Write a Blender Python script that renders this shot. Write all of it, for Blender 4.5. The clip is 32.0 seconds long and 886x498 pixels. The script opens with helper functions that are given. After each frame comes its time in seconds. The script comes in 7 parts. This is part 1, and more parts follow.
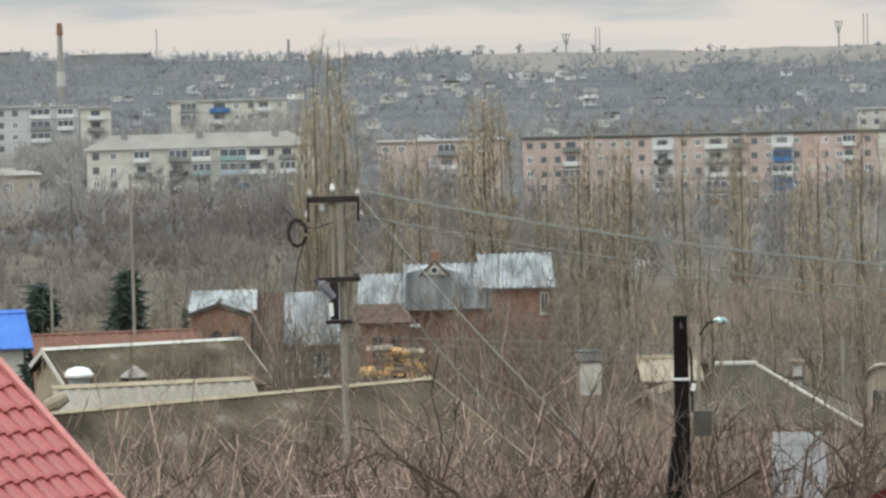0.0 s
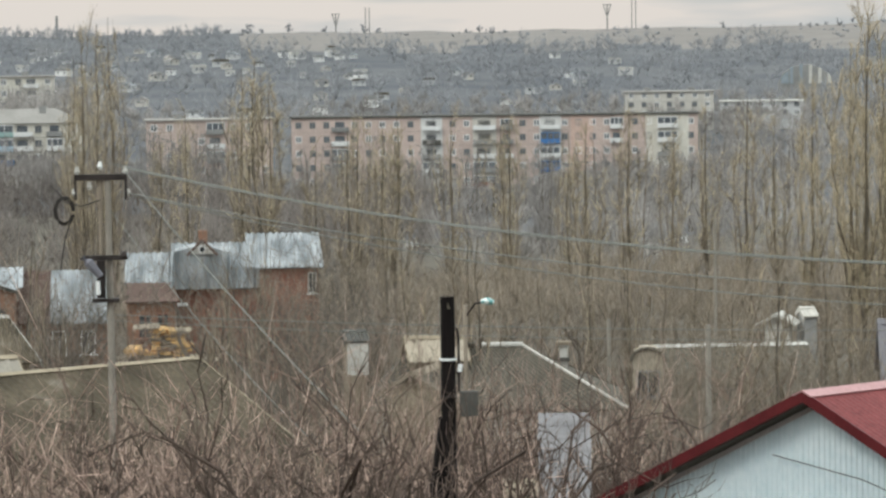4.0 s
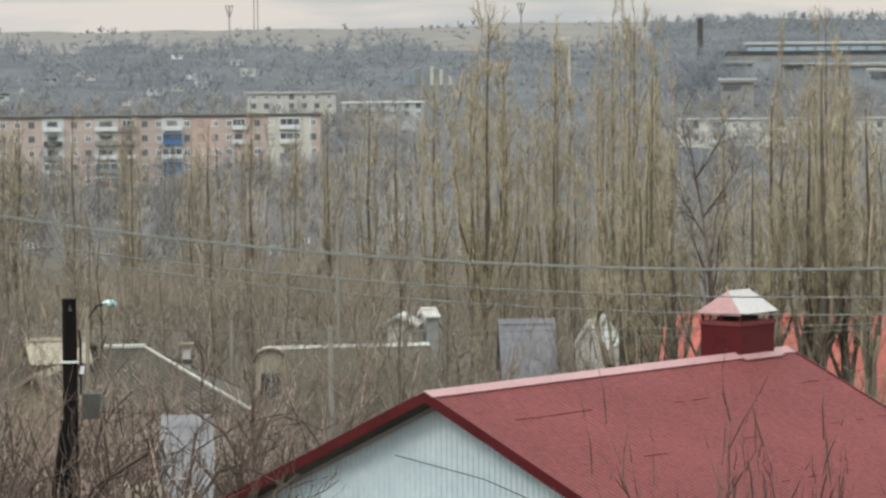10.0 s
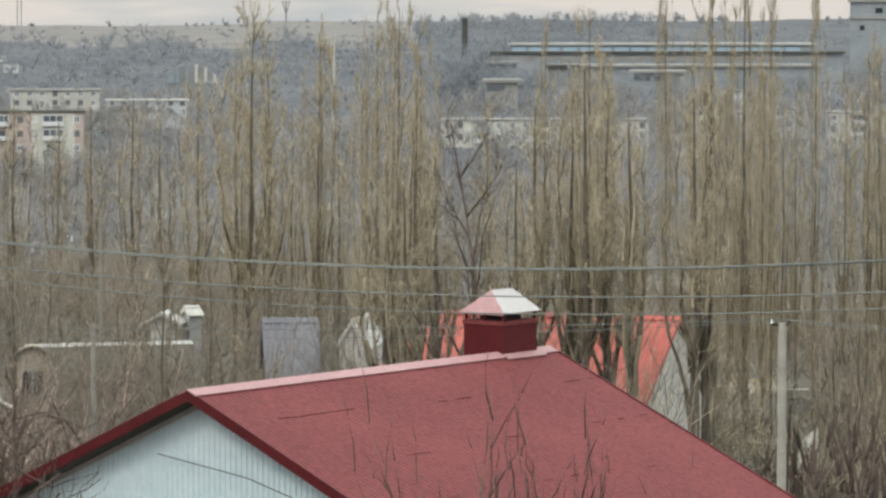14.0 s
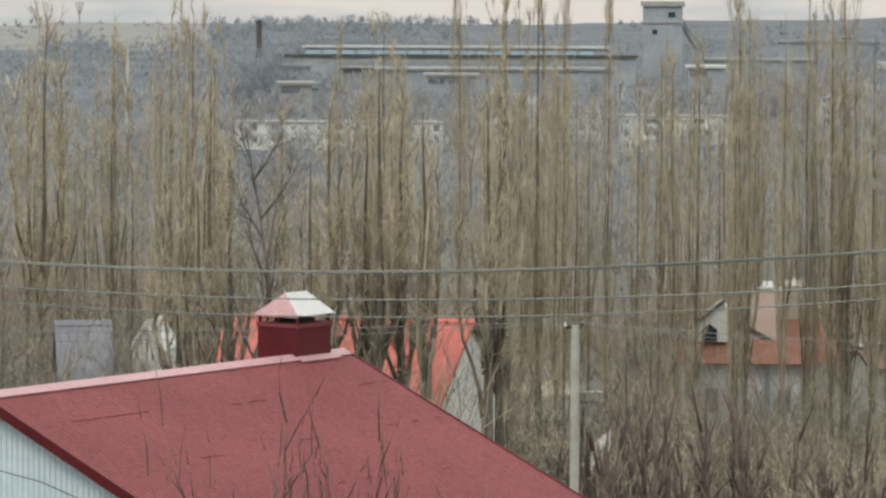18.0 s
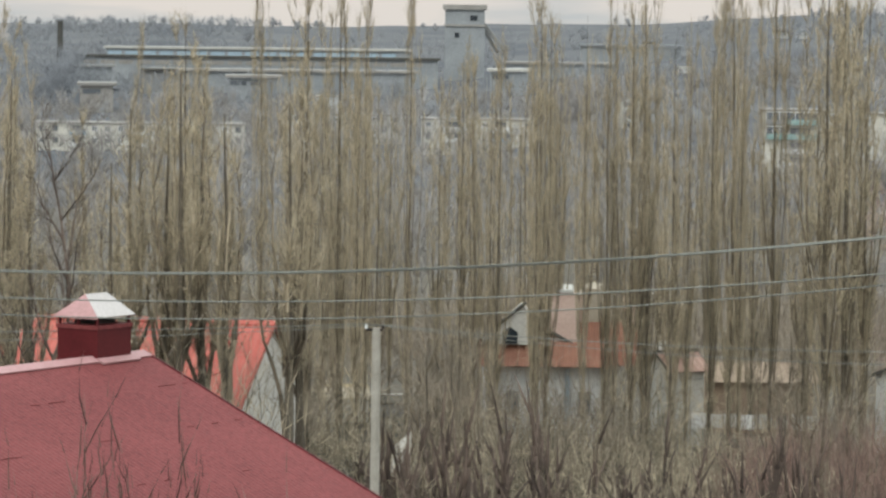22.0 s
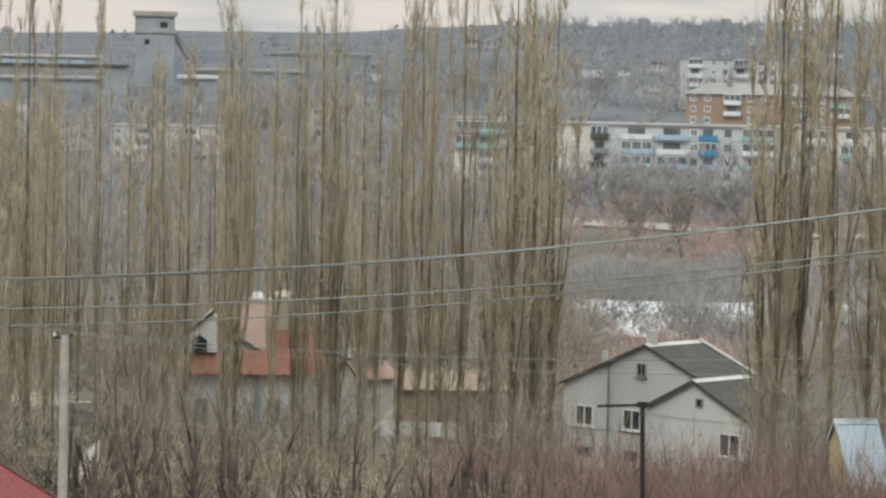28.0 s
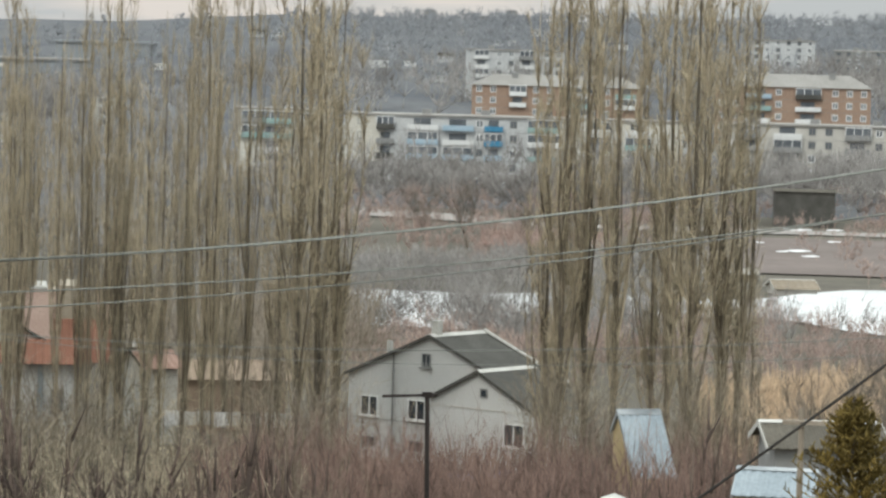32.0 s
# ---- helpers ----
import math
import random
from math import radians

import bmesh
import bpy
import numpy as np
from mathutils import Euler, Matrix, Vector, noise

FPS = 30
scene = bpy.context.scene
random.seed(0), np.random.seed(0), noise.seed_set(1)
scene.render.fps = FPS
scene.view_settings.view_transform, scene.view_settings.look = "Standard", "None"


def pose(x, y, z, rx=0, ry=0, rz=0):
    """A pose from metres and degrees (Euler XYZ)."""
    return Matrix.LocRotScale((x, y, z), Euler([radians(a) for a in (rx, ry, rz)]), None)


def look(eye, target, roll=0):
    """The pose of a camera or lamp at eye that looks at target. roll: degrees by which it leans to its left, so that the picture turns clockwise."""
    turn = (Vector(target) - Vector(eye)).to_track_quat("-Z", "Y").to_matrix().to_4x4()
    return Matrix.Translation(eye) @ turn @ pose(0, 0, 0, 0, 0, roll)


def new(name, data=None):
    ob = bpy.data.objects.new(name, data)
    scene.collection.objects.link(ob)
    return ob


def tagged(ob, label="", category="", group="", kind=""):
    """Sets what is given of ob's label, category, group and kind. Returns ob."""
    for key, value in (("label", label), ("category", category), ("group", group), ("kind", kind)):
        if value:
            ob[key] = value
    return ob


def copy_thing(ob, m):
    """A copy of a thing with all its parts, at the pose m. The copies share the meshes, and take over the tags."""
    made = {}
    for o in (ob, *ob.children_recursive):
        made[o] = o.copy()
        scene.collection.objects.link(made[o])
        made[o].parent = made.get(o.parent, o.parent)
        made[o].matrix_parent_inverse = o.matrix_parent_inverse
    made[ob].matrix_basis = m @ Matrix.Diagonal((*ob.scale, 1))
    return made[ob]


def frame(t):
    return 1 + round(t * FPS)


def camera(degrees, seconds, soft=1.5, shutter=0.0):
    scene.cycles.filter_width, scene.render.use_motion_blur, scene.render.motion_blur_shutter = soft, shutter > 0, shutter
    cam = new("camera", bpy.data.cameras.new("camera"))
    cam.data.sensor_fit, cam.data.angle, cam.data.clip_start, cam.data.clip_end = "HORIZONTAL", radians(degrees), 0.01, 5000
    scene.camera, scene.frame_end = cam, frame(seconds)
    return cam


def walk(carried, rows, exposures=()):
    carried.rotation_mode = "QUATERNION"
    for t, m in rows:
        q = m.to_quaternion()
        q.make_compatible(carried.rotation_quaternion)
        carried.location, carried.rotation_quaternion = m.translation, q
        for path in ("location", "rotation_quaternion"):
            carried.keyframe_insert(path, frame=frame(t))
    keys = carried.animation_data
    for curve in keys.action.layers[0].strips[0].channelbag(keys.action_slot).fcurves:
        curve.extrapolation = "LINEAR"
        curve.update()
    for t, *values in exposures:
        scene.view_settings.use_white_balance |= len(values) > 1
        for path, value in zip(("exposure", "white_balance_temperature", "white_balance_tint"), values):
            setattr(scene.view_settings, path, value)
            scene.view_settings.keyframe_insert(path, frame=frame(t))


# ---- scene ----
EYE = 30.0
cam = camera(14.0, 32.0, soft=2.6)
# seconds, then degrees: turn to the right, pitch, lean
PAN = [
    (0.0, -0.000, -3.000, 1.400),
    (0.5, 0.409, -3.145, 1.343),
    (1.0, 0.841, -3.234, 1.296),
    (1.5, 1.301, -3.227, 1.206),
    (2.0, 1.775, -3.229, 1.073),
    (2.5, 2.201, -3.278, 1.015),
    (3.0, 2.671, -3.338, 0.893),
    (3.5, 3.191, -3.372, 0.827),
    (5.5, 5.048, -3.433, 0.571),
    (6.0, 5.537, -3.463, 0.588),
    (6.5, 6.065, -3.481, 0.664),
    (7.0, 6.648, -3.529, 0.677),
    (7.5, 7.220, -3.495, 0.555),
    (8.0, 7.724, -3.412, 0.511),
    (8.5, 8.218, -3.387, 0.467),
    (9.0, 8.719, -3.428, 0.502),
    (9.5, 9.213, -3.457, 0.518),
    (10.0, 9.679, -3.431, 0.512),
    (10.5, 10.137, -3.391, 0.428),
    (11.0, 10.648, -3.390, 0.324),
    (11.5, 11.160, -3.383, 0.224),
    (12.0, 11.636, -3.378, 0.083),
    (12.5, 12.135, -3.407, -0.003),
    (13.0, 12.636, -3.445, 0.027),
    (13.5, 13.046, -3.469, 0.060),
    (14.0, 13.433, -3.468, 0.025),
    (14.5, 13.804, -3.461, 0.079),
    (16.5, 15.317, -3.541, -0.059),
    (17.0, 15.777, -3.509, -0.041),
    (17.5, 16.262, -3.462, -0.144),
    (18.0, 16.708, -3.420, -0.250),
    (18.5, 17.108, -3.424, -0.261),
    (19.0, 17.499, -3.474, -0.316),
    (19.5, 17.880, -3.483, -0.377),
    (20.0, 18.275, -3.446, -0.486),
    (20.5, 18.670, -3.420, -0.520),
    (21.0, 19.063, -3.378, -0.585),
    (21.5, 19.457, -3.353, -0.624),
    (22.0, 19.866, -3.358, -0.687),
    (22.5, 20.290, -3.344, -0.711),
    (23.0, 20.751, -3.333, -0.791),
    (23.5, 21.215, -3.315, -0.805),
    (24.0, 21.646, -3.294, -0.874),
    (24.5, 21.968, -3.311, -0.801),
    (26.5, 23.461, -3.261, -1.021),
    (27.0, 23.867, -3.217, -1.109),
    (27.5, 24.328, -3.181, -1.116),
    (28.0, 24.795, -3.158, -1.134),
    (28.5, 25.199, -3.155, -1.122),
    (29.0, 25.583, -3.189, -1.161),
    (29.5, 26.017, -3.210, -1.226),
    (30.0, 26.458, -3.225, -1.329),
    (30.5, 26.877, -3.242, -1.389),
    (31.0, 27.343, -3.240, -1.454),
    (31.5, 27.818, -3.224, -1.544),
    (32.0, 28.208, -3.237, -1.562),
]
walk(cam, [(t, pose(0, 0, EYE, 0, 0, -turn) @ pose(0, 0, 0, 90 + pitch, 0, 0) @ pose(0, 0, 0, 0, 0, -lean))
           for t, turn, pitch, lean in PAN])

# ---- light: a bright overcast sky, low thin cloud, a weak hidden sun ----
SUN_UP, SUN_SIDE = 42.0, -125.0
sky_world = bpy.data.worlds.new("overcast_sky")
scene.world = sky_world
sky_world.use_nodes = True
wn, wl = sky_world.node_tree.nodes, sky_world.node_tree.links
wn.clear()
w_out = wn.new("ShaderNodeOutputWorld")
w_bg = wn.new("ShaderNodeBackground")
w_sky = wn.new("ShaderNodeTexSky")
w_sky.sky_type, w_sky.sun_disc = "NISHITA", False
w_sky.sun_elevation, w_sky.sun_rotation = radians(SUN_UP), radians(SUN_SIDE)
w_scale = wn.new("ShaderNodeMix")
w_scale.data_type, w_scale.blend_type = "RGBA", "MULTIPLY"
w_scale.inputs[0].default_value = 1.0
w_scale.inputs[7].default_value = (0.09, 0.09, 0.09, 1)
w_co = wn.new("ShaderNodeTexCoord")
w_map = wn.new("ShaderNodeMapping")
w_map.inputs["Scale"].default_value = (9.0, 9.0, 75.0)
w_noise = wn.new("ShaderNodeTexNoise")
w_noise.inputs["Scale"].default_value = 1.0
w_noise.inputs["Detail"].default_value = 5.0
w_ramp = wn.new("ShaderNodeValToRGB")
w_ramp.color_ramp.elements[0].position, w_ramp.color_ramp.elements[0].color = 0.45, (0.86, 0.80, 0.745, 1)
w_ramp.color_ramp.elements[1].position, w_ramp.color_ramp.elements[1].color = 0.60, (0.58, 0.615, 0.63, 1)
w_mix = wn.new("ShaderNodeMix")
w_mix.data_type = "RGBA"
w_mix.inputs[0].default_value = 0.88
wl.new(w_co.outputs["Generated"], w_map.inputs["Vector"])
wl.new(w_map.outputs[0], w_noise.inputs["Vector"])
wl.new(w_noise.outputs["Fac"], w_ramp.inputs[0])
wl.new(w_sky.outputs[0], w_scale.inputs[6])
wl.new(w_scale.outputs[2], w_mix.inputs[6])
wl.new(w_ramp.outputs[0], w_mix.inputs[7])
# an overcast sky is brighter overhead than at the horizon
w_xyz = wn.new("ShaderNodeSeparateXYZ")
w_up = wn.new("ShaderNodeMapRange")
w_up.inputs["From Min"].default_value, w_up.inputs["From Max"].default_value = 0.03, 0.75
w_up.inputs["To Min"].default_value, w_up.inputs["To Max"].default_value = 0.90, 2.6
wl.new(w_co.outputs["Generated"], w_xyz.inputs[0])
wl.new(w_xyz.outputs["Z"], w_up.inputs[0])
wl.new(w_up.outputs[0], w_bg.inputs[1])
# warm at the horizon, cooler and greyer overhead
w_high = wn.new("ShaderNodeMix")
w_high.data_type = "RGBA"
w_hz = wn.new("ShaderNodeMapRange")
w_hz.inputs["From Min"].default_value, w_hz.inputs["From Max"].default_value = 0.04, 0.35
w_high.inputs[7].default_value = (0.678, 0.735, 0.742, 1)
wl.new(w_xyz.outputs["Z"], w_hz.inputs[0])
wl.new(w_hz.outputs[0], w_high.inputs[0])
wl.new(w_mix.outputs[2], w_high.inputs[6])
wl.new(w_high.outputs[2], w_bg.inputs[0])
wl.new(w_bg.outputs[0], w_out.inputs[0])
sun_lamp = bpy.data.lights.new("sun", "SUN")
sun_lamp.energy, sun_lamp.angle, sun_lamp.color = 0.9, radians(14), (1.0, 0.95, 0.88)
sun = new("sun", sun_lamp)
sun.matrix_world = look((300 * math.sin(radians(SUN_SIDE)), 300 * math.cos(radians(SUN_SIDE)), 300 * math.tan(radians(SUN_UP))), (0, 0, 0))
scene.view_settings.exposure = 0.06

# ---- materials ----
def surface(name, c1, c2, scale=3.0, rough=0.85, metal=0.0, bump=0.3, fine=None, c3=None, stretch=(1, 1, 1), spread=0.5, island=0.0, grain=0.28):
    """Two-scale mottled paint, soil, bark, stone: a coarse noise from c1 to c2, a fine one for grain and bump; c3: stains."""
    m = bpy.data.materials.new(name)
    m.use_nodes = True
    n, l = m.node_tree.nodes, m.node_tree.links
    b = n["Principled BSDF"]
    co = n.new("ShaderNodeTexCoord")
    mp = n.new("ShaderNodeMapping")
    mp.inputs["Scale"].default_value = stretch
    l.new(co.outputs["Object"], mp.inputs[0])
    a = n.new("ShaderNodeTexNoise")
    a.inputs["Scale"].default_value, a.inputs["Detail"].default_value = scale, 4.0
    f = n.new("ShaderNodeTexNoise")
    f.inputs["Scale"].default_value, f.inputs["Detail"].default_value = fine or scale * 12, 3.0
    l.new(mp.outputs[0], a.inputs["Vector"])
    l.new(mp.outputs[0], f.inputs["Vector"])
    r = n.new("ShaderNodeValToRGB")
    r.color_ramp.elements[0].position, r.color_ramp.elements[0].color = 0.5 - spread / 2, (*c1, 1)
    r.color_ramp.elements[1].position, r.color_ramp.elements[1].color = 0.5 + spread / 2, (*c2, 1)
    if c3:
        e = r.color_ramp.elements.new(min(0.99, 0.5 + spread * 0.62))
        e.color = (*c3, 1)
    l.new(a.outputs["Fac"], r.inputs[0])
    g = n.new("ShaderNodeMix")
    g.data_type, g.blend_type = "RGBA", "OVERLAY"
    g.inputs[0].default_value = grain
    l.new(r.outputs[0], g.inputs[6])
    l.new(f.outputs["Fac"], g.inputs[7])
    last = g.outputs[2]
    if island:
        geo = n.new("ShaderNodeNewGeometry")
        info = n.new("ShaderNodeObjectInfo")
        add = n.new("ShaderNodeMath")
        add.operation = "ADD"
        l.new(geo.outputs["Random Per Island"], add.inputs[0])
        l.new(info.outputs["Random"], add.inputs[1])
        fr = n.new("ShaderNodeMath")
        fr.operation = "FRACT"
        l.new(add.outputs[0], fr.inputs[0])
        mr = n.new("ShaderNodeMapRange")
        mr.inputs["To Min"].default_value, mr.inputs["To Max"].default_value = 1 - island, 1 + island
        l.new(fr.outputs[0], mr.inputs[0])
        hs = n.new("ShaderNodeHueSaturation")
        l.new(mr.outputs[0], hs.inputs["Value"])
        l.new(last, hs.inputs["Color"])
        last = hs.outputs[0]
    l.new(last, b.inputs["Base Color"])
    b.inputs["Roughness"].default_value, b.inputs["Metallic"].default_value = rough, metal
    b.inputs["Specular IOR Level"].default_value = 0.5 if rough < 0.45 else 0.18
    if bump:
        k = n.new("ShaderNodeBump")
        k.inputs["Strength"].default_value, k.inputs["Distance"].default_value = bump, 0.02
        l.new(f.outputs["Fac"], k.inputs["Height"])
        l.new(k.outputs[0], b.inputs["Normal"])
    return m


M_SOIL = surface("winter_soil", (0.072, 0.065, 0.052), (0.140, 0.125, 0.100), 0.05, 0.95, fine=0.9, bump=0.5, c3=(0.23, 0.20, 0.17), grain=0.45)
M_RED = surface("red_roof_paint", (0.146, 0.037, 0.037), (0.190, 0.051, 0.050), 0.5, 0.75, bump=0.2, fine=12, grain=0.5)
M_RED_DARK = surface("dark_red_trim", (0.075, 0.010, 0.012), (0.105, 0.015, 0.017), 1.5, 0.45, bump=0.05)
M_RIDGE = surface("faded_red_ridge", (0.360, 0.190, 0.190), (0.440, 0.260, 0.255), 1.2, 0.45, bump=0.06)
M_LILAC = surface("lilac_grey_sheet", (0.120, 0.116, 0.126), (0.185, 0.180, 0.190), 0.6, 0.6, bump=0.15, fine=8)
M_YELLOW = surface("ochre_render", (0.340, 0.265, 0.140), (0.420, 0.335, 0.190), 0.6, 0.9, bump=0.15)
M_REED = surface("dry_reed", (0.420, 0.300, 0.195), (0.540, 0.400, 0.270), 0.3, 0.9, bump=0, island=0.3)
M_TILE = surface("red_metal_tile_paint", (0.300, 0.062, 0.060), (0.370, 0.084, 0.079), 1.0, 0.4, bump=0.06, island=0.05)
M_WHITE_SHEET = surface("white_sheet", (0.580, 0.680, 0.710), (0.655, 0.745, 0.765), 0.7, 0.5, bump=0.04)
M_CAP = surface("pale_galvanised_cap", (0.410, 0.380, 0.365), (0.520, 0.482, 0.465), 2, 0.5, bump=0.1)
M_GALV = surface("galvanised_sheet", (0.145, 0.162, 0.170), (0.385, 0.408, 0.418), 1.1, 0.5, metal=0.0, bump=0.1, fine=6, spread=0.3, stretch=(1, 0.3, 0.3))
M_BLUEGALV = surface("bluish_sheet", (0.205, 0.245, 0.268), (0.290, 0.332, 0.355), 0.6, 0.5, bump=0.1, fine=6)
M_SLATE = surface("grey_slate_sheet", (0.070, 0.062, 0.049), (0.120, 0.108, 0.087), 0.5, 0.9, bump=0.3, c3=(0.28, 0.26, 0.2))
M_SLATE_DARK = surface("dark_slate_sheet", (0.062, 0.060, 0.053), (0.105, 0.102, 0.092), 0.6, 0.9, bump=0.3)
M_OLIVE = surface("mossy_slate_sheet", (0.040, 0.033, 0.022), (0.105, 0.086, 0.060), 0.7, 0.95, bump=0.5, fine=9, grain=0.6, spread=0.3, c3=(0.15, 0.13, 0.10))
M_BRICK = surface("red_brick", (0.205, 0.098, 0.070), (0.275, 0.138, 0.100), 1.2, 0.9, bump=0.3, fine=14)
M_BRICK_BROWN = surface("brown_brick", (0.20, 0.11, 0.075), (0.28, 0.16, 0.11), 1.2, 0.9, bump=0.3, fine=14)
M_ORANGE = surface("orange_roof_paint", (0.370, 0.088, 0.068), (0.440, 0.118, 0.090), 0.8, 0.55, bump=0.1)
M_PINKROOF = surface("salmon_roof_paint", (0.300, 0.188, 0.148), (0.380, 0.250, 0.200), 0.8, 0.6, bump=0.1)
M_TERRA = surface("terracotta_roof", (0.205, 0.098, 0.068), (0.275, 0.138, 0.095), 1.2, 0.8, bump=0.2)
M_BLUE = surface("blue_roof_paint", (0.04, 0.13, 0.45), (0.06, 0.18, 0.55), 1, 0.5, bump=0.05)
M_PLASTER = surface("pale_render", (0.440, 0.420, 0.380), (0.560, 0.540, 0.490), 0.4, 0.9, bump=0.15, fine=6)
M_GREYWALL = surface("light_grey_render", (0.530, 0.530, 0.510), (0.600, 0.600, 0.580), 0.25, 0.9, bump=0.08, fine=26)
M_BEIGE = surface("beige_render", (0.330, 0.285, 0.220), (0.420, 0.370, 0.295), 0.3, 0.9, bump=0.15)
M_CREAM = surface("cream_panel", (0.530, 0.505, 0.440), (0.640, 0.615, 0.545), 0.15, 0.9, bump=0.1, fine=2)
M_PINK = surface("pink_panel", (0.420, 0.338, 0.300), (0.560, 0.450, 0.400), 0.15, 0.9, bump=0.1, fine=2)
M_WHITEPANEL = surface("white_panel", (0.440, 0.450, 0.450), (0.560, 0.565, 0.555), 0.15, 0.9, bump=0.1, fine=2)
M_ORANGEBRICK = surface("orange_brick", (0.290, 0.200, 0.148), (0.355, 0.252, 0.188), 0.2, 0.9, bump=0.1, fine=2)
M_GREYPANEL = surface("grey_panel", (0.200, 0.200, 0.195), (0.290, 0.290, 0.280), 0.2, 0.9, bump=0.1, fine=2)
M_FARROOF = surface("far_roof_felt", (0.250, 0.235, 0.215), (0.360, 0.345, 0.320), 0.15, 0.9, bump=0.1, fine=2)
M_CONCRETE = surface("weathered_concrete", (0.200, 0.180, 0.150), (0.310, 0.285, 0.245), 2.5, 0.9, bump=0.3, fine=30, stretch=(1, 1, 0.3))
M_WOODPOLE = surface("tarred_timber", (0.004, 0.003, 0.003), (0.012, 0.009, 0.008), 4, 0.98, bump=0.4, fine=40, stretch=(1, 1, 0.12))
M_POLEWOOD = surface("weathered_timber", (0.20, 0.165, 0.125), (0.36, 0.31, 0.25), 3, 0.9, bump=0.4, fine=30, stretch=(1, 1, 0.12))
M_LUMBER = surface("fresh_lumber", (0.560, 0.330, 0.118), (0.700, 0.460, 0.200), 2, 0.8, bump=0.2, island=0.3)
M_STEEL = surface("dark_steel", (0.02, 0.017, 0.016), (0.05, 0.04, 0.036), 5, 0.6, metal=0.2, bump=0.2)
M_PORCELAIN = surface("white_porcelain", (0.75, 0.78, 0.76), (0.82, 0.84, 0.82), 5, 0.2, bump=0)
M_WIRE = surface("aluminium_wire", (0.165, 0.172, 0.154), (0.230, 0.237, 0.216), 8, 0.5, metal=0.3, bump=0)
M_CABLE = surface("black_cable", (0.02, 0.018, 0.016), (0.05, 0.045, 0.04), 6, 0.7, bump=0)
M_GLASS = surface("dark_glass", (0.015, 0.02, 0.025), (0.04, 0.05, 0.06), 1.2, 0.12, bump=0)
M_FRAME = surface("white_frame", (0.72, 0.72, 0.70), (0.80, 0.80, 0.78), 3, 0.6, bump=0)
M_BLUEPAINT = surface("blue_paint", (0.045, 0.140, 0.340), (0.075, 0.195, 0.410), 2, 0.6, bump=0)
M_LIGHTBLUE = surface("light_blue_paint", (0.300, 0.410, 0.490), (0.400, 0.500, 0.570), 2, 0.6, bump=0)
M_TURQ = surface("faded_green_paint", (0.22, 0.34, 0.32), (0.32, 0.44, 0.42), 2, 0.6, bump=0)
M_DIRTYWHITE = surface("dirty_white_board", (0.400, 0.390, 0.355), (0.560, 0.550, 0.510), 1.2, 0.8, bump=0.1)
M_BOARD = surface("old_board", (0.24, 0.20, 0.14), (0.36, 0.31, 0.23), 1.5, 0.9, bump=0.3)
M_PURPLE = surface("lilac_plastic", (0.200, 0.190, 0.290), (0.280, 0.265, 0.370), 3, 0.7, bump=0.1)
M_ICE = surface("snowy_river_ice", (0.480, 0.490, 0.485), (0.640, 0.645, 0.640), 0.12, 0.6, bump=0.1, fine=1, c3=(0.74, 0.74, 0.73))
M_ROAD = surface("pale_road", (0.250, 0.228, 0.210), (0.330, 0.305, 0.280), 0.2, 0.9, bump=0.2)
M_STUBBLE = surface("dark_field", (0.135, 0.110, 0.098), (0.190, 0.158, 0.142), 0.06, 0.95, bump=0.4, fine=1)
M_REDSOIL = surface("rusty_bank", (0.150, 0.086, 0.068), (0.215, 0.138, 0.112), 0.1, 0.95, bump=0.4, fine=1)
M_PASTURE = surface("dry_pasture", (0.160, 0.146, 0.134), (0.220, 0.202, 0.186), 0.03, 0.95, bump=0.3, fine=0.4)
M_BARK = surface("poplar_bark", (0.070, 0.059, 0.046), (0.155, 0.133, 0.102), 0.8, 0.9, bump=0.2, stretch=(1, 1, 0.3))
M_TWIG = surface("poplar_twig", (0.285, 0.236, 0.160), (0.424, 0.358, 0.248), 0.25, 0.85, bump=0, island=0.45)
M_GREYTWIG = surface("grey_twig", (0.100, 0.085, 0.072), (0.210, 0.180, 0.150), 0.3, 0.9, bump=0, island=0.35)
M_BROWNTWIG = surface("brown_twig", (0.155, 0.128, 0.098), (0.262, 0.220, 0.170), 0.3, 0.85, bump=0, island=0.42)
M_REDTWIG = surface("reddish_twig", (0.090, 0.060, 0.049), (0.230, 0.152, 0.122), 0.4, 0.85, bump=0, island=0.5, spread=0.35)
M_WOODS = surface("wood_twig", (0.150, 0.138, 0.128), (0.320, 0.302, 0.284), 0.03, 0.9, bump=0, island=0.22, spread=0.36)
# Bluish haze of distance is tinted into the far trees' colour.
M_FARWOODS = surface("haze_tinted_far_twig", (0.176, 0.186, 0.202), (0.250, 0.254, 0.260), 0.012, 0.9, bump=0, island=0.08, spread=0.35)
M_BROWNWOOD = surface("brown_wood_twig", (0.085, 0.074, 0.067), (0.205, 0.182, 0.164), 0.03, 0.9, bump=0, island=0.25, spread=0.36)
M_TAN = surface("tan_render", (0.250, 0.188, 0.138), (0.315, 0.240, 0.180), 0.5, 0.9, bump=0.15)
M_SPRUCE = surface("spruce_needles", (0.030, 0.046, 0.038), (0.066, 0.090, 0.070), 1.5, 0.8, bump=0, island=0.4)
M_JUNIPER = surface("bronzed_thuja", (0.075, 0.060, 0.018), (0.225, 0.155, 0.042), 1.5, 0.8, bump=0, island=0.6)
M_LIMB = surface("pale_poplar_limb", (0.112, 0.090, 0.064), (0.410, 0.345, 0.250), 0.6, 0.85, bump=0, island=0.6, spread=0.3, stretch=(1, 1, 0.2))
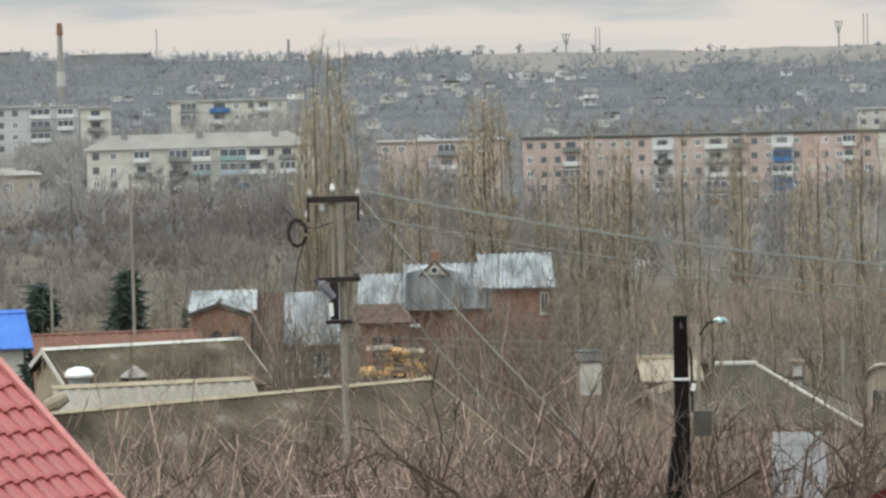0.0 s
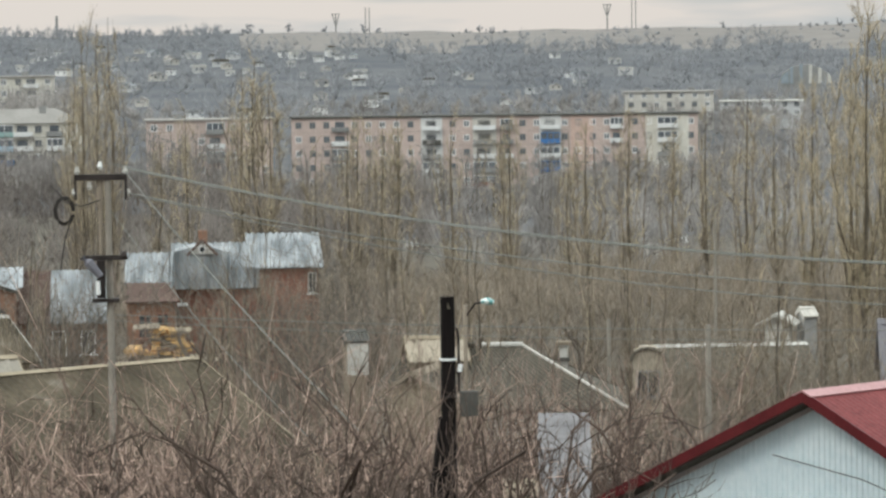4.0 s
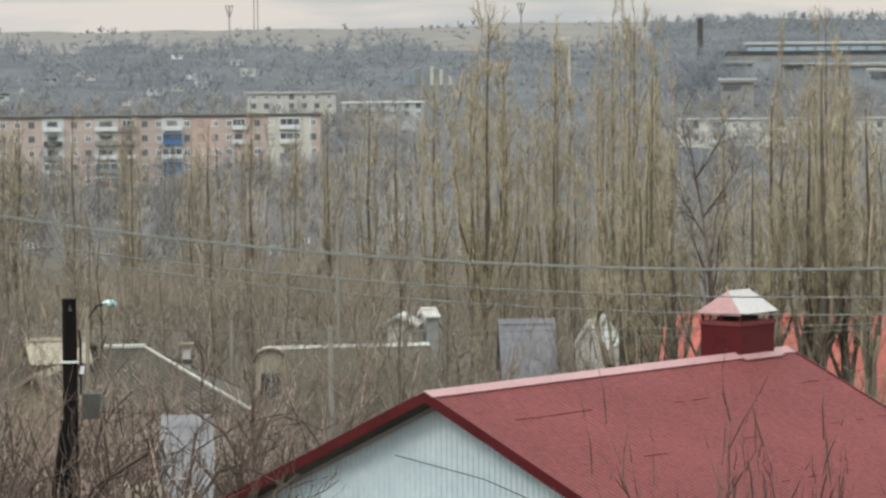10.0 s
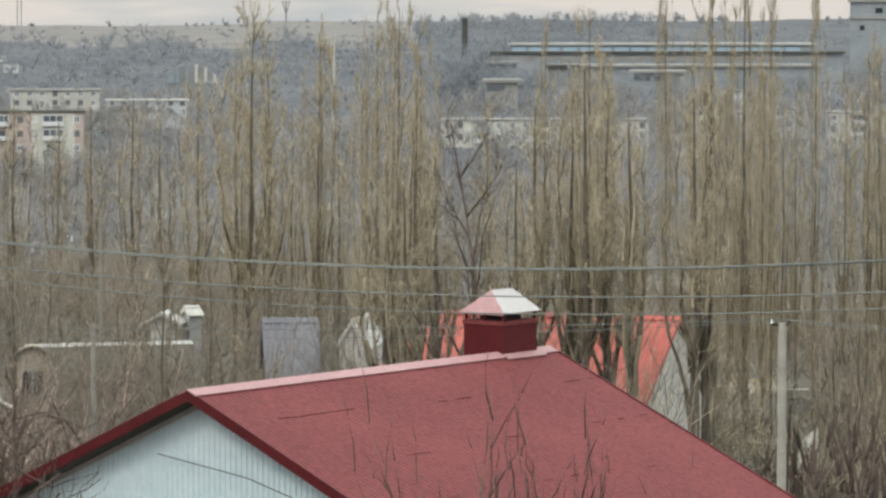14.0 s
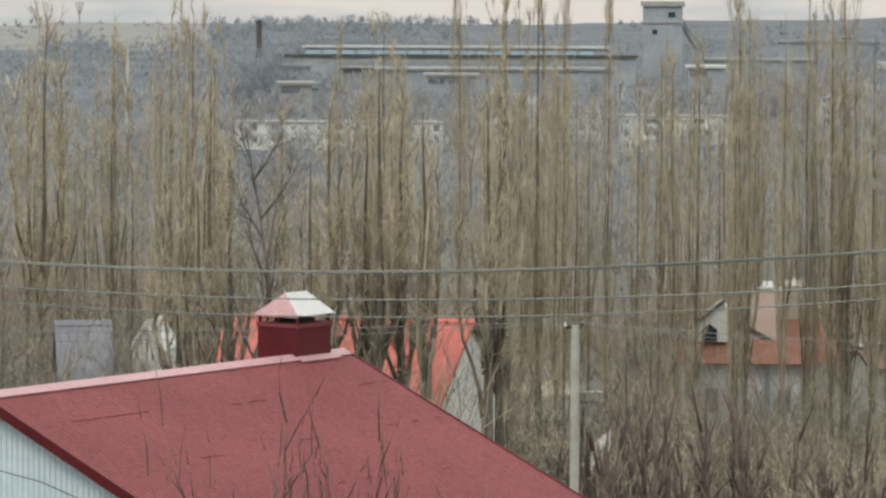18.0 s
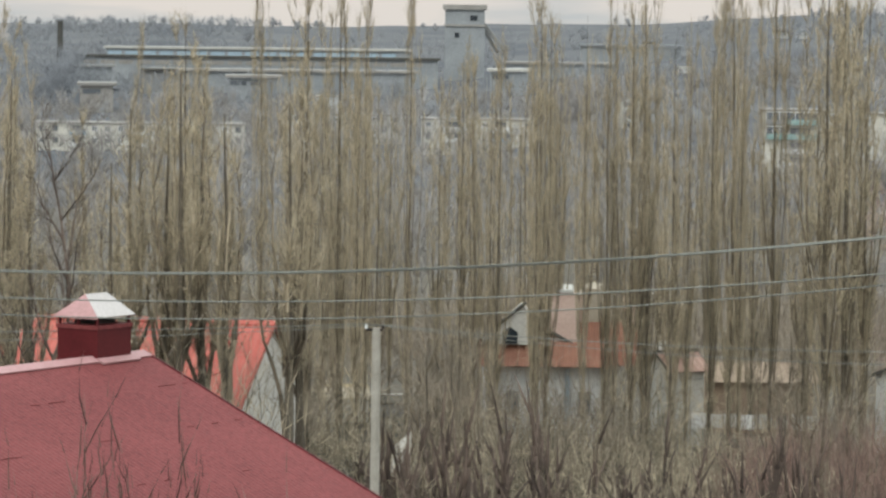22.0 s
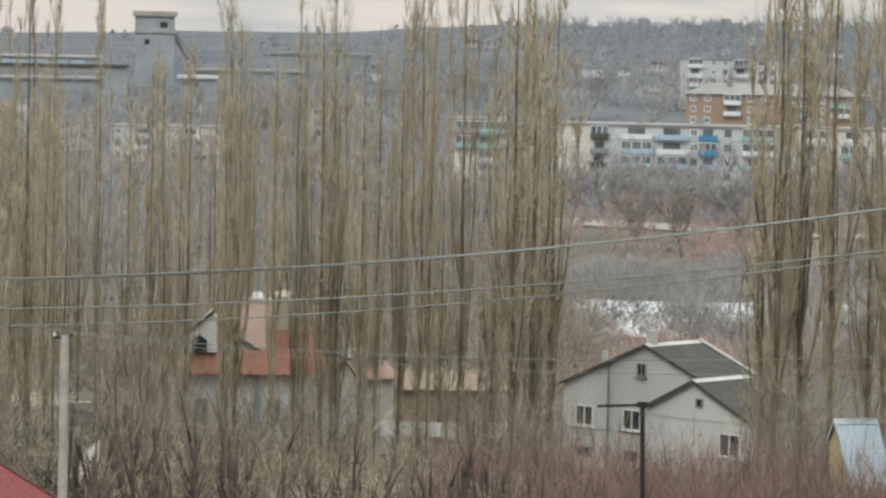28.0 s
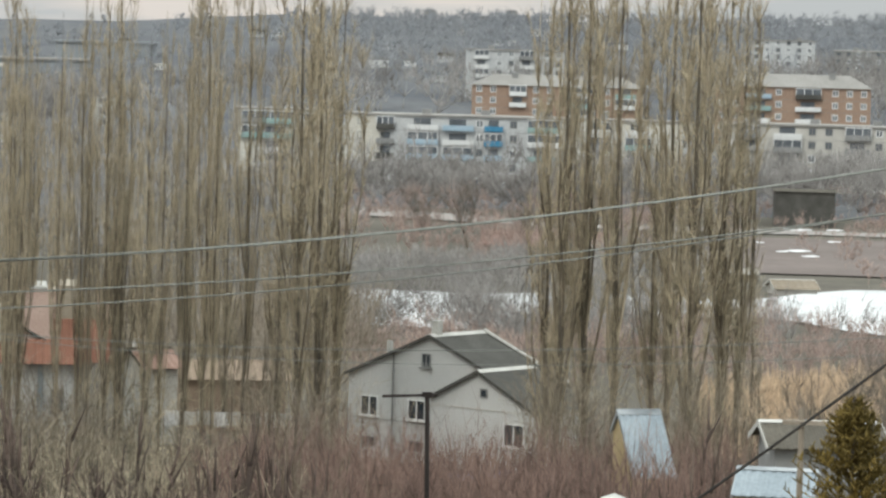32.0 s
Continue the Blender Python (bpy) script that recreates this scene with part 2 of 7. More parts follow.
# Panes lightened in base colour to stand for reflected sky.
M_FARGLASS = surface("sky_tinted_far_glass", (0.07, 0.08, 0.09), (0.16, 0.175, 0.19), 0.4, 0.2, bump=0)
# Woodland floor of the far slopes, with distance haze mixed into its grey-blue.
M_WOODFLOOR = surface("haze_tinted_wood_floor", (0.072, 0.078, 0.088), (0.125, 0.127, 0.130), 0.018, 0.95, bump=0.4, fine=0.25, grain=0.5, spread=0.3)
M_DARKTWIG = surface("dark_fruit_twig", (0.090, 0.061, 0.050), (0.440, 0.320, 0.260), 0.5, 0.85, bump=0, island=0.7, spread=0.25)
M_PALEROOF = surface("pale_slate_roof", (0.220, 0.210, 0.193), (0.295, 0.282, 0.262), 0.15, 0.9, bump=0.1, fine=2)
M_DARKBOUGH = surface("dark_bough", (0.042, 0.031, 0.026), (0.135, 0.100, 0.080), 0.5, 0.9, bump=0, island=0.5)
M_LEANSHEET = surface("pale_lean_sheet", (0.150, 0.145, 0.148), (0.225, 0.217, 0.218), 0.9, 0.7, bump=0.2, fine=9)
# The works' wall colour carries the haze: a pale bluish cast put in.
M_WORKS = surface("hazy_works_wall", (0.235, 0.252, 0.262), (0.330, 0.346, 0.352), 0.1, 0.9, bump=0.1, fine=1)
M_DULLBEIGE = surface("dull_beige_render", (0.200, 0.165, 0.122), (0.260, 0.218, 0.165), 0.3, 0.9, bump=0.15)
M_UNDERWOOD = surface("undergrowth_twig", (0.072, 0.062, 0.045), (0.420, 0.355, 0.255), 0.35, 0.9, bump=0, island=0.75, spread=0.22)
M_TEAL = surface("teal_blue_paint", (0.045, 0.190, 0.320), (0.075, 0.250, 0.390), 2, 0.6, bump=0)
M_NEARTWIG = surface("brown_garden_twig", (0.118, 0.079, 0.064), (0.480, 0.352, 0.285), 0.5, 0.9, bump=0, island=0.6, spread=0.3)
M_ROSETWIG = surface("rosy_scrub_twig", (0.225, 0.166, 0.140), (0.355, 0.268, 0.230), 0.05, 0.9, bump=0, island=0.3)
M_BROWNROOF = surface("brown_sheet_roof", (0.085, 0.055, 0.045), (0.130, 0.085, 0.070), 0.8, 0.8, bump=0.15)
M_ROOFTWIG = surface("reddish_near_twig", (0.050, 0.026, 0.022), (0.170, 0.105, 0.088), 0.6, 0.9, bump=0, island=0.5, spread=0.25)
M_RUSTROOF = surface("rusty_brown_roof", (0.130, 0.062, 0.046), (0.180, 0.092, 0.068), 0.8, 0.85, bump=0.2)
M_PALEPINK = surface("pale_pink_render", (0.470, 0.335, 0.280), (0.580, 0.440, 0.375), 0.7, 0.85, bump=0.15)

# ---- tools ----
def polar(turn, d, z=0.0):
    a = radians(turn)
    return Vector((d * math.sin(a), d * math.cos(a), z))


def spot(turn, d, z, rot=0.0):
    """A pose on the plan: x to the right and y away as seen from the balcony, turned by rot counterclockwise."""
    x, y, _ = polar(turn, d)
    return pose(x, y, z, 0, 0, rot - turn)


class Shape:
    """Collects vertices and faces of one mesh."""

    def __init__(self):
        self.v, self.f = [], []

    def add(self, verts, faces):
        k = len(self.v)
        self.v += [tuple(p) for p in verts]
        self.f += [tuple(i + k for i in q) for q in faces]
        return self

    def box(self, x0, y0, z0, x1, y1, z1, m=None):
        vs = [Vector((x, y, z)) for z in (z0, z1) for x, y in ((x0, y0), (x1, y0), (x1, y1), (x0, y1))]
        if m:
            vs = [m @ p for p in vs]
        return self.add(vs, [(3, 2, 1, 0), (4, 5, 6, 7), (0, 1, 5, 4), (1, 2, 6, 5), (2, 3, 7, 6), (3, 0, 4, 7)])

    def slab(self, a, b, c, d, t):
        """A sheet with the corners a b c d (counterclockwise from outside) and the thickness t inwards."""
        a, b, c, d = (Vector(p) for p in (a, b, c, d))
        n = (b - a).cross(d - a).normalized() * t
        return self.add([a, b, c, d, a - n, b - n, c - n, d - n],
                        [(0, 1, 2, 3), (7, 6, 5, 4), (0, 4, 5, 1), (1, 5, 6, 2), (2, 6, 7, 3), (3, 7, 4, 0)])

    def prism(self, outline, y0, y1):
        """An outline in x and z, run from y0 to y1."""
        n = len(outline)
        vs = [(x, y0, z) for x, z in outline] + [(x, y1, z) for x, z in outline]
        return self.add(vs, [tuple(range(n)), tuple(range(2 * n - 1, n - 1, -1))] + [(i + n, (i + 1) % n + n, (i + 1) % n, i) for i in range(n)])

    def rod(self, pts, radii, n=6):
        pts = [Vector(p) for p in pts]
        k = len(self.v)
        for i, p in enumerate(pts):
            d = (pts[min(i + 1, len(pts) - 1)] - pts[max(i - 1, 0)]).normalized()
            u = d.orthogonal().normalized()
            w = d.cross(u)
            r = radii[i] if isinstance(radii, (list, tuple)) else radii
            self.v += [tuple(p + r * (math.cos(2 * math.pi * j / n) * u + math.sin(2 * math.pi * j / n) * w)) for j in range(n)]
        for i in range(len(pts) - 1):
            for j in range(n):
                a, b = k + i * n + j, k + i * n + (j + 1) % n
                self.f.append((a, b, b + n, a + n))
        self.f += [tuple(range(k + n - 1, k - 1, -1)), tuple(range(k + (len(pts) - 1) * n, k + len(pts) * n))]
        return self

    def mesh(self, name, material):
        me = bpy.data.meshes.new(name)
        me.from_pydata(self.v, [], self.f)
        me.materials.append(material)
        me.update()
        return me


def part(name, shape, material, parent=None, label=""):
    me = shape.mesh(name, material) if isinstance(shape, Shape) else shape
    ob = new(name, me)
    if parent:
        ob.parent = parent
    if label:
        tagged(ob, label)
    return ob


def thing(name, m, label, category, group="", kind=""):
    ob = new(name)
    ob.empty_display_size = 0.3
    ob.matrix_world = m
    return tagged(ob, label, category, group, kind)


def tube_mesh(name, segs, material, n=3, second=None, first_count=0):
    """One mesh from many tapered sticks: rows of x0 y0 z0 x1 y1 z1 r0 r1."""
    s = np.asarray(segs, dtype=np.float64)
    a, b, r0, r1 = s[:, 0:3], s[:, 3:6], s[:, 6], s[:, 7]
    d = b - a
    d /= np.maximum(np.linalg.norm(d, axis=1), 1e-6)[:, None]
    ref = np.where(np.abs(d[:, 2:3]) < 0.9, np.array([[0, 0, 1.0]]), np.array([[1.0, 0, 0]]))
    u = np.cross(d, ref)
    u /= np.linalg.norm(u, axis=1)[:, None]
    w = np.cross(d, u)
    ang = np.arange(n) * 2 * np.pi / n
    ring = np.cos(ang)[None, :, None] * u[:, None, :] + np.sin(ang)[None, :, None] * w[:, None, :]
    v = np.concatenate([a[:, None, :] + r0[:, None, None] * ring, b[:, None, :] + r1[:, None, None] * ring], axis=1)
    k = len(s)
    base = np.arange(k)[:, None] * 2 * n
    j = np.arange(n)
    quad = np.stack([j, (j + 1) % n, (j + 1) % n + n, j + n], axis=1)
    faces = (base[:, :, None] + quad[None]).reshape(-1, 4)
    me = bpy.data.meshes.new(name)
    me.vertices.add(k * 2 * n)
    me.vertices.foreach_set("co", v.reshape(-1))
    me.loops.add(faces.size)
    me.loops.foreach_set("vertex_index", faces.reshape(-1).astype(np.int32))
    me.polygons.add(len(faces))
    me.polygons.foreach_set("loop_start", np.arange(0, faces.size, 4, dtype=np.int32))
    me.materials.append(material)
    if second:
        me.materials.append(second)
        me.polygons.foreach_set("material_index", (np.arange(len(faces)) >= first_count * n).astype(np.int32))
    me.update(calc_edges=True)
    return me


def spike_mesh(name, segs, material):
    """Like tube_mesh, but each stick runs out to a point."""
    s = np.asarray(segs, dtype=np.float64)
    a, b, r0 = s[:, 0:3], s[:, 3:6], s[:, 6]
    d = b - a
    d /= np.maximum(np.linalg.norm(d, axis=1), 1e-6)[:, None]
    ref = np.where(np.abs(d[:, 2:3]) < 0.9, np.array([[0, 0, 1.0]]), np.array([[1.0, 0, 0]]))
    u = np.cross(d, ref)
    u /= np.linalg.norm(u, axis=1)[:, None]
    w = np.cross(d, u)
    ang = np.arange(3) * 2 * np.pi / 3
    ring = np.cos(ang)[None, :, None] * u[:, None, :] + np.sin(ang)[None, :, None] * w[:, None, :]
    v = np.concatenate([a[:, None, :] + r0[:, None, None] * ring, b[:, None, :]], axis=1)
    k = len(s)
    tri = np.array([[0, 1, 3], [1, 2, 3], [2, 0, 3]])
    faces = ((np.arange(k) * 4)[:, None, None] + tri[None]).reshape(-1, 3)
    me = bpy.data.meshes.new(name)
    me.vertices.add(k * 4)
    me.vertices.foreach_set("co", v.reshape(-1))
    me.loops.add(faces.size)
    me.loops.foreach_set("vertex_index", faces.reshape(-1).astype(np.int32))
    me.polygons.add(len(faces))
    me.polygons.foreach_set("loop_start", np.arange(0, faces.size, 3, dtype=np.int32))
    me.materials.append(material)
    me.update(calc_edges=True)
    return me


def joined(name, a, b, material, second=None):
    """One mesh from two, with a material each."""
    me = bpy.data.meshes.new(name)
    va, vb = np.empty(len(a.vertices) * 3), np.empty(len(b.vertices) * 3)
    a.vertices.foreach_get("co", va)
    b.vertices.foreach_get("co", vb)
    la, lb = np.empty(len(a.loops), np.int32), np.empty(len(b.loops), np.int32)
    a.loops.foreach_get("vertex_index", la)
    b.loops.foreach_get("vertex_index", lb)
    me.vertices.add(len(a.vertices) + len(b.vertices))
    me.vertices.foreach_set("co", np.concatenate([va, vb]))
    me.loops.add(len(la) + len(lb))
    me.loops.foreach_set("vertex_index", np.concatenate([la, lb + len(a.vertices)]).astype(np.int32))
    me.polygons.add(len(a.polygons) + len(b.polygons))
    sa, sb = np.empty(len(a.polygons), np.int32), np.empty(len(b.polygons), np.int32)
    a.polygons.foreach_get("loop_start", sa)
    b.polygons.foreach_get("loop_start", sb)
    me.polygons.foreach_set("loop_start", np.concatenate([sa, sb + len(la)]).astype(np.int32))
    me.materials.append(material)
    if second:
        me.materials.append(second)
        me.polygons.foreach_set("material_index", np.concatenate([np.zeros(len(sa)), np.ones(len(sb))]).astype(np.int32))
    me.update(calc_edges=True)
    return me


# ---- ground: a valley between the balcony's slope and a far hill ----
RINGS = [0, 30, 55, 100, 150, 200, 300, 400, 560, 700, 850, 1000, 1300, 1700, 2100, 2600, 3500, 4950]
LAND_LEFT = [22, 20, 18, 15, 12.5, 10.5, 6, 3, 1, 0, 0, 3, 9, 18, 27, 33.5, 24, 10]
LAND_MID = [22, 20, 18, 14.5, 11, 8.5, 5, 3, 1, 0, 0, 2, 8, 16, 27, 36.5, 26, 10]
LAND_RIGHT = [22, 20, 18, 14, 10, 6.6, 4.6, 4.0, 2.2, 3, 8, 15, 24, 34, 42, 49, 38, 20]


def land(turn, d):
    """Height of the ground in a direction and distance (arrays or numbers)."""
    left, mid, right = (np.interp(d, RINGS, h) for h in (LAND_LEFT, LAND_MID, LAND_RIGHT))
    a = np.clip((np.asarray(turn) - 7.0) / 5.0, 0, 1)
    b = np.clip((np.asarray(turn) - 20.0) / 6.0, 0, 1)
    z = left * (1 - a) + mid * a
    z = z * (1 - b) + right * b
    # the hollow in which the long pink block stands
    z = z - 4.8 * np.interp(turn, [-0.2, 1.2, 8.0, 9.4], [0, 1, 1, 0]) * np.interp(d, [440, 600, 850, 980], [0, 1, 1, 0])
    far = np.clip((np.asarray(d) - 1500) / 800, 0, 1)
    return z + far * 0.9 * np.sin(np.asarray(turn) * 1.3) + far * np.interp(turn, [-9, -6, -4, 7, 20, 24, 30, 36], [6, 4, 0, 0, 2, 0, 0, 4])


def at_land(turn, d, sink=0.0):
    return polar(turn, d, float(land(turn, d)) - sink)

# ---- the ground sheet ----
turns = np.concatenate([np.arange(-180, -12, 7.0), np.arange(-12, 40, 0.5), np.arange(40, 180, 7.0)])
dists = np.concatenate([[0.5], np.geomspace(6, 4950, 110)])
TT, DD = np.meshgrid(turns, dists, indexing="ij")
ZZ = land(TT, DD)
GX, GY = DD * np.sin(np.radians(TT)), DD * np.cos(np.radians(TT))
rough_land = 0.0012 * DD * (np.sin(GX * 0.031) * np.cos(GY * 0.027) + 0.6 * np.sin(GX * 0.083 + 1) * np.sin(GY * 0.071))
ZZ = ZZ + np.where(DD < 220, np.minimum(rough_land, 0.4), np.where(DD < 620, 0.0, rough_land * 0.4))
nt, nd = TT.shape
gv = np.stack([GX, GY, ZZ], axis=-1).reshape(-1, 3)
gi = np.arange(nt * nd).reshape(nt, nd)
gf = []
for i in range(nt):
    k = (i + 1) % nt
    for j in range(nd - 1):
        gf.append((gi[i, j], gi[i, j + 1], gi[k, j + 1], gi[k, j]))
gf.append(tuple(gi[i, 0] for i in range(nt)))
ground_mesh = bpy.data.meshes.new("ground")
ground_mesh.from_pydata(gv.tolist(), [], [tuple(int(q) for q in reversed(f)) for f in gf])
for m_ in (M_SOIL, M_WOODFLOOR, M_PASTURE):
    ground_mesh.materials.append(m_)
ground_mesh.update()
for poly in ground_mesh.polygons:
    poly.use_smooth = True
    c_ = poly.center
    far_, side_ = math.hypot(c_.x, c_.y), math.degrees(math.atan2(c_.x, c_.y))
    # past 600 m: pasture on the hilltop, elsewhere the haze-tinted floor
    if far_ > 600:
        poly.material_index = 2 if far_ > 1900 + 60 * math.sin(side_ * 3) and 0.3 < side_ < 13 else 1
ground = tagged(new("ground", ground_mesh), "brown winter earth and dry grass of a wide valley, haze-tinted far off", "ground", kind="structure")

# ---- makers of houses ----
def wave_sheet(s, a, b, c, d, n, amp, t=0.03):
    """A profiled sheet: a to b along the eave, d to c along the ridge, n waves."""
    a, b, c, d = (Vector(p) for p in (a, b, c, d))
    up = (b - a).cross(d - a).normalized()
    vs, fs = [], []
    steps = n * 4
    for i in range(steps + 1):
        u = i / steps
        h = up * amp * (1, 1, 0, 0)[i % 4]
        vs += [a.lerp(b, u) + h, d.lerp(c, u) + h]
        if i:
            k = 2 * i
            fs.append((k - 2, k, k + 1, k - 1))
    s.add(vs, fs)
    return s.slab(a - up * 0.004, b - up * 0.004, c - up * 0.004, d - up * 0.004, t)


def window(parent, m, w, h, frame=None, pane=None, mullions=1, sill=True, name="window", depth=0.06):
    """A framed window on a wall face: m has x along the wall, z up, y into the wall."""
    frame, pane = frame or M_FRAME, pane or M_GLASS
    t = max(0.07, 0.05 * w)
    vs = []
    for y in (-depth, 0.02):
        for e in (0, t):
            vs += [m @ Vector(q) for q in ((-w / 2 + e, y, e), (w / 2 - e, y, e), (w / 2 - e, y, h - e), (-w / 2 + e, y, h - e))]
    fs = []
    for k in range(4):
        n = (k + 1) % 4
        fs += [(k, n, n + 4, k + 4), (n + 8, k + 8, k + 12, n + 12), (n, k, k + 8, n + 8), (k + 4, n + 4, n + 12, k + 12)]
    f = part(name, Shape().add(vs, fs), frame, parent)
    part("pane", Shape().box(-w / 2 + t, -depth * 0.45, t, w / 2 - t, 0.0, h - t, m), pane, f)
    for k in range(mullions):
        x = -w / 2 + w * (k + 1) / (mullions + 1)
        part("mullion", Shape().box(x - t / 2, -depth * 0.9, t, x + t / 2, 0.01, h - t, m), frame, f)
    if sill:
        part("sill", Shape().box(-w / 2 - 0.1, -depth - 0.12, -0.08, w / 2 + 0.1, 0.02, -0.002, m), frame, f)
    return f


def gable_house(name, label, turn, d, zr, gamma, length, wl, wr, slope, base, wall, roof, trim, over=0.35, verge=0.3,
                pitch=0.3, amp=0.03, cap=None, category="house", cap_w=0.22, board=0.16):
    """A house whose ridge starts at the front gable's peak and runs away, turned gamma degrees to the right."""
    h = thing(name, spot(turn, d, 0, -gamma), label, category)
    t = 0.10
    zl, zrr = zr - slope * wl, zr - slope * wr
    gable = [(-wl, base), (wr, base), (wr, zrr - t), (0, zr - t), (-wl, zl - t)]
    y0, y1 = 0.0, length
    v0, v1 = verge, length - verge
    part("front_wall", Shape().prism(gable, v0, v0 + 0.25), wall, h)
    part("back_wall", Shape().prism(gable, v1 - 0.25, v1), wall, h)
    part("side_wall", Shape().box(-wl, v0 + 0.25, base, -wl + 0.25, v1 - 0.25, zl - t), wall, h)
    part("side_wall", Shape().box(wr - 0.25, v0 + 0.25, base, wr, v1 - 0.25, zrr - t), wall, h)
    n = max(6, int((y1 - y0) / pitch))
    el, er = wl + over, wr + over
    zel, zer = zr - slope * el, zr - slope * er
    part("roof_slope", wave_sheet(Shape(), (er, y0, zer), (er, y1, zer), (0.0, y1, zr), (0.0, y0, zr), n, amp), roof, h)
    part("roof_slope", wave_sheet(Shape(), (-el, y1, zel), (-el, y0, zel), (0.0, y0, zr), (0.0, y1, zr), n, amp), roof, h)
    b = board
    for y in (y0 - 0.03, y1):
        for e, z in ((er, zer), (-el, zel)):
            s = Shape()
            q = [(0, zr + 0.03), (e, z + 0.03), (e, z - b), (0, zr - b)]
            s.prism(q if e > 0 else q[::-1], y, y + 0.03)
            part("verge_board", s, trim, h)
    c = cap or trim
    s = Shape()
    s.slab((0, y0 - 0.04, zr + amp + 0.03), (cap_w, y0 - 0.04, zr + amp + 0.03 - slope * cap_w), (cap_w, y1, zr + amp + 0.03 - slope * cap_w), (0, y1, zr + amp + 0.03), 0.02)
    s.slab((-cap_w, y0 - 0.04, zr + amp + 0.03 - slope * cap_w), (0, y0 - 0.04, zr + amp + 0.03), (0, y1, zr + amp + 0.03), (-cap_w, y1, zr + amp + 0.03 - slope * cap_w), 0.02)
    part("ridge_cap", s, c, h)
    return h


# ---- the red-roofed house with the white sheet gable ----
RH_SLOPE, RH_G, RH_Z = 0.455, 41.0, 24.50
red_house = gable_house("red_roof_house", "house with dark red metal roof and white ribbed gable", 9.38, 55.0, RH_Z, RH_G, 9.55,
                        5.2, 5.2, RH_SLOPE, 17.0, M_WHITE_SHEET, M_RED, M_RED_DARK, over=0.5, verge=0.42, pitch=0.115, amp=0.006, cap=M_RIDGE, cap_w=0.19, board=0.15)
# ribs of the white gable sheeting
for k in range(96):
    x = -5.12 + k * 0.1075
    top = RH_Z - RH_SLOPE * abs(x) - 0.14
    part("sheet_rib", Shape().add([(x - 0.026, 0.42, 17), (x - 0.014, 0.40, 17), (x + 0.014, 0.40, 17), (x + 0.026, 0.42, 17),
                                   (x - 0.026, 0.42, top), (x - 0.014, 0.40, top), (x + 0.014, 0.40, top), (x + 0.026, 0.42, top)],
                                  [(0, 1, 5, 4), (1, 2, 6, 5), (2, 3, 7, 6), (4, 5, 6, 7)]), M_WHITE_SHEET, red_house)
for sgn in (1, -1):
    s = Shape()
    q = [(0, RH_Z - 0.10), (sgn * 5.6, RH_Z - 0.10 - RH_SLOPE * 5.6), (sgn * 5.6, RH_Z - 0.16 - RH_SLOPE * 5.6), (0, RH_Z - 0.16)]
    s.prism(q if sgn > 0 else q[::-1], 0.035, 0.415)
    part("soffit", s, M_SLATE, red_house, "grey board soffit under the verge")
    s = Shape()
    q = [(0, RH_Z - 0.17), (sgn * 5.2, RH_Z - 0.17 - RH_SLOPE * 5.2), (sgn * 5.2, RH_Z - 0.25 - RH_SLOPE * 5.2), (0, RH_Z - 0.25)]
    s.prism(q if sgn > 0 else q[::-1], 0.36, 0.395)
    part("wall_trim", s, M_CAP, red_house, "pale trim strip at the top of the gable")
# overlaps and scuffs of the roof sheets
lap_rng = random.Random(8)
for row in (1.05, 2.3, 3.5, 4.5):
    y = lap_rng.uniform(0.2, 2.5)
    while y < 8.8:
        ln = lap_rng.uniform(0.5, 2.2)
        r0 = row + lap_rng.uniform(-0.07, 0.07)
        n_ = max(2, int(ln / 0.22))
        wob = [r0 + lap_rng.uniform(-0.010, 0.010) for _ in range(n_ + 1)]
        for i in range(n_):
            ya, yb = y + ln * i / n_, min(9.4, y + ln * (i + 1) / n_)
            if lap_rng.random() < 0.42 and ya < 9.3:
                za, zb = (RH_Z - RH_SLOPE * q + 0.017 for q in (wob[i], wob[i + 1]))
                t_ = lap_rng.uniform(0.003, 0.007)
                part("sheet_lap", Shape().slab((wob[i] + t_, ya, za - 0.004), (wob[i + 1] + t_, yb, zb - 0.004), (wob[i + 1], yb, zb + 0.005), (wob[i], ya, za + 0.005), 0.008), M_RED, red_house)
        y += ln + lap_rng.uniform(0.5, 2.6)
part("power_lead", Shape().rod([(-0.9, 0.3, 23.45), (1.0, 0.2, 23.22), (3.0, 0.1, 22.72), (5.4, 0.0, 21.9)], 0.008, 5), M_CABLE, red_house, "thin dark cable across the gable")

# clad chimney with a hipped cap, just behind the ridge
flue = thing("roof_chimney", spot(9.38, 55.0, 0, -RH_G), "dark red metal-clad chimney with a pale cap", "chimney")
FX0, FX1, FY0, FY1 = -0.72, 0.12, 8.02, 9.00
part("casing", Shape().box(FX0, FY0, 24.1, FX1, FY1, 24.98), M_RED_DARK, flue)
part("rim", Shape().box(FX0 - 0.02, FY0 - 0.02, 24.98, FX1 + 0.02, FY1 + 0.02, 25.05), M_RED, flue)
for x in (FX0 + 0.03, (FX0 + FX1) / 2, FX1 - 0.03):
    for y in (FY0 + 0.03, FY1 - 0.03):
        part("cap_post", Shape().box(x - 0.022, y - 0.022, 25.05, x + 0.022, y + 0.022, 25.2), M_RED_DARK, flue)
part("flue_block", Shape().box(FX0 + 0.2, FY0 + 0.2, 25.0, FX1 - 0.2, FY1 - 0.2, 25.12), M_STEEL, flue)
part("flashing", Shape().slab((FX1 + 0.15, FY0 - 0.02, 24.43), (FX1 + 0.15, FY1 + 0.10, 24.43), (FX1, FY1 + 0.10, 24.50), (FX1, FY0 - 0.02, 24.50), 0.03), M_RIDGE, flue, "faded pink flashing at the chimney foot")
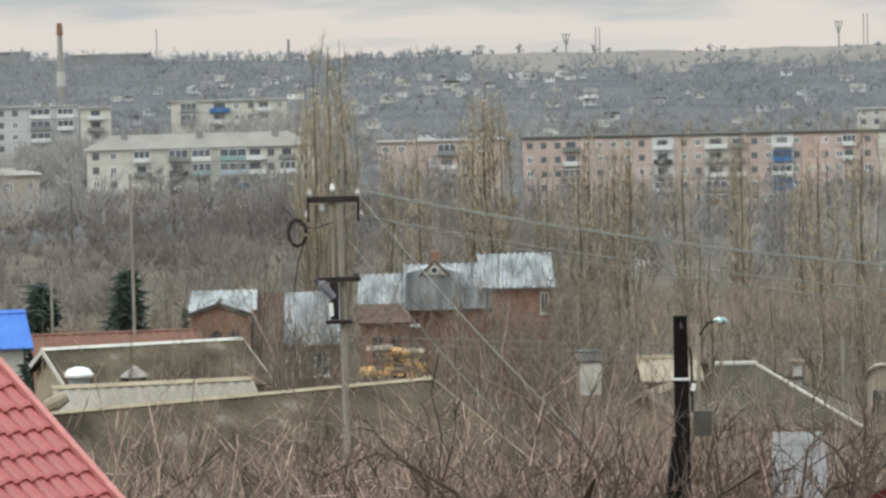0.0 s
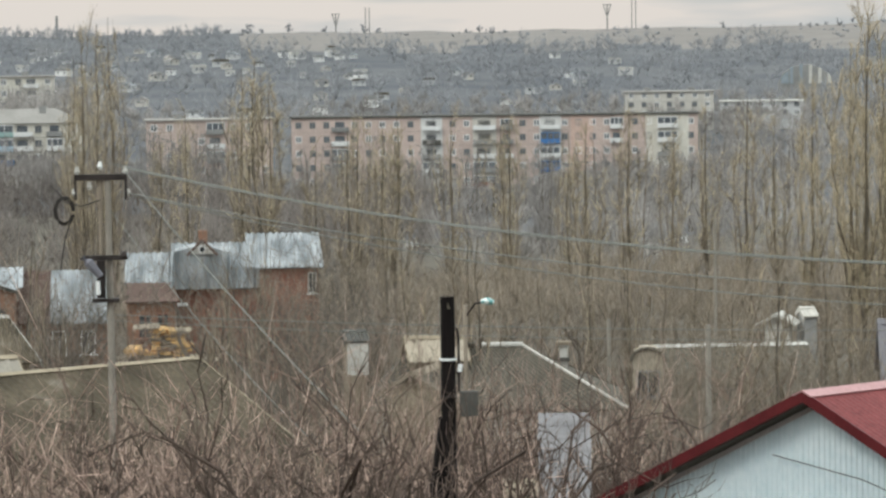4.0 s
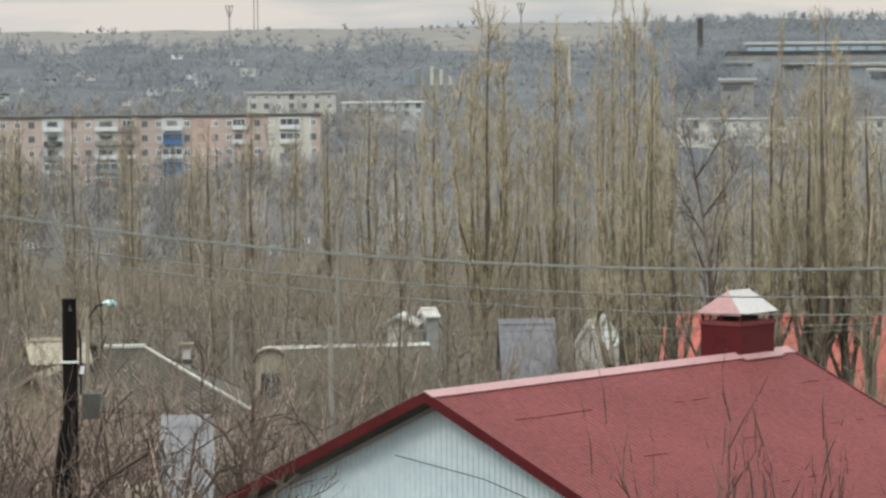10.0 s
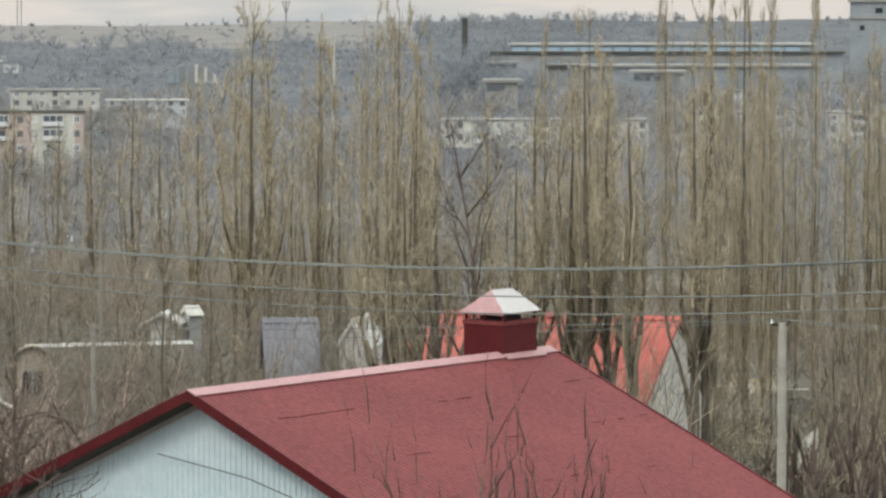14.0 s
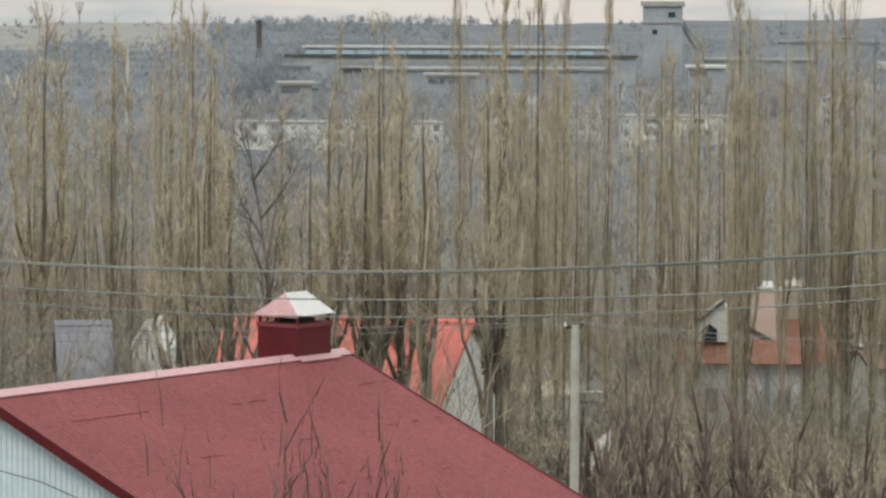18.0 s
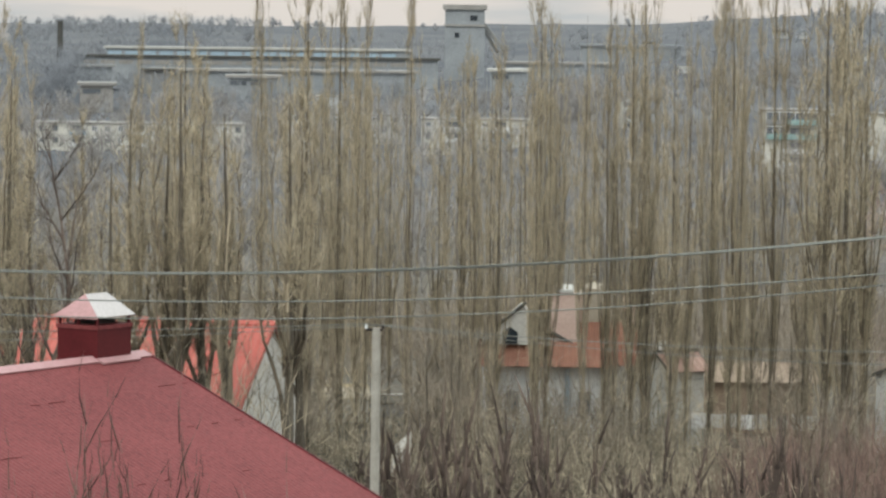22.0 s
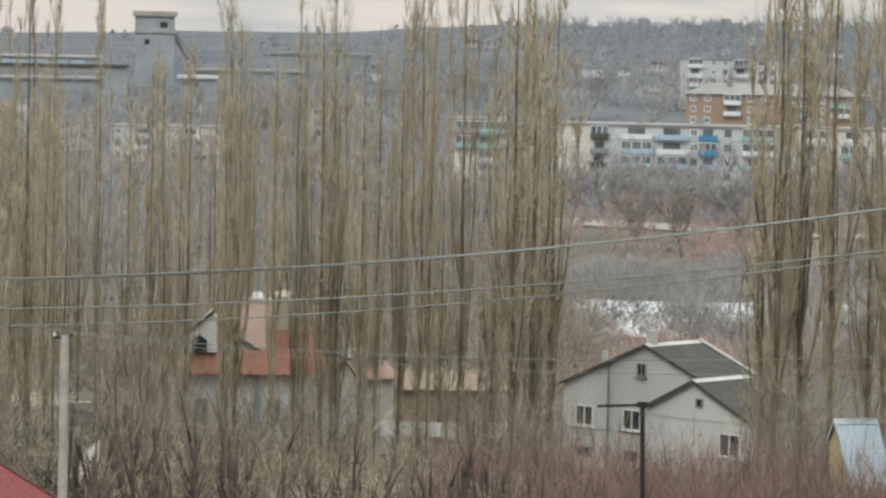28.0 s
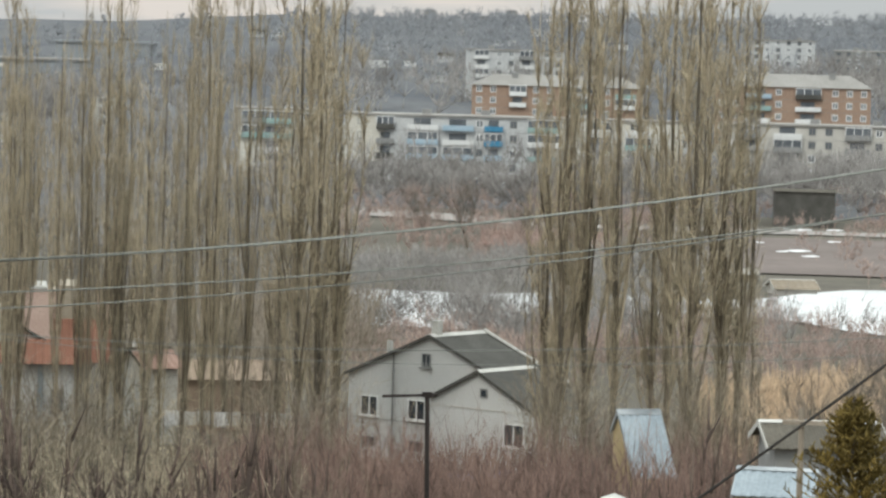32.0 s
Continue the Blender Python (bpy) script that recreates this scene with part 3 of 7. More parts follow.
EX0, EX1, EY0, EY1 = FX0 - 0.05, FX1 + 0.05, FY0 - 0.06, FY1 + 0.06
CX, CY0, CY1, CB, CT = (FX0 + FX1) / 2, FY0 + 0.22, FY1 - 0.14, 25.19, 25.56
part("cap_slope", Shape().slab((EX1, EY0, CB), (EX1, EY1, CB), (CX, CY1, CT), (CX, CY0, CT), 0.015), M_CAP, flue, "pale weathered slope of the chimney cap")
part("cap_slope", Shape().slab((EX0, EY1, CB), (EX0, EY0, CB), (CX, CY0, CT), (CX, CY1, CT), 0.015), M_CAP, flue)
part("cap_end", Shape().add([(EX0, EY0, CB), (EX1, EY0, CB), (CX, CY0, CT), (EX0, EY0, CB - 0.03), (EX1, EY0, CB - 0.03)], [(0, 1, 2), (3, 4, 1, 0)]), M_RIDGE, flue, "faded red end of the chimney cap")
part("cap_end", Shape().add([(EX0, EY1, CB), (EX1, EY1, CB), (CX, CY1, CT), (EX0, EY1, CB - 0.03), (EX1, EY1, CB - 0.03)], [(2, 1, 0), (0, 1, 4, 3)]), M_RIDGE, flue)

# ---- the near roof of red metal tiles ----
tile_roof = thing("tiled_roof_house", spot(-5.36, 27.0, 0, 45.0), "house corner with a bright red pressed metal tile roof", "house")
# local x along the rows towards the verge, y up the slope; the verge's lower visible end at the origin
def tile_at(x, up):
    return Vector((x, up * math.cos(radians(38)), 26.8 + up * math.sin(radians(38))))


tile_n = Vector((0, -math.sin(radians(38)), math.cos(radians(38))))
TW, TH = 0.155, 0.25
tile_mesh = Shape()
prof = [(0, 0.0), (0.018, 0.028), (0.052, 0.038), (0.088, 0.028), (0.105, 0.0), (0.155, 0.0)]
tv, tf = [], []
for r, (up, lift) in enumerate([(0.0, 0.022), (0.03, 0.026), (TH, 0.0)]):
    for x, hh in prof:
        tv.append(Vector((x, up * math.cos(radians(38)), up * math.sin(radians(38)))) + tile_n * (hh + lift))
for x, hh in prof:
    tv.append(tile_n * hh * 0.6 + Vector((x, 0.004, 0)))
np_ = len(prof)
for r in range(2):
    for i in range(np_ - 1):
        tf.append((r * np_ + i, r * np_ + i + 1, (r + 1) * np_ + i + 1, (r + 1) * np_ + i))
for i in range(np_ - 1):
    tf.append((3 * np_ + i, 3 * np_ + i + 1, i + 1, i))
tile_mesh = tile_mesh.add(tv, tf).mesh("tile", M_TILE)
for row in range(-7, 12):
    for col in range(1, 16):
        tile = part("tile", tile_mesh, M_TILE, tile_roof)
        tile.location = tile_at(-col * TW, row * TH)
part("roof_board", Shape().slab(tile_at(-5, -2.2) - tile_n * 0.03, tile_at(0, -2.2) - tile_n * 0.03, tile_at(0, 3.2) - tile_n * 0.03, tile_at(-5, 3.2) - tile_n * 0.03, 0.05), M_RED_DARK, tile_roof)
part("verge_trim", Shape().slab(tile_at(-0.03, -2.2) + tile_n * 0.06, tile_at(0.03, -2.2) + tile_n * 0.06, tile_at(0.03, 3.3) + tile_n * 0.06, tile_at(-0.03, 3.3) + tile_n * 0.06, 0.16),
     surface("pale_red_trim", (0.46, 0.17, 0.16), (0.54, 0.23, 0.21), 1, 0.45, bump=0.05), tile_roof, "faded pink metal verge trim")
part("house_wall", Shape().box(-5, 0.3, 18, -0.3, 5, 25.6), M_PLASTER, tile_roof)

# ---- poles ----
def wood_pole(name, label, turn, d, top, foot, r0, r1, material, lean=0.0, category="utility pole"):
    p = thing(name, spot(turn, d, 0), label, category)
    part("pole", Shape().rod([(lean, 0, foot), (lean * 0.5, 0, (foot + top) / 2), (0, 0, top)], [r0, (r0 + r1) / 2, r1], 10), material, p)
    return p


pole_a = wood_pole("utility_pole", "weathered concrete and timber power pole with a steel crossarm", -1.62, 60.0, 27.78, 17.2, 0.085, 0.050, M_CONCRETE, lean=0.05)
part("prop", Shape().rod([(-0.13, 0.05, 26.3), (-0.12, 0.05, 27.2), (-0.13, 0.05, 27.28), (-0.13, 0.05, 27.72)], [0.032, 0.036, 0.060, 0.060], 8), M_POLEWOOD, pole_a)
part("crossarm", Shape().box(-0.55, -0.06, 27.68, 0.32, 0.06, 27.78), M_STEEL, pole_a)
for x in (-0.53, 0.30):
    part("bracket", Shape().box(x - 0.02, -0.04, 27.36, x + 0.02, 0.04, 27.68), M_STEEL, pole_a)
for x, z in ((-0.50, 27.78), (-0.12, 27.86), (0.30, 27.78), (0.34, 27.40), (-0.30, 27.52), (-0.55, 27.42)):
    s = Shape()
    s.rod([(x, 0, z), (x, 0, z + 0.05), (x, 0, z + 0.07), (x, 0, z + 0.13)], [0.025, 0.05, 0.035, 0.03], 8)
    part("insulator", s, M_PORCELAIN if z > 27.8 else M_DIRTYWHITE, pole_a)
part("lower_arm", Shape().box(-0.42, -0.16, 26.36, 0.24, -0.06, 26.44), M_STEEL, pole_a)
part("lamp_bracket", Shape().box(-0.20, -0.2, 25.74, -0.06, -0.1, 26.36), M_STEEL, pole_a)
part("arm_knob", Shape().rod([(0.20, -0.11, 26.42), (0.30, -0.11, 26.44)], 0.07, 8), M_STEEL, pole_a)
part("lamp_head", Shape().rod([(-0.44, -0.26, 26.42), (-0.34, -0.27, 26.34), (-0.14, -0.27, 26.10)], [0.06, 0.085, 0.06], 8), surface("lamp_grey", (0.10, 0.10, 0.12), (0.2, 0.2, 0.22), 4, 0.5, bump=0), pole_a, "grey street lamp head")
part("lamp_glass", Shape().rod([(-0.19, -0.24, 26.02), (-0.18, -0.24, 25.8)], [0.035, 0.035], 8), M_PORCELAIN, pole_a)
part("clamp", Shape().box(-0.28, -0.14, 25.66, 0.16, 0.14, 25.72), M_STEEL, pole_a)
coil = Shape()
for q in range(3):
    coil.rod([(-0.72 + (0.13 + 0.02 * q) * math.cos(a * 0.6), 0.02 * q, 27.18 + (0.2 + 0.02 * q) * math.sin(a * 0.6)) for a in range(11)], 0.013, 5)
coil.rod([(-0.12, 0, 27.35), (-0.45, 0, 27.25), (-0.66, 0, 27.3), (-0.95, 0, 27.62)], 0.012, 5)
coil.rod([(-0.62, 0, 27.0), (-0.72, 0, 26.7), (-0.8, 0, 26.2)], 0.012, 5)
part("cable_coil", coil, M_CABLE, pole_a, "loose coil of black cable")

pole_b = wood_pole("tarred_pole", "short black tarred timber pole with a brace and a meter box", 3.74, 48.0, 26.52, 18.0, 0.135, 0.095, M_WOODPOLE)
part("brace", Shape().rod([(-0.62, 0.0, 20.6), (-0.03, 0.02, 24.9)], [0.13, 0.10], 8), M_WOODPOLE, pole_b)
part("wire_band", Shape().rod([(0, 0, 25.67), (0, 0, 25.70)], 0.118, 12), M_PORCELAIN, pole_b, "white wire band")
part("wire_band", Shape().rod([(0, 0, 25.17), (0, 0, 25.19)], 0.122, 12), M_STEEL, pole_b)
part("top_chip", Shape().rod([(0.01, -0.06, 26.36), (0.01, -0.05, 26.54)], [0.045, 0.03], 5), M_BARK, pole_b)
part("meter_box", Shape().box(0.15, -0.08, 24.92, 0.39, 0.1, 25.25), M_SLATE_DARK, pole_b, "dark grey meter box")
part("conduit", Shape().rod([(0.14, -0.03, 25.25), (0.14, -0.03, 25.95), (0.12, -0.03, 26.1)], 0.018, 6), M_STEEL, pole_b)
part("insulator", Shape().rod([(0.15, -0.02, 25.52), (0.16, -0.02, 25.62)], 0.035, 8), M_PORCELAIN, pole_b)

pole_c = wood_pole("concrete_pole", "grey concrete power pole standing in front of the poplars", 18.82, 70.0, 24.34, 15.5, 0.11, 0.082, surface("pale_concrete", (0.28, 0.26, 0.22), (0.42, 0.39, 0.34), 2.5, 0.9, bump=0.3, fine=30))
part("pole_cap", Shape().box(-0.2, -0.03, 24.28, 0.12, 0.03, 24.33), M_STEEL, pole_c)
for x in (-0.2, 0.13):
    part("insulator", Shape().rod([(x, 0, 24.33), (x, 0, 24.41)], [0.030, 0.020], 8), M_PORCELAIN if x < 0 else M_STEEL, pole_c)

pole_d = thing("clothesline_post", spot(28.02, 80.0, 0), "thin dark steel post with a crossbar", "post")
part("post", Shape().rod([(0.14, 0, 16), (0, 0, 22.22)], 0.055, 8), M_STEEL, pole_d)
part("crossbar", Shape().rod([(-1.0, 0, 22.16), (0.22, 0, 22.22)], 0.035, 6), M_STEEL, pole_d)
part("post_cap", Shape().box(-0.12, -0.06, 22.16, 0.12, 0.06, 22.28), M_STEEL, pole_d)

# ---- overhead wires: long sagging spans across the valley side ----
def span(label, a, b, sag, r, material=None, n=40):
    """A wire from a to b (turn, distance, height)."""
    p, q = polar(*a), polar(*b)
    pts = []
    for i in range(n + 1):
        u = i / n
        k = p.lerp(q, u)
        k.z -= 4 * sag * u * (1 - u)
        pts.append(k)
    return tagged(part("power_wire", Shape().rod(pts, r, 5), material or M_WIRE), label, "power line", "overhead wires")


FAR_END = (42.0, 45.0)
span("twisted pair of aluminium power wires over the gardens", (-1.30, 60, 27.86), (*FAR_END, 29.79), 2.05, 0.012)
span("aluminium power wire over the gardens", (-1.62, 60.05, 27.96), (42.0, 45.1, 29.80), 2.09, 0.009)
span("aluminium power wire below the upper pair", (-1.34, 60, 27.47), (*FAR_END, 29.13), 1.91, 0.011)
span("aluminium power wire, lowest of the bundle", (-1.36, 60.1, 27.47), (42.0, 45.2, 29.30), 2.24, 0.010)
span("thin wire to the concrete pole", (-1.70, 62, 25.3), (18.70, 70, 24.42), 0.23, 0.009)
span("thin wire to the concrete pole", (-1.70, 62, 25.2), (18.92, 70, 24.40), 0.35, 0.007)
span("thin wire from the concrete pole", (18.92, 70, 24.40), (42, 60, 26.29), 0.70, 0.008)
span("thin wire from the concrete pole", (18.70, 70, 24.42), (42, 60.4, 26.0), 0.85, 0.0065)
span("slack house lead from the power pole", (-1.34, 60, 27.82), (2.3, 53, 24.2), 0.12, 0.010)
span("slack house lead from the power pole", (-1.60, 60, 27.2), (1.5, 54, 24.0), 0.15, 0.007)
span("thick black service cable", (31.4, 25, 26.58), (37.5, 25, 28.66), 0.02, 0.011, M_CABLE)

# ---- blocks of flats ----
win_cache = {}


def flat_window(parent, x, z, w, h, tint):
    key = (round(w, 2), round(h, 2), tint.name)
    if key not in win_cache:
        t = 0.16
        f = Shape().box(-w / 2, -0.1, 0, -w / 2 + t, 0, h).box(w / 2 - t, -0.1, 0, w / 2, 0, h)
        f.box(-w / 2 + t, -0.1, 0, w / 2 - t, 0, t).box(-w / 2 + t, -0.1, h - t, w / 2 - t, 0, h).box(-t / 2, -0.1, t, t / 2, 0, h - t)
        p = Shape().box(-w / 2 + t, -0.05, t, w / 2 - t, 0, h - t)
        win_cache[key] = f.mesh("window", tint), p.mesh("pane", M_FARGLASS)
    f, p = win_cache[key]
    ob = part("window", f, tint, parent)
    ob.location = (x, -0.002, z)
    part("pane", p, M_FARGLASS, ob)


def balcony(parent, x, z, w, front, glazed=False, h=1.1):
    """A slab with a parapet in front of a dark recess; glazed: with a framed pane above."""
    s = Shape().box(x - w / 2, -1.1, z, x + w / 2, 0, z + 0.14)
    s.box(x - w / 2, -1.15, z + 0.14, x + w / 2, -1.07, z + h)
    s.box(x - w / 2, -1.07, z + 0.14, x - w / 2 + 0.08, 0, z + h).box(x + w / 2 - 0.08, -1.07, z + 0.14, x + w / 2, 0, z + h)
    b = part("balcony", s, front, parent)
    part("balcony_door", Shape().box(x - w * 0.3, -0.06, z + 0.14, x + w * 0.25, -0.004, z + 2.3), M_FARGLASS, b)
    if glazed:
        g = Shape()
        for k in range(4):
            xx = x - w / 2 + 0.06 + (w - 0.12) * k / 3
            g.box(xx - 0.06, -1.14, z + h, xx + 0.06, -1.06, z + 2.45)
        g.box(x - w / 2, -1.14, z + 2.45, x + w / 2, -1.06, z + 2.6)
        part("glazing_frame", g, M_FRAME if front != M_BLUEPAINT else M_BLUEPAINT, b)
        part("pane", Shape().box(x - w / 2 + 0.1, -1.1, z + h, x + w / 2 - 0.1, -1.08, z + 2.45), M_FARGLASS, b)


def flats(label, turn0, turn1, d, base, top, storeys, wall, roof, rot=0.0, depth=12.0, pitched=0.0, stacks=(), panels=(), skip=0.0, seed=1, tint=None, pitch=3.2):
    """A block from turn0 to turn1; stacks: balcony columns (share of the front, width, parapets from the top down); panels: coloured strips."""
    rng = random.Random(seed)
    width = d * radians(turn1 - turn0)
    m = spot((turn0 + turn1) / 2, d, 0, rot)
    b = thing("apartment_building", m, label, "apartment block")
    x0, x1 = -width / 2, width / 2
    part("wall", Shape().box(x0, 0, base - 3, x1, depth, top), wall, b)
    if pitched:
        e, y0, y1 = 0.6, -0.6, depth + 0.6
        c0, c1 = x0 + depth * 0.42, x1 - depth * 0.42
        part("roof", Shape().add([(x0 - e, y0, top + 0.02), (x1 + e, y0, top + 0.02), (x1 + e, y1, top + 0.02), (x0 - e, y1, top + 0.02), (c0, depth / 2, top + pitched), (c1, depth / 2, top + pitched)],
                                 [(0, 1, 5, 4), (1, 2, 5), (2, 3, 4, 5), (3, 0, 4), (3, 2, 1, 0)]), roof, b)
        for k in range(max(2, int(width / 14))):
            x = x0 + width * (k + 0.5) / max(2, int(width / 14))
            part("chimney", Shape().box(x - 0.7, depth * 0.32, top + pitched * 0.4, x + 0.7, depth * 0.32 + 0.7, top + pitched + 0.5), M_GREYPANEL, b)
    else:
        part("roof", Shape().box(x0 - 0.4, -0.45, top, x1 + 0.4, depth + 0.4, top + 0.35), roof, b)
        for k in range(max(2, int(width / 11))):
            x = x0 + width * (k + 0.5) / max(2, int(width / 11))
            part("vent_shaft", Shape().box(x - 0.9, depth * 0.5, top + 0.35, x + 0.9, depth * 0.5 + 0.8, top + 1.35), M_GREYPANEL, b)
    sh = (top - base) / storeys
    for x, w, material in panels:
        part("facade_panel", Shape().box(x0 + x * width - w / 2, -0.06, base, x0 + x * width + w / 2, -0.004, top), material, b)
    taken = []
    for share, w, fronts in stacks:
        x = x0 + share * width
        taken.append((x - w / 2 - 0.7, x + w / 2 + 0.7))
        for k, f in enumerate(fronts):
            if f:
                balcony(b, x, top - sh * (k + 1) + 0.1, w, f, glazed=rng.random() < 0.45)
    n = int(width / pitch)
    for k in range(n):
        x = x0 + width * (k + 0.5) / n
        if any(a < x < c for a, c in taken):
            continue
        for s in range(storeys):
            if rng.random() >= skip:
                flat_window(b, x, top - sh * (s + 1) + 0.9, 1.4, 1.5, tint or (M_FRAME if rng.random() < 0.5 else M_GREYPANEL))
    # joints between the wall panels
    j = Shape()
    for s in range(1, storeys):
        j.box(x0, -0.02, top - sh * s - 0.06, x1, -0.003, top - sh * s)
    part("panel_joint", j, M_GREYPANEL, b)
    return b


M_BALCONY = surface("white_balcony_board", (0.600, 0.605, 0.590), (0.710, 0.710, 0.690), 0.8, 0.8, bump=0.1)
W_, B_, L_, T_, G_, D_ = M_BALCONY, M_BLUEPAINT, M_LIGHTBLUE, M_TURQ, M_GREYPANEL, M_SLATE_DARK
flats("long pink-washed five-storey block with mixed balconies", 1.3, 7.75, 830, -5.0, 11.3, 5, M_PINK, M_SLATE_DARK, seed=2,
      stacks=[(0.12, 4, (G_, W_, G_, G_)), (0.345, 4.2, (W_, D_, G_, W_)), (0.475, 5.2, (W_, G_, W_, G_, M_BRICK)), (0.53, 3, (G_, G_, W_, G_)), (0.637, 4.4, (W_, B_, W_, B_)), (0.80, 3, (W_, W_)), (0.925, 4.6, (W_, W_, G_))],
      panels=[(0.345, 5.0, M_GREYWALL), (0.475, 5.5, M_PLASTER), (0.637, 5.0, M_GREYWALL), (0.715, 5.2, M_PALEPINK), (0.925, 10, M_CREAM)])
flats("cream four-storey block with a pale slate hip roof", -5.60, -2.0, 750, 1.3, 13.0, 4, M_CREAM, M_PALEROOF, seed=3, pitched=2.9,
      stacks=[(0.24, 3.4, (W_, G_)), (0.40, 4, (G_, D_, W_)), (0.50, 4, (W_, T_, L_)), (0.64, 5.5, (T_, L_, B_)), (0.74, 4, (W_, W_, D_)), (0.88, 3.4, (G_, W_))], rot=2, pitch=3.4)
flats("pale block behind the cream flats", -7.7, -5.72, 900, 6, 20.6, 5, M_WHITEPANEL, M_FARROOF, seed=4, stacks=[(0.7, 5, (W_, G_, W_)), (0.9, 4, (W_, W_))])
flats("narrow cream block end", -5.68, -5.2, 880, 6, 20.2, 5, M_CREAM, M_FARROOF, seed=5, stacks=[(0.5, 4, (W_, G_, W_))])
flats("grey-cream block with a blue balcony and light balconies", -4.25, -2.42, 900, 7, 21.0, 5, M_CREAM, M_FARROOF, seed=6, stacks=[(0.42, 5, (B_, W_, L_)), (0.15, 4, (G_, G_)), (0.8, 4, (W_, W_))])
flats("low shed-like block with a beige wall", -7.6, -6.36, 700, 2, 9.8, 2, M_BEIGE, M_FARROOF, seed=7, pitched=1.2)
flats("weathered pink block behind poplars", -1.0, 1.0, 780, 0, 12.3, 4, M_PINK, M_FARROOF, seed=8, stacks=[(0.55, 4, (G_, W_, G_))], skip=0.3)
flats("pale two-level clinic-like block on the slope", 6.6, 8.0, 1000, 6, 13.5, 3, M_PLASTER, M_FARROOF, seed=9)
flats("low white flat-roofed block", 8.1, 9.4, 1000, 6, 10.6, 2, M_WHITEPANEL, M_DIRTYWHITE, seed=10)
flats("low grey-cream block behind the poplars", 13.4, 16.7, 900, -4, 7.6, 4, M_CREAM, M_FARROOF, seed=11, stacks=[(0.2, 4, (L_, W_, G_)), (0.5, 4, (W_, W_)), (0.75, 4, (G_, W_))])
flats("cream block with white balconies behind the poplars", 19.5, 21.3, 900, -2, 9.5, 4, M_CREAM, M_FARROOF, seed=12, stacks=[(0.3, 6, (W_, W_)), (0.7, 5, (W_, L_))])
flats("pale cream block between the poplars", 16.9, 19.2, 960, -2, 9.0, 4, M_PLASTER, M_FARROOF, seed=21, stacks=[(0.3, 4, (W_, W_)), (0.7, 4, (W_, G_))], skip=0.2)
flats("cream block with greenish loggias", 24.9, 26.35, 715, 2, 16.3, 5, M_CREAM, M_FARROOF, seed=13, stacks=[(0.42, 7, (T_, T_, W_, W_)), (0.15, 4, (G_, T_))], pitch=3)
flats("white five-storey block with blue and white balconies", 26.45, 32.1, 700, 2, 16.1, 5, M_WHITEPANEL, M_FARROOF, seed=14, rot=-2,
      stacks=[(0.14, 3.5, (D_, G_, D_)), (0.245, 6.0, (W_, L_, L_)), (0.345, 6.0, (L_, W_, L_)), (0.445, 3.6, (M_TEAL, M_TEAL, L_)), (0.585, 6.2, (T_, W_, T_)), (0.74, 4.5, (W_, G_, W_)), (0.85, 5, (W_, T_, G_))],
      panels=[(0.08, 7.5, M_CREAM), (0.66, 10, M_CREAM), (0.86, 16, M_CREAM)])
flats("pale four-storey block with a white bay balcony", 32.55, 36.5, 700, 3, 16.2, 5, M_PLASTER, M_FARROOF, seed=15, stacks=[(0.27, 5.5, (W_, G_, G_)), (0.12, 3.5, (G_, G_)), (0.55, 5, (G_, G_))])
flats("orange brick block with white balconies and a pale roof", 28.6, 31.3, 850, 8, 20.9, 5, M_ORANGEBRICK, M_PALEROOF, seed=16, pitched=2.6, stacks=[(0.27, 4, (W_, W_)), (0.62, 5, (W_, T_, W_)), (0.9, 5, (T_, W_))], tint=M_FRAME)
flats("orange brick block with loggias and a light hip roof", 32.45, 34.9, 850, 8, 22.3, 5, M_ORANGEBRICK, M_PALEROOF, seed=17, pitched=3.0, stacks=[(0.28, 6, (L_, T_, W_)), (0.60, 6, (D_, W_, W_))], tint=M_FRAME)
flats("white block high on the wooded slope", 28.55, 30.05, 1000, 16, 28.9, 5, M_WHITEPANEL, M_FARROOF, seed=18, stacks=[(0.12, 4, (W_, W_, W_)), (0.6, 4, (G_, W_))], rot=6)
flats("far pale block on the slope", 33.0, 34.0, 1250, 25, 34.5, 4, M_WHITEPANEL, M_FARROOF, seed=19)
flats("far grey block on the slope", 34.3, 36.3, 1200, 24, 31.5, 3, M_GREYPANEL, M_DIRTYWHITE, seed=20)

# ---- works: long sheds, a chimney stack, a concrete headframe tower ----
def long_shed(label, turn0, turn1, d, base, top, wall, roof, band=None):
    width = d * radians(turn1 - turn0)
    b = thing("factory_shed", spot((turn0 + turn1) / 2, d, 0), label, "factory")
    part("wall", Shape().box(-width / 2, 0, base, width / 2, 30, top), wall, b)
    part("roof", Shape().prism([(-width / 2 - 1, top), (width / 2 + 1, top), (width / 2 + 1, top + 0.9), (-width / 2 - 1, top + 0.9)], -1, 31), roof, b)
    if band:
        for k in range(int(width / 7)):
            x = -width / 2 + 3.5 + 7 * k
            part("window_strip", Shape().box(x - 2.8, -0.2, top - 2.6, x + 2.8, -0.01, top - 1.0), band, b)
    return b


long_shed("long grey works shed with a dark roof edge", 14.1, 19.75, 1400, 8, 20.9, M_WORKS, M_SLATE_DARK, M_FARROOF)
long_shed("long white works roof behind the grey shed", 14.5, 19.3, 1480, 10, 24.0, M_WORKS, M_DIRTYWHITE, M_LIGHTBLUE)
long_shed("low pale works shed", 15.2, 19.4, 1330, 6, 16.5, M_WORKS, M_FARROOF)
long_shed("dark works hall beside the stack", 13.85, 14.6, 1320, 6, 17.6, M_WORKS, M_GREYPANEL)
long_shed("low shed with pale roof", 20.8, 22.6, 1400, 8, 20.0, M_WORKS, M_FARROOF)
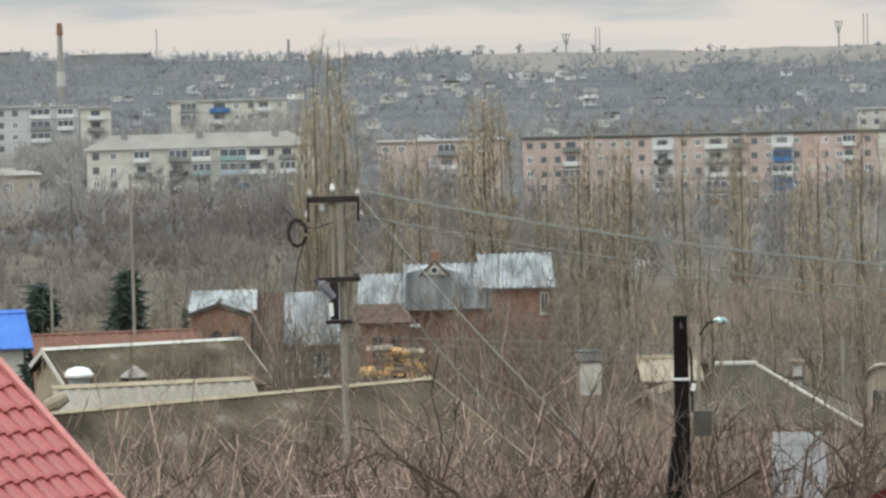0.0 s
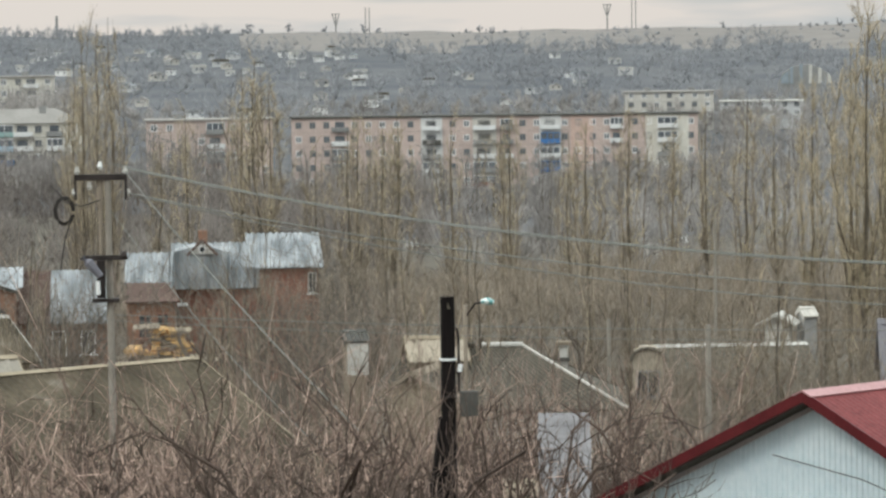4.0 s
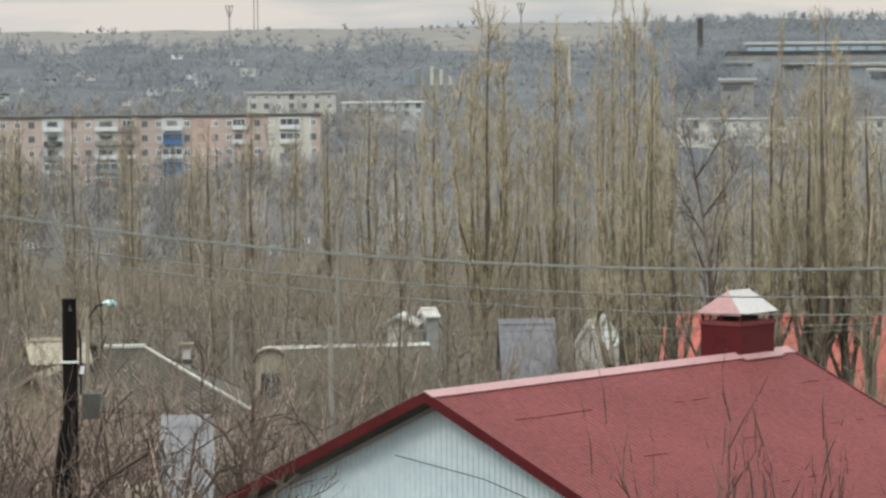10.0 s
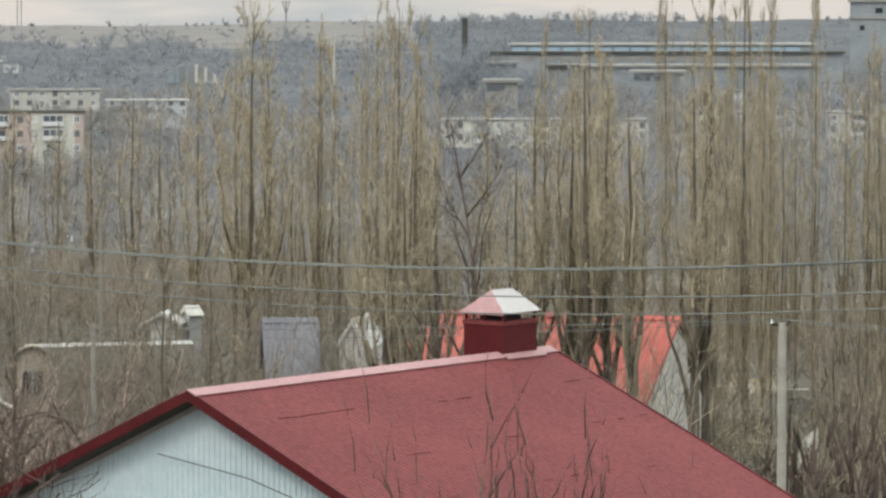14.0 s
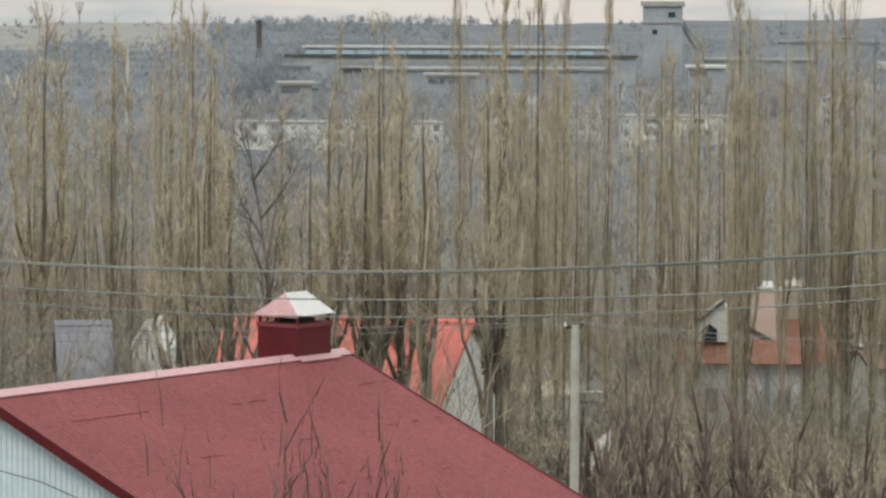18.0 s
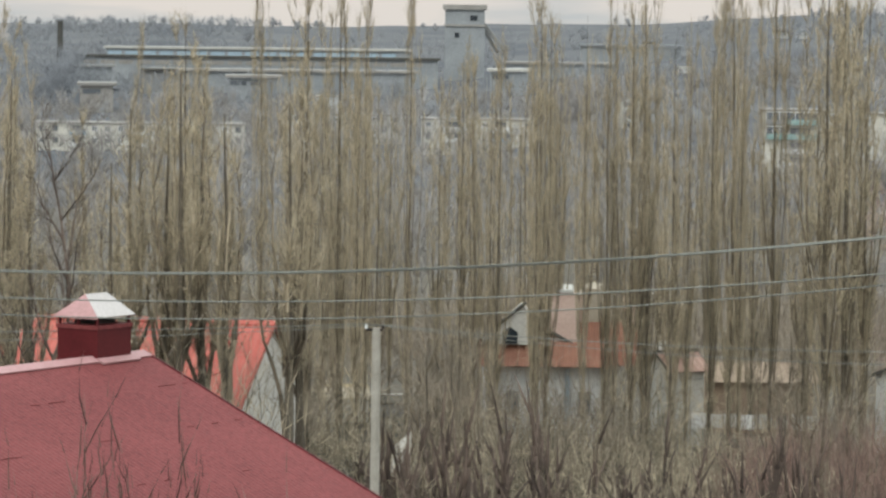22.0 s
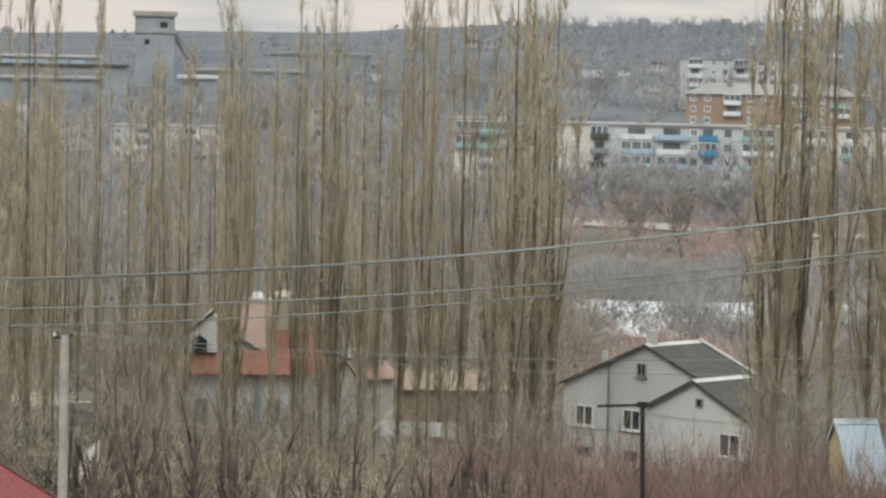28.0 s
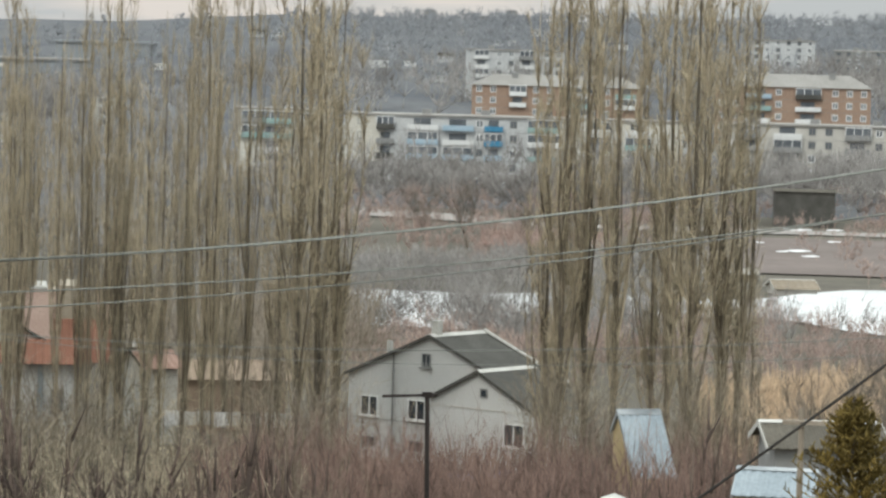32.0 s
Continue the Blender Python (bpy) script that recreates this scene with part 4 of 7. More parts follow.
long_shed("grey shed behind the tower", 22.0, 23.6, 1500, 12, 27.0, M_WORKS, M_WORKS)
long_shed("long pale building on the skyline", -5.85, -4.55, 2350, 25, 38.2, M_FARROOF, M_FARROOF)
long_shed("pale building on the skyline", -7.6, -6.45, 2350, 25, 41.0, M_FARROOF, M_GREYPANEL)
long_shed("pale low works building between the trees", 14.1, 14.62, 1150, 4, 13.4, M_FARROOF, M_PALEROOF, M_FARGLASS)
long_shed("dark works hall below the stack", 15.1, 15.56, 1300, 6, 16.6, M_GREYPANEL, M_SLATE_DARK)
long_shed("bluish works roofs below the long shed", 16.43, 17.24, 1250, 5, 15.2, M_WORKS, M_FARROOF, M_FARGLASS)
flats("tall white works block", 17.83, 18.18, 1000, 0, 13.1, 5, M_WHITEPANEL, M_FARROOF, seed=31)
flats("narrow cream block between the poplars", 22.62, 22.97, 950, 0, 14.0, 5, M_CREAM, M_FARROOF, seed=32, stacks=[(0.5, 3, (W_, W_, W_))])
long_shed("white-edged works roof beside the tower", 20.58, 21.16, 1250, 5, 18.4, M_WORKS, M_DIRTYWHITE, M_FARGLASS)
stack = thing("chimney_stack", spot(13.78, 1300, 0), "slender black factory chimney stack", "chimney")
# Haze is put into the stack's colour: dark grey in place of black.
part("shaft", Shape().rod([(0, 0, 5), (0, 0, 33.8)], [1.35, 1.0], 12), M_SLATE_DARK, stack)
part("rim", Shape().rod([(0, 0, 33.8), (0, 0, 34.3)], 1.2, 12), M_SLATE_DARK, stack)
hall = thing("arched_hangar", spot(9.445, 1200, 0), "pale barrel-roofed hangar with ribs", "hangar")
def vault(x0, x1, lift):
    n = 14
    return [(x0 + (x1 - x0) * i / n, 12.6 + lift + 6.2 * math.sin(math.pi * min(1.0, max(0.0, (9 + x0 + (x1 - x0) * i / n) / 18))) ** 0.5) for i in range(n + 1)]


part("vault", Shape().prism([(-9, 5), (9, 5)] + vault(-9, 9, 0)[::-1], 0, 14), M_GREYPANEL, hall)
for k in range(5):
    x = -4.5 + k * 3.1
    part("rib", Shape().prism([(x - 0.55, 12.6), (x + 0.55, 12.6)] + vault(x - 0.55, x + 0.55, 0.2)[::-1], -0.3, -0.01), M_DIRTYWHITE if k > 1 else M_BLUEGALV, hall)
part("blue_panel", Shape().prism([(-8.0, 12.6), (-5.4, 12.6)] + vault(-8.0, -5.4, -0.6)[::-1], -0.25, -0.01), M_BLUEGALV, hall)
tower = thing("headframe_tower", spot(20.17, 1500, 0), "grey concrete works tower with a leaning strut", "tower")
part("shaft", Shape().box(-8.2, 0, 10, 8.2, 14, 41.6), M_WORKS, tower)
part("cornice", Shape().box(-9.2, -1, 41.6, 9.2, 15, 43.6), M_FARROOF, tower)
part("window", Shape().box(2.2, -0.2, 37, 5.2, -0.01, 39.2), M_GLASS, tower)
part("window", Shape().box(-4.2, -0.2, 30, -2.2, -0.01, 32), M_GLASS, tower)
part("ledge", Shape().box(-8.8, -0.6, 34.6, 8.8, 0, 35.4), M_FARROOF, tower)
part("strut", Shape().rod([(7.5, 3, 36), (17, 3, 24)], [1.2, 1.2], 4), M_GREYPANEL, tower)
part("strut", Shape().rod([(8.2, 9, 33), (14, 9, 24)], [1.0, 1.0], 4), M_GREYPANEL, tower)
far_stack = thing("brick_chimney", spot(-5.97, 1500, 0), "tall tapered boiler-house chimney with a lattice head", "chimney")
part("shaft", Shape().rod([(0, 0, 5), (0, 0, 34), (0, 0, 47)], [1.7, 1.3, 0.9], 12), M_FARROOF, far_stack)
part("band", Shape().rod([(0, 0, 44), (0, 0, 49)], [1.4, 1.1], 10), M_BRICK_BROWN, far_stack)
part("band", Shape().rod([(0, 0, 23), (0, 0, 29)], [1.8, 1.7], 10), M_PLASTER, far_stack)
for turn, d, z0, z1, r, w in ((-4.45, 2400, 30, 55, 0.35, 0), (-2.37, 2400, 26, 46, 0.9, 0), (2.03, 2500, 28, 46, 0.5, 2.6), (2.50, 2500, 28, 50, 0.35, 0), (2.56, 2500, 28, 50, 0.35, 0),
                              (6.33, 2500, 28, 50, 0.5, 2.6), (6.72, 2500, 28, 55, 0.35, 0), (6.78, 2500, 28, 55, 0.35, 0), (10.95, 2500, 28, 50, 0.5, 2.6)):
    mast = thing("skyline_mast", spot(turn, d, 0), "thin steel mast on the skyline", "mast", "skyline masts")
    part("shaft", Shape().rod([(0, 0, z0), (0, 0, z1)], r, 6), M_GREYPANEL, mast)
    if w:
        part("arm", Shape().rod([(-0.3, 0, z1 - 8), (-w, 0, z1)], 0.4, 5), M_GREYPANEL, mast)
        part("arm", Shape().rod([(0.3, 0, z1 - 8), (w, 0, z1)], 0.4, 5), M_GREYPANEL, mast)
        part("crossarm", Shape().rod([(-w, 0, z1 - 0.2), (w, 0, z1 - 0.2)], 0.3, 5), M_GREYPANEL, mast)

for k, (turn, w_, top) in enumerate(((27.55, 13, 51), (27.9, 9, 56), (28.2, 12, 49), (28.75, 16, 52), (29.2, 8, 57), (29.6, 12, 50), (26.9, 10, 49), (31.2, 11, 54))):
    far_house = thing("skyline_building", spot(turn, 2660, 0), "pale distant building on the skyline", "building", "skyline buildings")
    part("wall", Shape().box(-w_ / 2, 0, 30, w_ / 2, 12, top - 1.5), M_FARROOF, far_house)
    part("roof", Shape().prism([(-w_ / 2 - 0.6, top - 1.5), (w_ / 2 + 0.6, top - 1.5), (w_ / 4, top), (-w_ / 4, top)], -0.6, 12.6), M_PALEROOF, far_house)
    for x in range(3):
        part("window", Shape().box(-w_ / 3 + x * w_ / 3 - 0.7, -0.08, top - 6, -w_ / 3 + x * w_ / 3 + 0.7, -0.01, top - 4), M_FARGLASS, far_house)

# ---- gardens and houses on the near side of the valley ----
mossy = gable_house("long_outbuilding", "long low outbuilding with a mossy slate roof", -6.45, 75.0, 22.86, 59.0, 10.2, 5.5, 6.0, 0.46, 14, M_BOARD, M_OLIVE, M_BOARD, pitch=0.2, amp=0.02, cap=M_BOARD, cap_w=0.12, category="outbuilding")
log_end = thing("log_stub", spot(-6.2, 74.6, 22.95), "weathered brown log stub lying on the ridge", "log")
part("log", Shape().rod([(-0.22, 0, 0.10), (0.0, 0, 0.18), (0.22, 0.05, 0.30)], [0.13, 0.17, 0.12], 9), M_BOARD, log_end)
pale_shed = gable_house("pale_shed", "shed with pale whitewashed roof sheets", -6.25, 95.0, 21.66, 82.0, 5.3, 1.2, 1.15, 0.40, 14, M_BEIGE, surface("whitewashed_sheet", (0.215, 0.195, 0.160), (0.30, 0.28, 0.24), 0.5, 0.9, bump=0.2), M_BOARD, pitch=0.3, category="shed")
slate_shed = gable_house("slate_shed", "shed with a grey slate roof and white ridge boards", -6.39, 120.0, 20.74, 74.0, 7.0, 1.9, 2.9, 0.40, 13, M_BOARD, M_OLIVE, M_PLASTER, pitch=0.3, cap=M_DIRTYWHITE, cap_w=0.2, category="shed")
vent = thing("roof_ventilator", spot(-5.83, 117.6, 19.3), "white round-topped roof ventilator", "ventilator")
part("drum", Shape().rod([(0, 0, 0), (0, 0, 0.7)], 0.34, 14), M_GALV, vent)
part("lid", Shape().rod([(0, 0, 0.7), (0, 0, 0.78), (0, 0, 0.95), (0, 0, 1.02)], [0.46, 0.48, 0.36, 0.12], 14), M_PORCELAIN, vent)
vent2 = thing("roof_ventilator", spot(-4.95, 118.2, 19.4), "small grey conical roof ventilator", "ventilator")
part("drum", Shape().rod([(0, 0, 0), (0, 0, 0.5)], 0.25, 10), M_SLATE, vent2)
part("lid", Shape().rod([(0, 0, 0.5), (0, 0, 0.85)], [0.5, 0.06], 10), M_FARROOF, vent2)
gable_house("terracotta_shed", "long low building with a rusty red roof", -6.6, 140.0, 19.75, 86.0, 6.6, 2, 2.4, 0.22, 12, M_BRICK_BROWN, M_RUSTROOF, M_RUSTROOF, pitch=0.35, category="outbuilding")
brown_house = gable_house("brown_brick_house", "brown brick house with a low front gable and bright sheet roofs", -3.595, 150.0, 20.12, 3.0, 2.4, 1.15, 1.22, 0.33, 11, M_BRICK_BROWN, M_GALV, M_SLATE_DARK, pitch=0.4, over=0.12, verge=0.12, cap_w=0.1, board=0.12)
for x in (-0.12, 0.62):
    arc = [(x - 0.22, 17.9), (x + 0.22, 17.9), (x + 0.22, 18.75)] + [(x + 0.22 * math.cos(q * math.pi / 5), 18.75 + 0.22 * math.sin(q * math.pi / 5)) for q in range(1, 5)] + [(x - 0.22, 18.75)]
    rim = part("arched_window", Shape().prism([(x + (px - x) * 1.3, 18.3 + (pz - 18.3) * 1.14) for px, pz in arc], 0.06, 0.118), M_BRICK, brown_house)
    part("pane", Shape().prism(arc, 0.03, 0.058), M_GLASS, rim)
part("main_wall", Shape().box(-1.3, 2.5, 11, 5.1, 8.0, 18.1), M_BRICK_BROWN, brown_house)
part("back_roof", wave_sheet(Shape(), (-1.4, 2.45, 19.66), (1.5, 2.45, 19.66), (1.45, 4.6, 20.36), (-1.35, 4.6, 20.36), 9, 0.04), M_GALV, brown_house)
part("side_roof", wave_sheet(Shape(), (1.28, 2.2, 18.15), (2.6, 2.2, 18.15), (2.6, 4.6, 20.2), (1.28, 4.6, 20.2), 4, 0.05), M_BROWNROOF, brown_house)
part("side_roof", wave_sheet(Shape(), (2.62, 2.15, 18.12), (5.2, 2.15, 18.12), (5.0, 4.6, 20.2), (2.62, 4.6, 20.2), 9, 0.05), M_GALV, brown_house)
part("gable_infill", Shape().box(-1.3, 3.4, 18.1, 5.0, 4.5, 19.0), M_BRICK_BROWN, brown_house)
for x in (2.98, 4.2):
    window(brown_house, pose(x, 2.5, 16.8), 0.62, 1.0)
gable_house("blue_roof_house", "small house with a bright blue metal roof", -9.0, 130.0, 21.35, 86.0, 5.35, 2.0, 2.0, 0.5, 13, M_PLASTER, M_BLUE, M_BLUE, pitch=0.4)

# brick house with a metal-clad dormer
bh = thing("brick_house", spot(0.6, 205.0, 0), "red brick house with bright ribbed metal roofs", "house")
part("main_wall", Shape().box(-4.2, 0, 9, 1.3, 7, 15.85), M_BRICK, bh)
part("wing_wall", Shape().prism([(0.6, 9), (3.9, 9), (3.9, 17.0), (0.6, 17.0)], -0.6, 7), M_BRICK, bh)
def ribbed(s, a, b, c, d, n, amp=0.09):
    return wave_sheet(s, a, b, c, d, n, amp, 0.05)


part("roof_slope", ribbed(Shape(), (-4.5, -0.4, 15.85), (1.4, -0.4, 15.85), (1.4, 3.4, 18.2), (-4.5, 3.4, 18.2), 14), M_GALV, bh)
part("roof_slope", ribbed(Shape(), (1.4, 7.4, 15.85), (-4.5, 7.4, 15.85), (-4.5, 3.4, 18.2), (1.4, 3.4, 18.2), 14), M_GALV, bh)
part("wing_roof", ribbed(Shape(), (-0.2, -1.0, 17.0), (4.2, -1.0, 17.0), (4.0, 3.4, 18.7), (-0.2, 3.4, 18.7), 12), M_GALV, bh)
part("wing_roof", ribbed(Shape(), (4.2, 7.4, 17.0), (-0.2, 7.4, 17.0), (-0.2, 3.4, 18.7), (4.0, 3.4, 18.7), 12), M_GALV, bh)
part("gable_wall", Shape().add([(3.9, -0.5, 17.0), (3.9, 7, 17.0), (3.9, 3.4, 18.6), (3.7, -0.5, 17.0), (3.7, 7, 17.0), (3.7, 3.4, 18.6)], [(0, 1, 2), (5, 4, 3)]), M_BRICK, bh)
window(bh, pose(3.55, -0.6, 15.5), 0.5, 1.2, frame=M_DIRTYWHITE)
dm = Shape()
dm.prism([(-4.25, 15.85), (-1.25, 15.85), (-1.25, 17.95), (-2.3, 18.25), (-3.2, 18.25), (-4.25, 17.95)], -0.75, 2.5)
dormer = part("dormer", dm, M_GALV, bh, "bright ribbed sheet dormer")
for k in range(8):
    x = -4.15 + k * 0.40
    part("sheet_rib", Shape().box(x - 0.04, -0.81, 15.87, x + 0.04, -0.752, 17.9), M_GALV, dormer)
part("dormer_gable", Shape().prism([(-3.3, 17.85), (-2.0, 17.85), (-2.65, 18.55)], -0.93, 2.0), M_DIRTYWHITE, dormer, "pale little gable")
for sgn in (1, -1):
    part("dormer_verge", Shape().rod([(-2.65, -1.02, 18.66), (-2.65 + sgn * 0.85, -1.02, 17.78)], 0.075, 5), M_BROWNROOF, dormer)
part("round_window", Shape().rod([(-2.65, -1.0, 18.12), (-2.65, -0.94, 18.12)], 0.24, 12), M_FRAME, dormer)
part("pane", Shape().rod([(-2.65, -1.03, 18.12), (-2.65, -1.0, 18.12)], 0.15, 12), M_GLASS, dormer)
part("chimney", Shape().box(-2.9, 3.0, 17.8, -2.4, 3.5, 18.95), M_BRICK_BROWN, bh)
part("porch_roof", Shape().slab((-7.0, -2.4, 15.3), (-4.0, -2.4, 15.3), (-4.3, 0.4, 16.2), (-7.0, 0.4, 16.2), 0.1), M_BROWNROOF, bh)
part("porch_wall", Shape().box(-6.8, -2.0, 9, -4.22, 0.0, 15.25), M_BRICK_BROWN, bh)
part("annex_roof", ribbed(Shape(), (-7.1, 0.3, 16.1), (-4.3, 0.3, 16.1), (-4.3, 3, 17.7), (-7.1, 3, 17.7), 7), M_GALV, bh)
part("annex_wall", Shape().box(-7.0, 0.4, 9, -4.3, 5, 16.0), M_BRICK_BROWN, bh)
window(bh, pose(-5.9, -2.0, 13.2), 0.8, 1.4, frame=M_BRICK)
window(bh, pose(-4.9, -2.0, 13.2), 0.7, 1.4, frame=M_BRICK)
part("eave_light", Shape().box(-4.1, -0.9, 14.9, -3.55, -0.3, 15.05), M_FRAME, bh)

# stacked lumber
pile = thing("lumber_stack", spot(-0.86, 188.0, 11.75), "untidy stacks of fresh yellow boards under old sheets", "lumber")
lr = random.Random(4)
for row in range(17):
    z = row * 0.19
    x0, x1 = (-1.7, 1.75) if row < 6 else (-1.55, 1.1) if row < 12 else (-0.5, 1.35)
    if row == 8:
        part("cover_sheet", Shape().slab((-2.2, -1.7, z), (3.3, -1.7, z + 0.10), (3.3, 1.3, z + 0.24), (-2.2, 1.3, z + 0.14), 0.07), M_BOARD, pile, "old grey sheet between the boards")
        continue
    x = x0 + lr.uniform(-0.15, 0.15)
    while x < x1:
        w_ = lr.uniform(0.25, 0.95)
        if lr.random() < 0.9:
            m_ = pose(x + w_ / 2, 0, z, 0, lr.uniform(-2.5, 2.5), lr.uniform(-6, 6))
            part("board", Shape().box(-w_ / 2, -1.2 + lr.uniform(-0.35, 0.35), 0, w_ / 2 - 0.03, 1.4, lr.uniform(0.09, 0.17), m_), M_LUMBER if lr.random() < 0.75 else M_BOARD, pile)
        x += w_
part("cover_sheet", Shape().slab((-1.3, -1.5, 3.30), (0.1, -1.5, 3.36), (0.1, 0.4, 3.46), (-1.3, 0.4, 3.40), 0.03), M_DULLBEIGE, pile)
part("bearer", Shape().box(-1.6, -1.0, -1.6, 1.6, 1.3, -0.004), M_BOARD, pile)

# hip-roofed slate house and the lean-to in front of it
hip = thing("slate_hip_house", spot(4.2, 110.0, 0), "house with an old grey slate hip roof and white ridge tiles", "house")
part("wall", Shape().box(-3.1, 0.4, 12, 4.1, 6.6, 18.6), M_PLASTER, hip)
ez, rz_ = 18.5, 20.18
part("roof_slope", wave_sheet(Shape(), (-3.5, 0, ez), (4.6, 0, ez), (1.44, 3.5, rz_), (-2.1, 3.5, rz_), 34, 0.03), M_SLATE, hip)
part("roof_slope", wave_sheet(Shape(), (4.6, 7, ez), (-3.5, 7, ez), (-2.1, 3.5, rz_), (1.44, 3.5, rz_), 34, 0.03), M_SLATE, hip)
part("roof_hip", Shape().add([(4.6, 0, ez), (4.6, 7, ez), (1.44, 3.5, rz_)], [(0, 1, 2)]), M_SLATE, hip)
part("roof_hip", Shape().add([(-3.5, 7, ez), (-3.5, 0, ez), (-2.1, 3.5, rz_)], [(0, 1, 2)]), M_SLATE, hip)
for k in range(5):
    x = -2.1 + k * 0.72
    part("ridge_tile", Shape().rod([(x, 3.5, rz_ + 0.05), (x + 0.68, 3.5, rz_ + 0.05)], 0.09 if k != 1 else 0.06, 7), M_DIRTYWHITE if k in (0, 3, 4) else M_SLATE, hip)
part("hip_tile", Shape().rod([(1.44, 3.5, rz_ + 0.04), (4.6, 0, ez + 0.04)], 0.055, 6), M_PLASTER, hip)
part("chimney", Shape().box(2.62, 4.2, 18.8, 2.88, 4.5, 20.15), M_DIRTYWHITE, hip)
part("chimney_band", Shape().box(2.56, 4.14, 19.62, 2.94, 4.56, 19.74), M_SLATE_DARK, hip)
part("chimney_cap", Shape().box(2.5, 4.1, 20.15, 3.0, 4.6, 20.24), M_DULLBEIGE, hip)
hut = gable_house("white_outhouse", "small pale outhouse with a dark roof", 2.06, 112.0, 20.85, 84.0, 0.72, 0.8, 0.9, 0.25, 13, M_DULLBEIGE, M_SLATE_DARK, M_SLATE_DARK, category="outhouse", verge=0.1, over=0.1)
part("limewashed_panel", Shape().box(0.91, 0.05, 19.55, 0.95, 0.70, 20.55), M_DIRTYWHITE, hut, "limewashed upper boards")
gable_house("white_outhouse", "low whitewashed outhouse with a pale roof", 3.05, 113.0, 20.55, 84.0, 1.9, 1.2, 1.0, 0.5, 13, M_DULLBEIGE, M_BEIGE, M_BOARD, category="outhouse", verge=0.1)
gable_house("grey_gable_shed", "small grey rendered shed with a white verge", 3.15, 104.0, 20.25, 15.0, 3.0, 0.8, 1.6, 0.62, 13, M_BOARD, M_SLATE, M_DULLBEIGE, category="shed", board=0.07)
lean = thing("lean_to", spot(5.58, 75.0, 0), "lean-to with pale rust-streaked roof sheets", "shed")
part("wall", Shape().box(-1.35, 0.3, 15, 0.55, 3.5, 20.3), M_BOARD, lean)
for k in range(9):
    x = -1.42 + k * 0.092
    part("fence_board", Shape().box(x, -1.05, 15.2, x + 0.08, -1.02, 20.15 - 0.06 * (k % 3)), M_BOARD if k % 4 else M_DULLBEIGE, lean)
for x0, x1, lift, m_ in ((-0.56, 0.56, -0.30, M_LEANSHEET),):
    for k in range(11):
        a, b = -2.6 + k * 0.51, -2.6 + k * 0.51 + 0.545
        za, zb = (22.06 + lift + (q - 3.0) * 0.426 for q in (a, b))
        w = 0.012 * (k % 3 - 1)
        part("roof_sheet", wave_sheet(Shape(), (x0 + w, a, za + 0.014), (x1 + w, a, za + 0.014), (x1 + w, b, zb), (x0 + w, b, zb), 7, 0.012, 0.02), m_, lean)
arch = thing("arched_outhouse", spot(6.92, 130.0, 0), "small brick outhouse with a rounded top and dark window", "outhouse")
out = [(-0.55, 12), (0.55, 12), (0.55, 18.2)] + [(0.55 * math.cos(a * math.pi / 6), 18.2 + 0.4 * math.sin(a * math.pi / 6)) for a in range(1, 6)] + [(-0.55, 18.2)]
part("wall", Shape().prism(out, 0, 2), M_BEIGE, arch)
part("roof_rim", Shape().rod([(0.62 * math.cos(a * math.pi / 8), -0.05, 18.15 + 0.48 * math.sin(a * math.pi / 8)) for a in range(9)], 0.07, 5), M_SLATE, arch)
window(arch, pose(0, 0, 16.85), 0.88, 0.98, frame=M_GREYPANEL)
gable_house("slate_roof_house", "long house with a mossy slate roof and white ridge", 6.84, 142.0, 17.66, 82.0, 6.55, 2.5, 5.2, 0.40, 11, M_DULLBEIGE, M_SLATE, M_SLATE, cap=M_DIRTYWHITE, cap_w=0.26, pitch=0.35)
gable_house("white_shed", "little white shed with a green-grey door", 8.95, 150.0, 18.25, 10.0, 1.6, 0.5, 0.5, 0.5, 11, M_PLASTER, M_DIRTYWHITE, M_DIRTYWHITE, category="shed", board=0.08)
gable_house("white_shed", "narrow white garden shed", 9.33, 151.0, 18.45, 80.0, 0.6, 0.9, 0.9, 0.3, 11, M_GREYPANEL, M_PLASTER, M_PLASTER, category="shed", verge=0.05, over=0.1)
gable_house("lilac_roof_house", "house with a lilac-grey metal roof", 10.56, 130.0, 19.6, 87.0, 2.0, 2.0, 2.3, 0.86, 12, M_PLASTER, M_LILAC, M_LILAC, pitch=0.3)
gable_house("pale_gable_shed", "pale rendered shed with a rounded gable", 11.98, 130.0, 19.55, 12.0, 3.0, 0.5, 0.62, 1.55, 12, M_PLASTER, M_GREYWALL, M_PLASTER, category="shed", over=0.05, verge=0.1)
orange_house = gable_house("orange_roof_house", "house with an orange metal roof and pale gable", 17.20, 120.0, 20.45, -74.0, 8.3, 4.6, 3.2, 0.62, 12, M_PLASTER, M_ORANGE, M_ORANGE, pitch=0.35, over=0.1, verge=0.12)
part("hip_slope", Shape().add([(0, 8.3, 20.45), (-4.7, 8.3, 17.536), (-4.7, 10.7, 17.536)], [(0, 1, 2)]), M_ORANGE, orange_house)
part("hip_end", Shape().add([(0, 8.3, 20.45), (-4.7, 10.7, 17.536), (3.3, 10.7, 18.404)], [(0, 1, 2)]), M_ORANGE, orange_house)
part("gable_joint", Shape().box(-3.0, 0.235, 18.02, 3.0, 0.249, 18.05), M_GREYPANEL, orange_house)

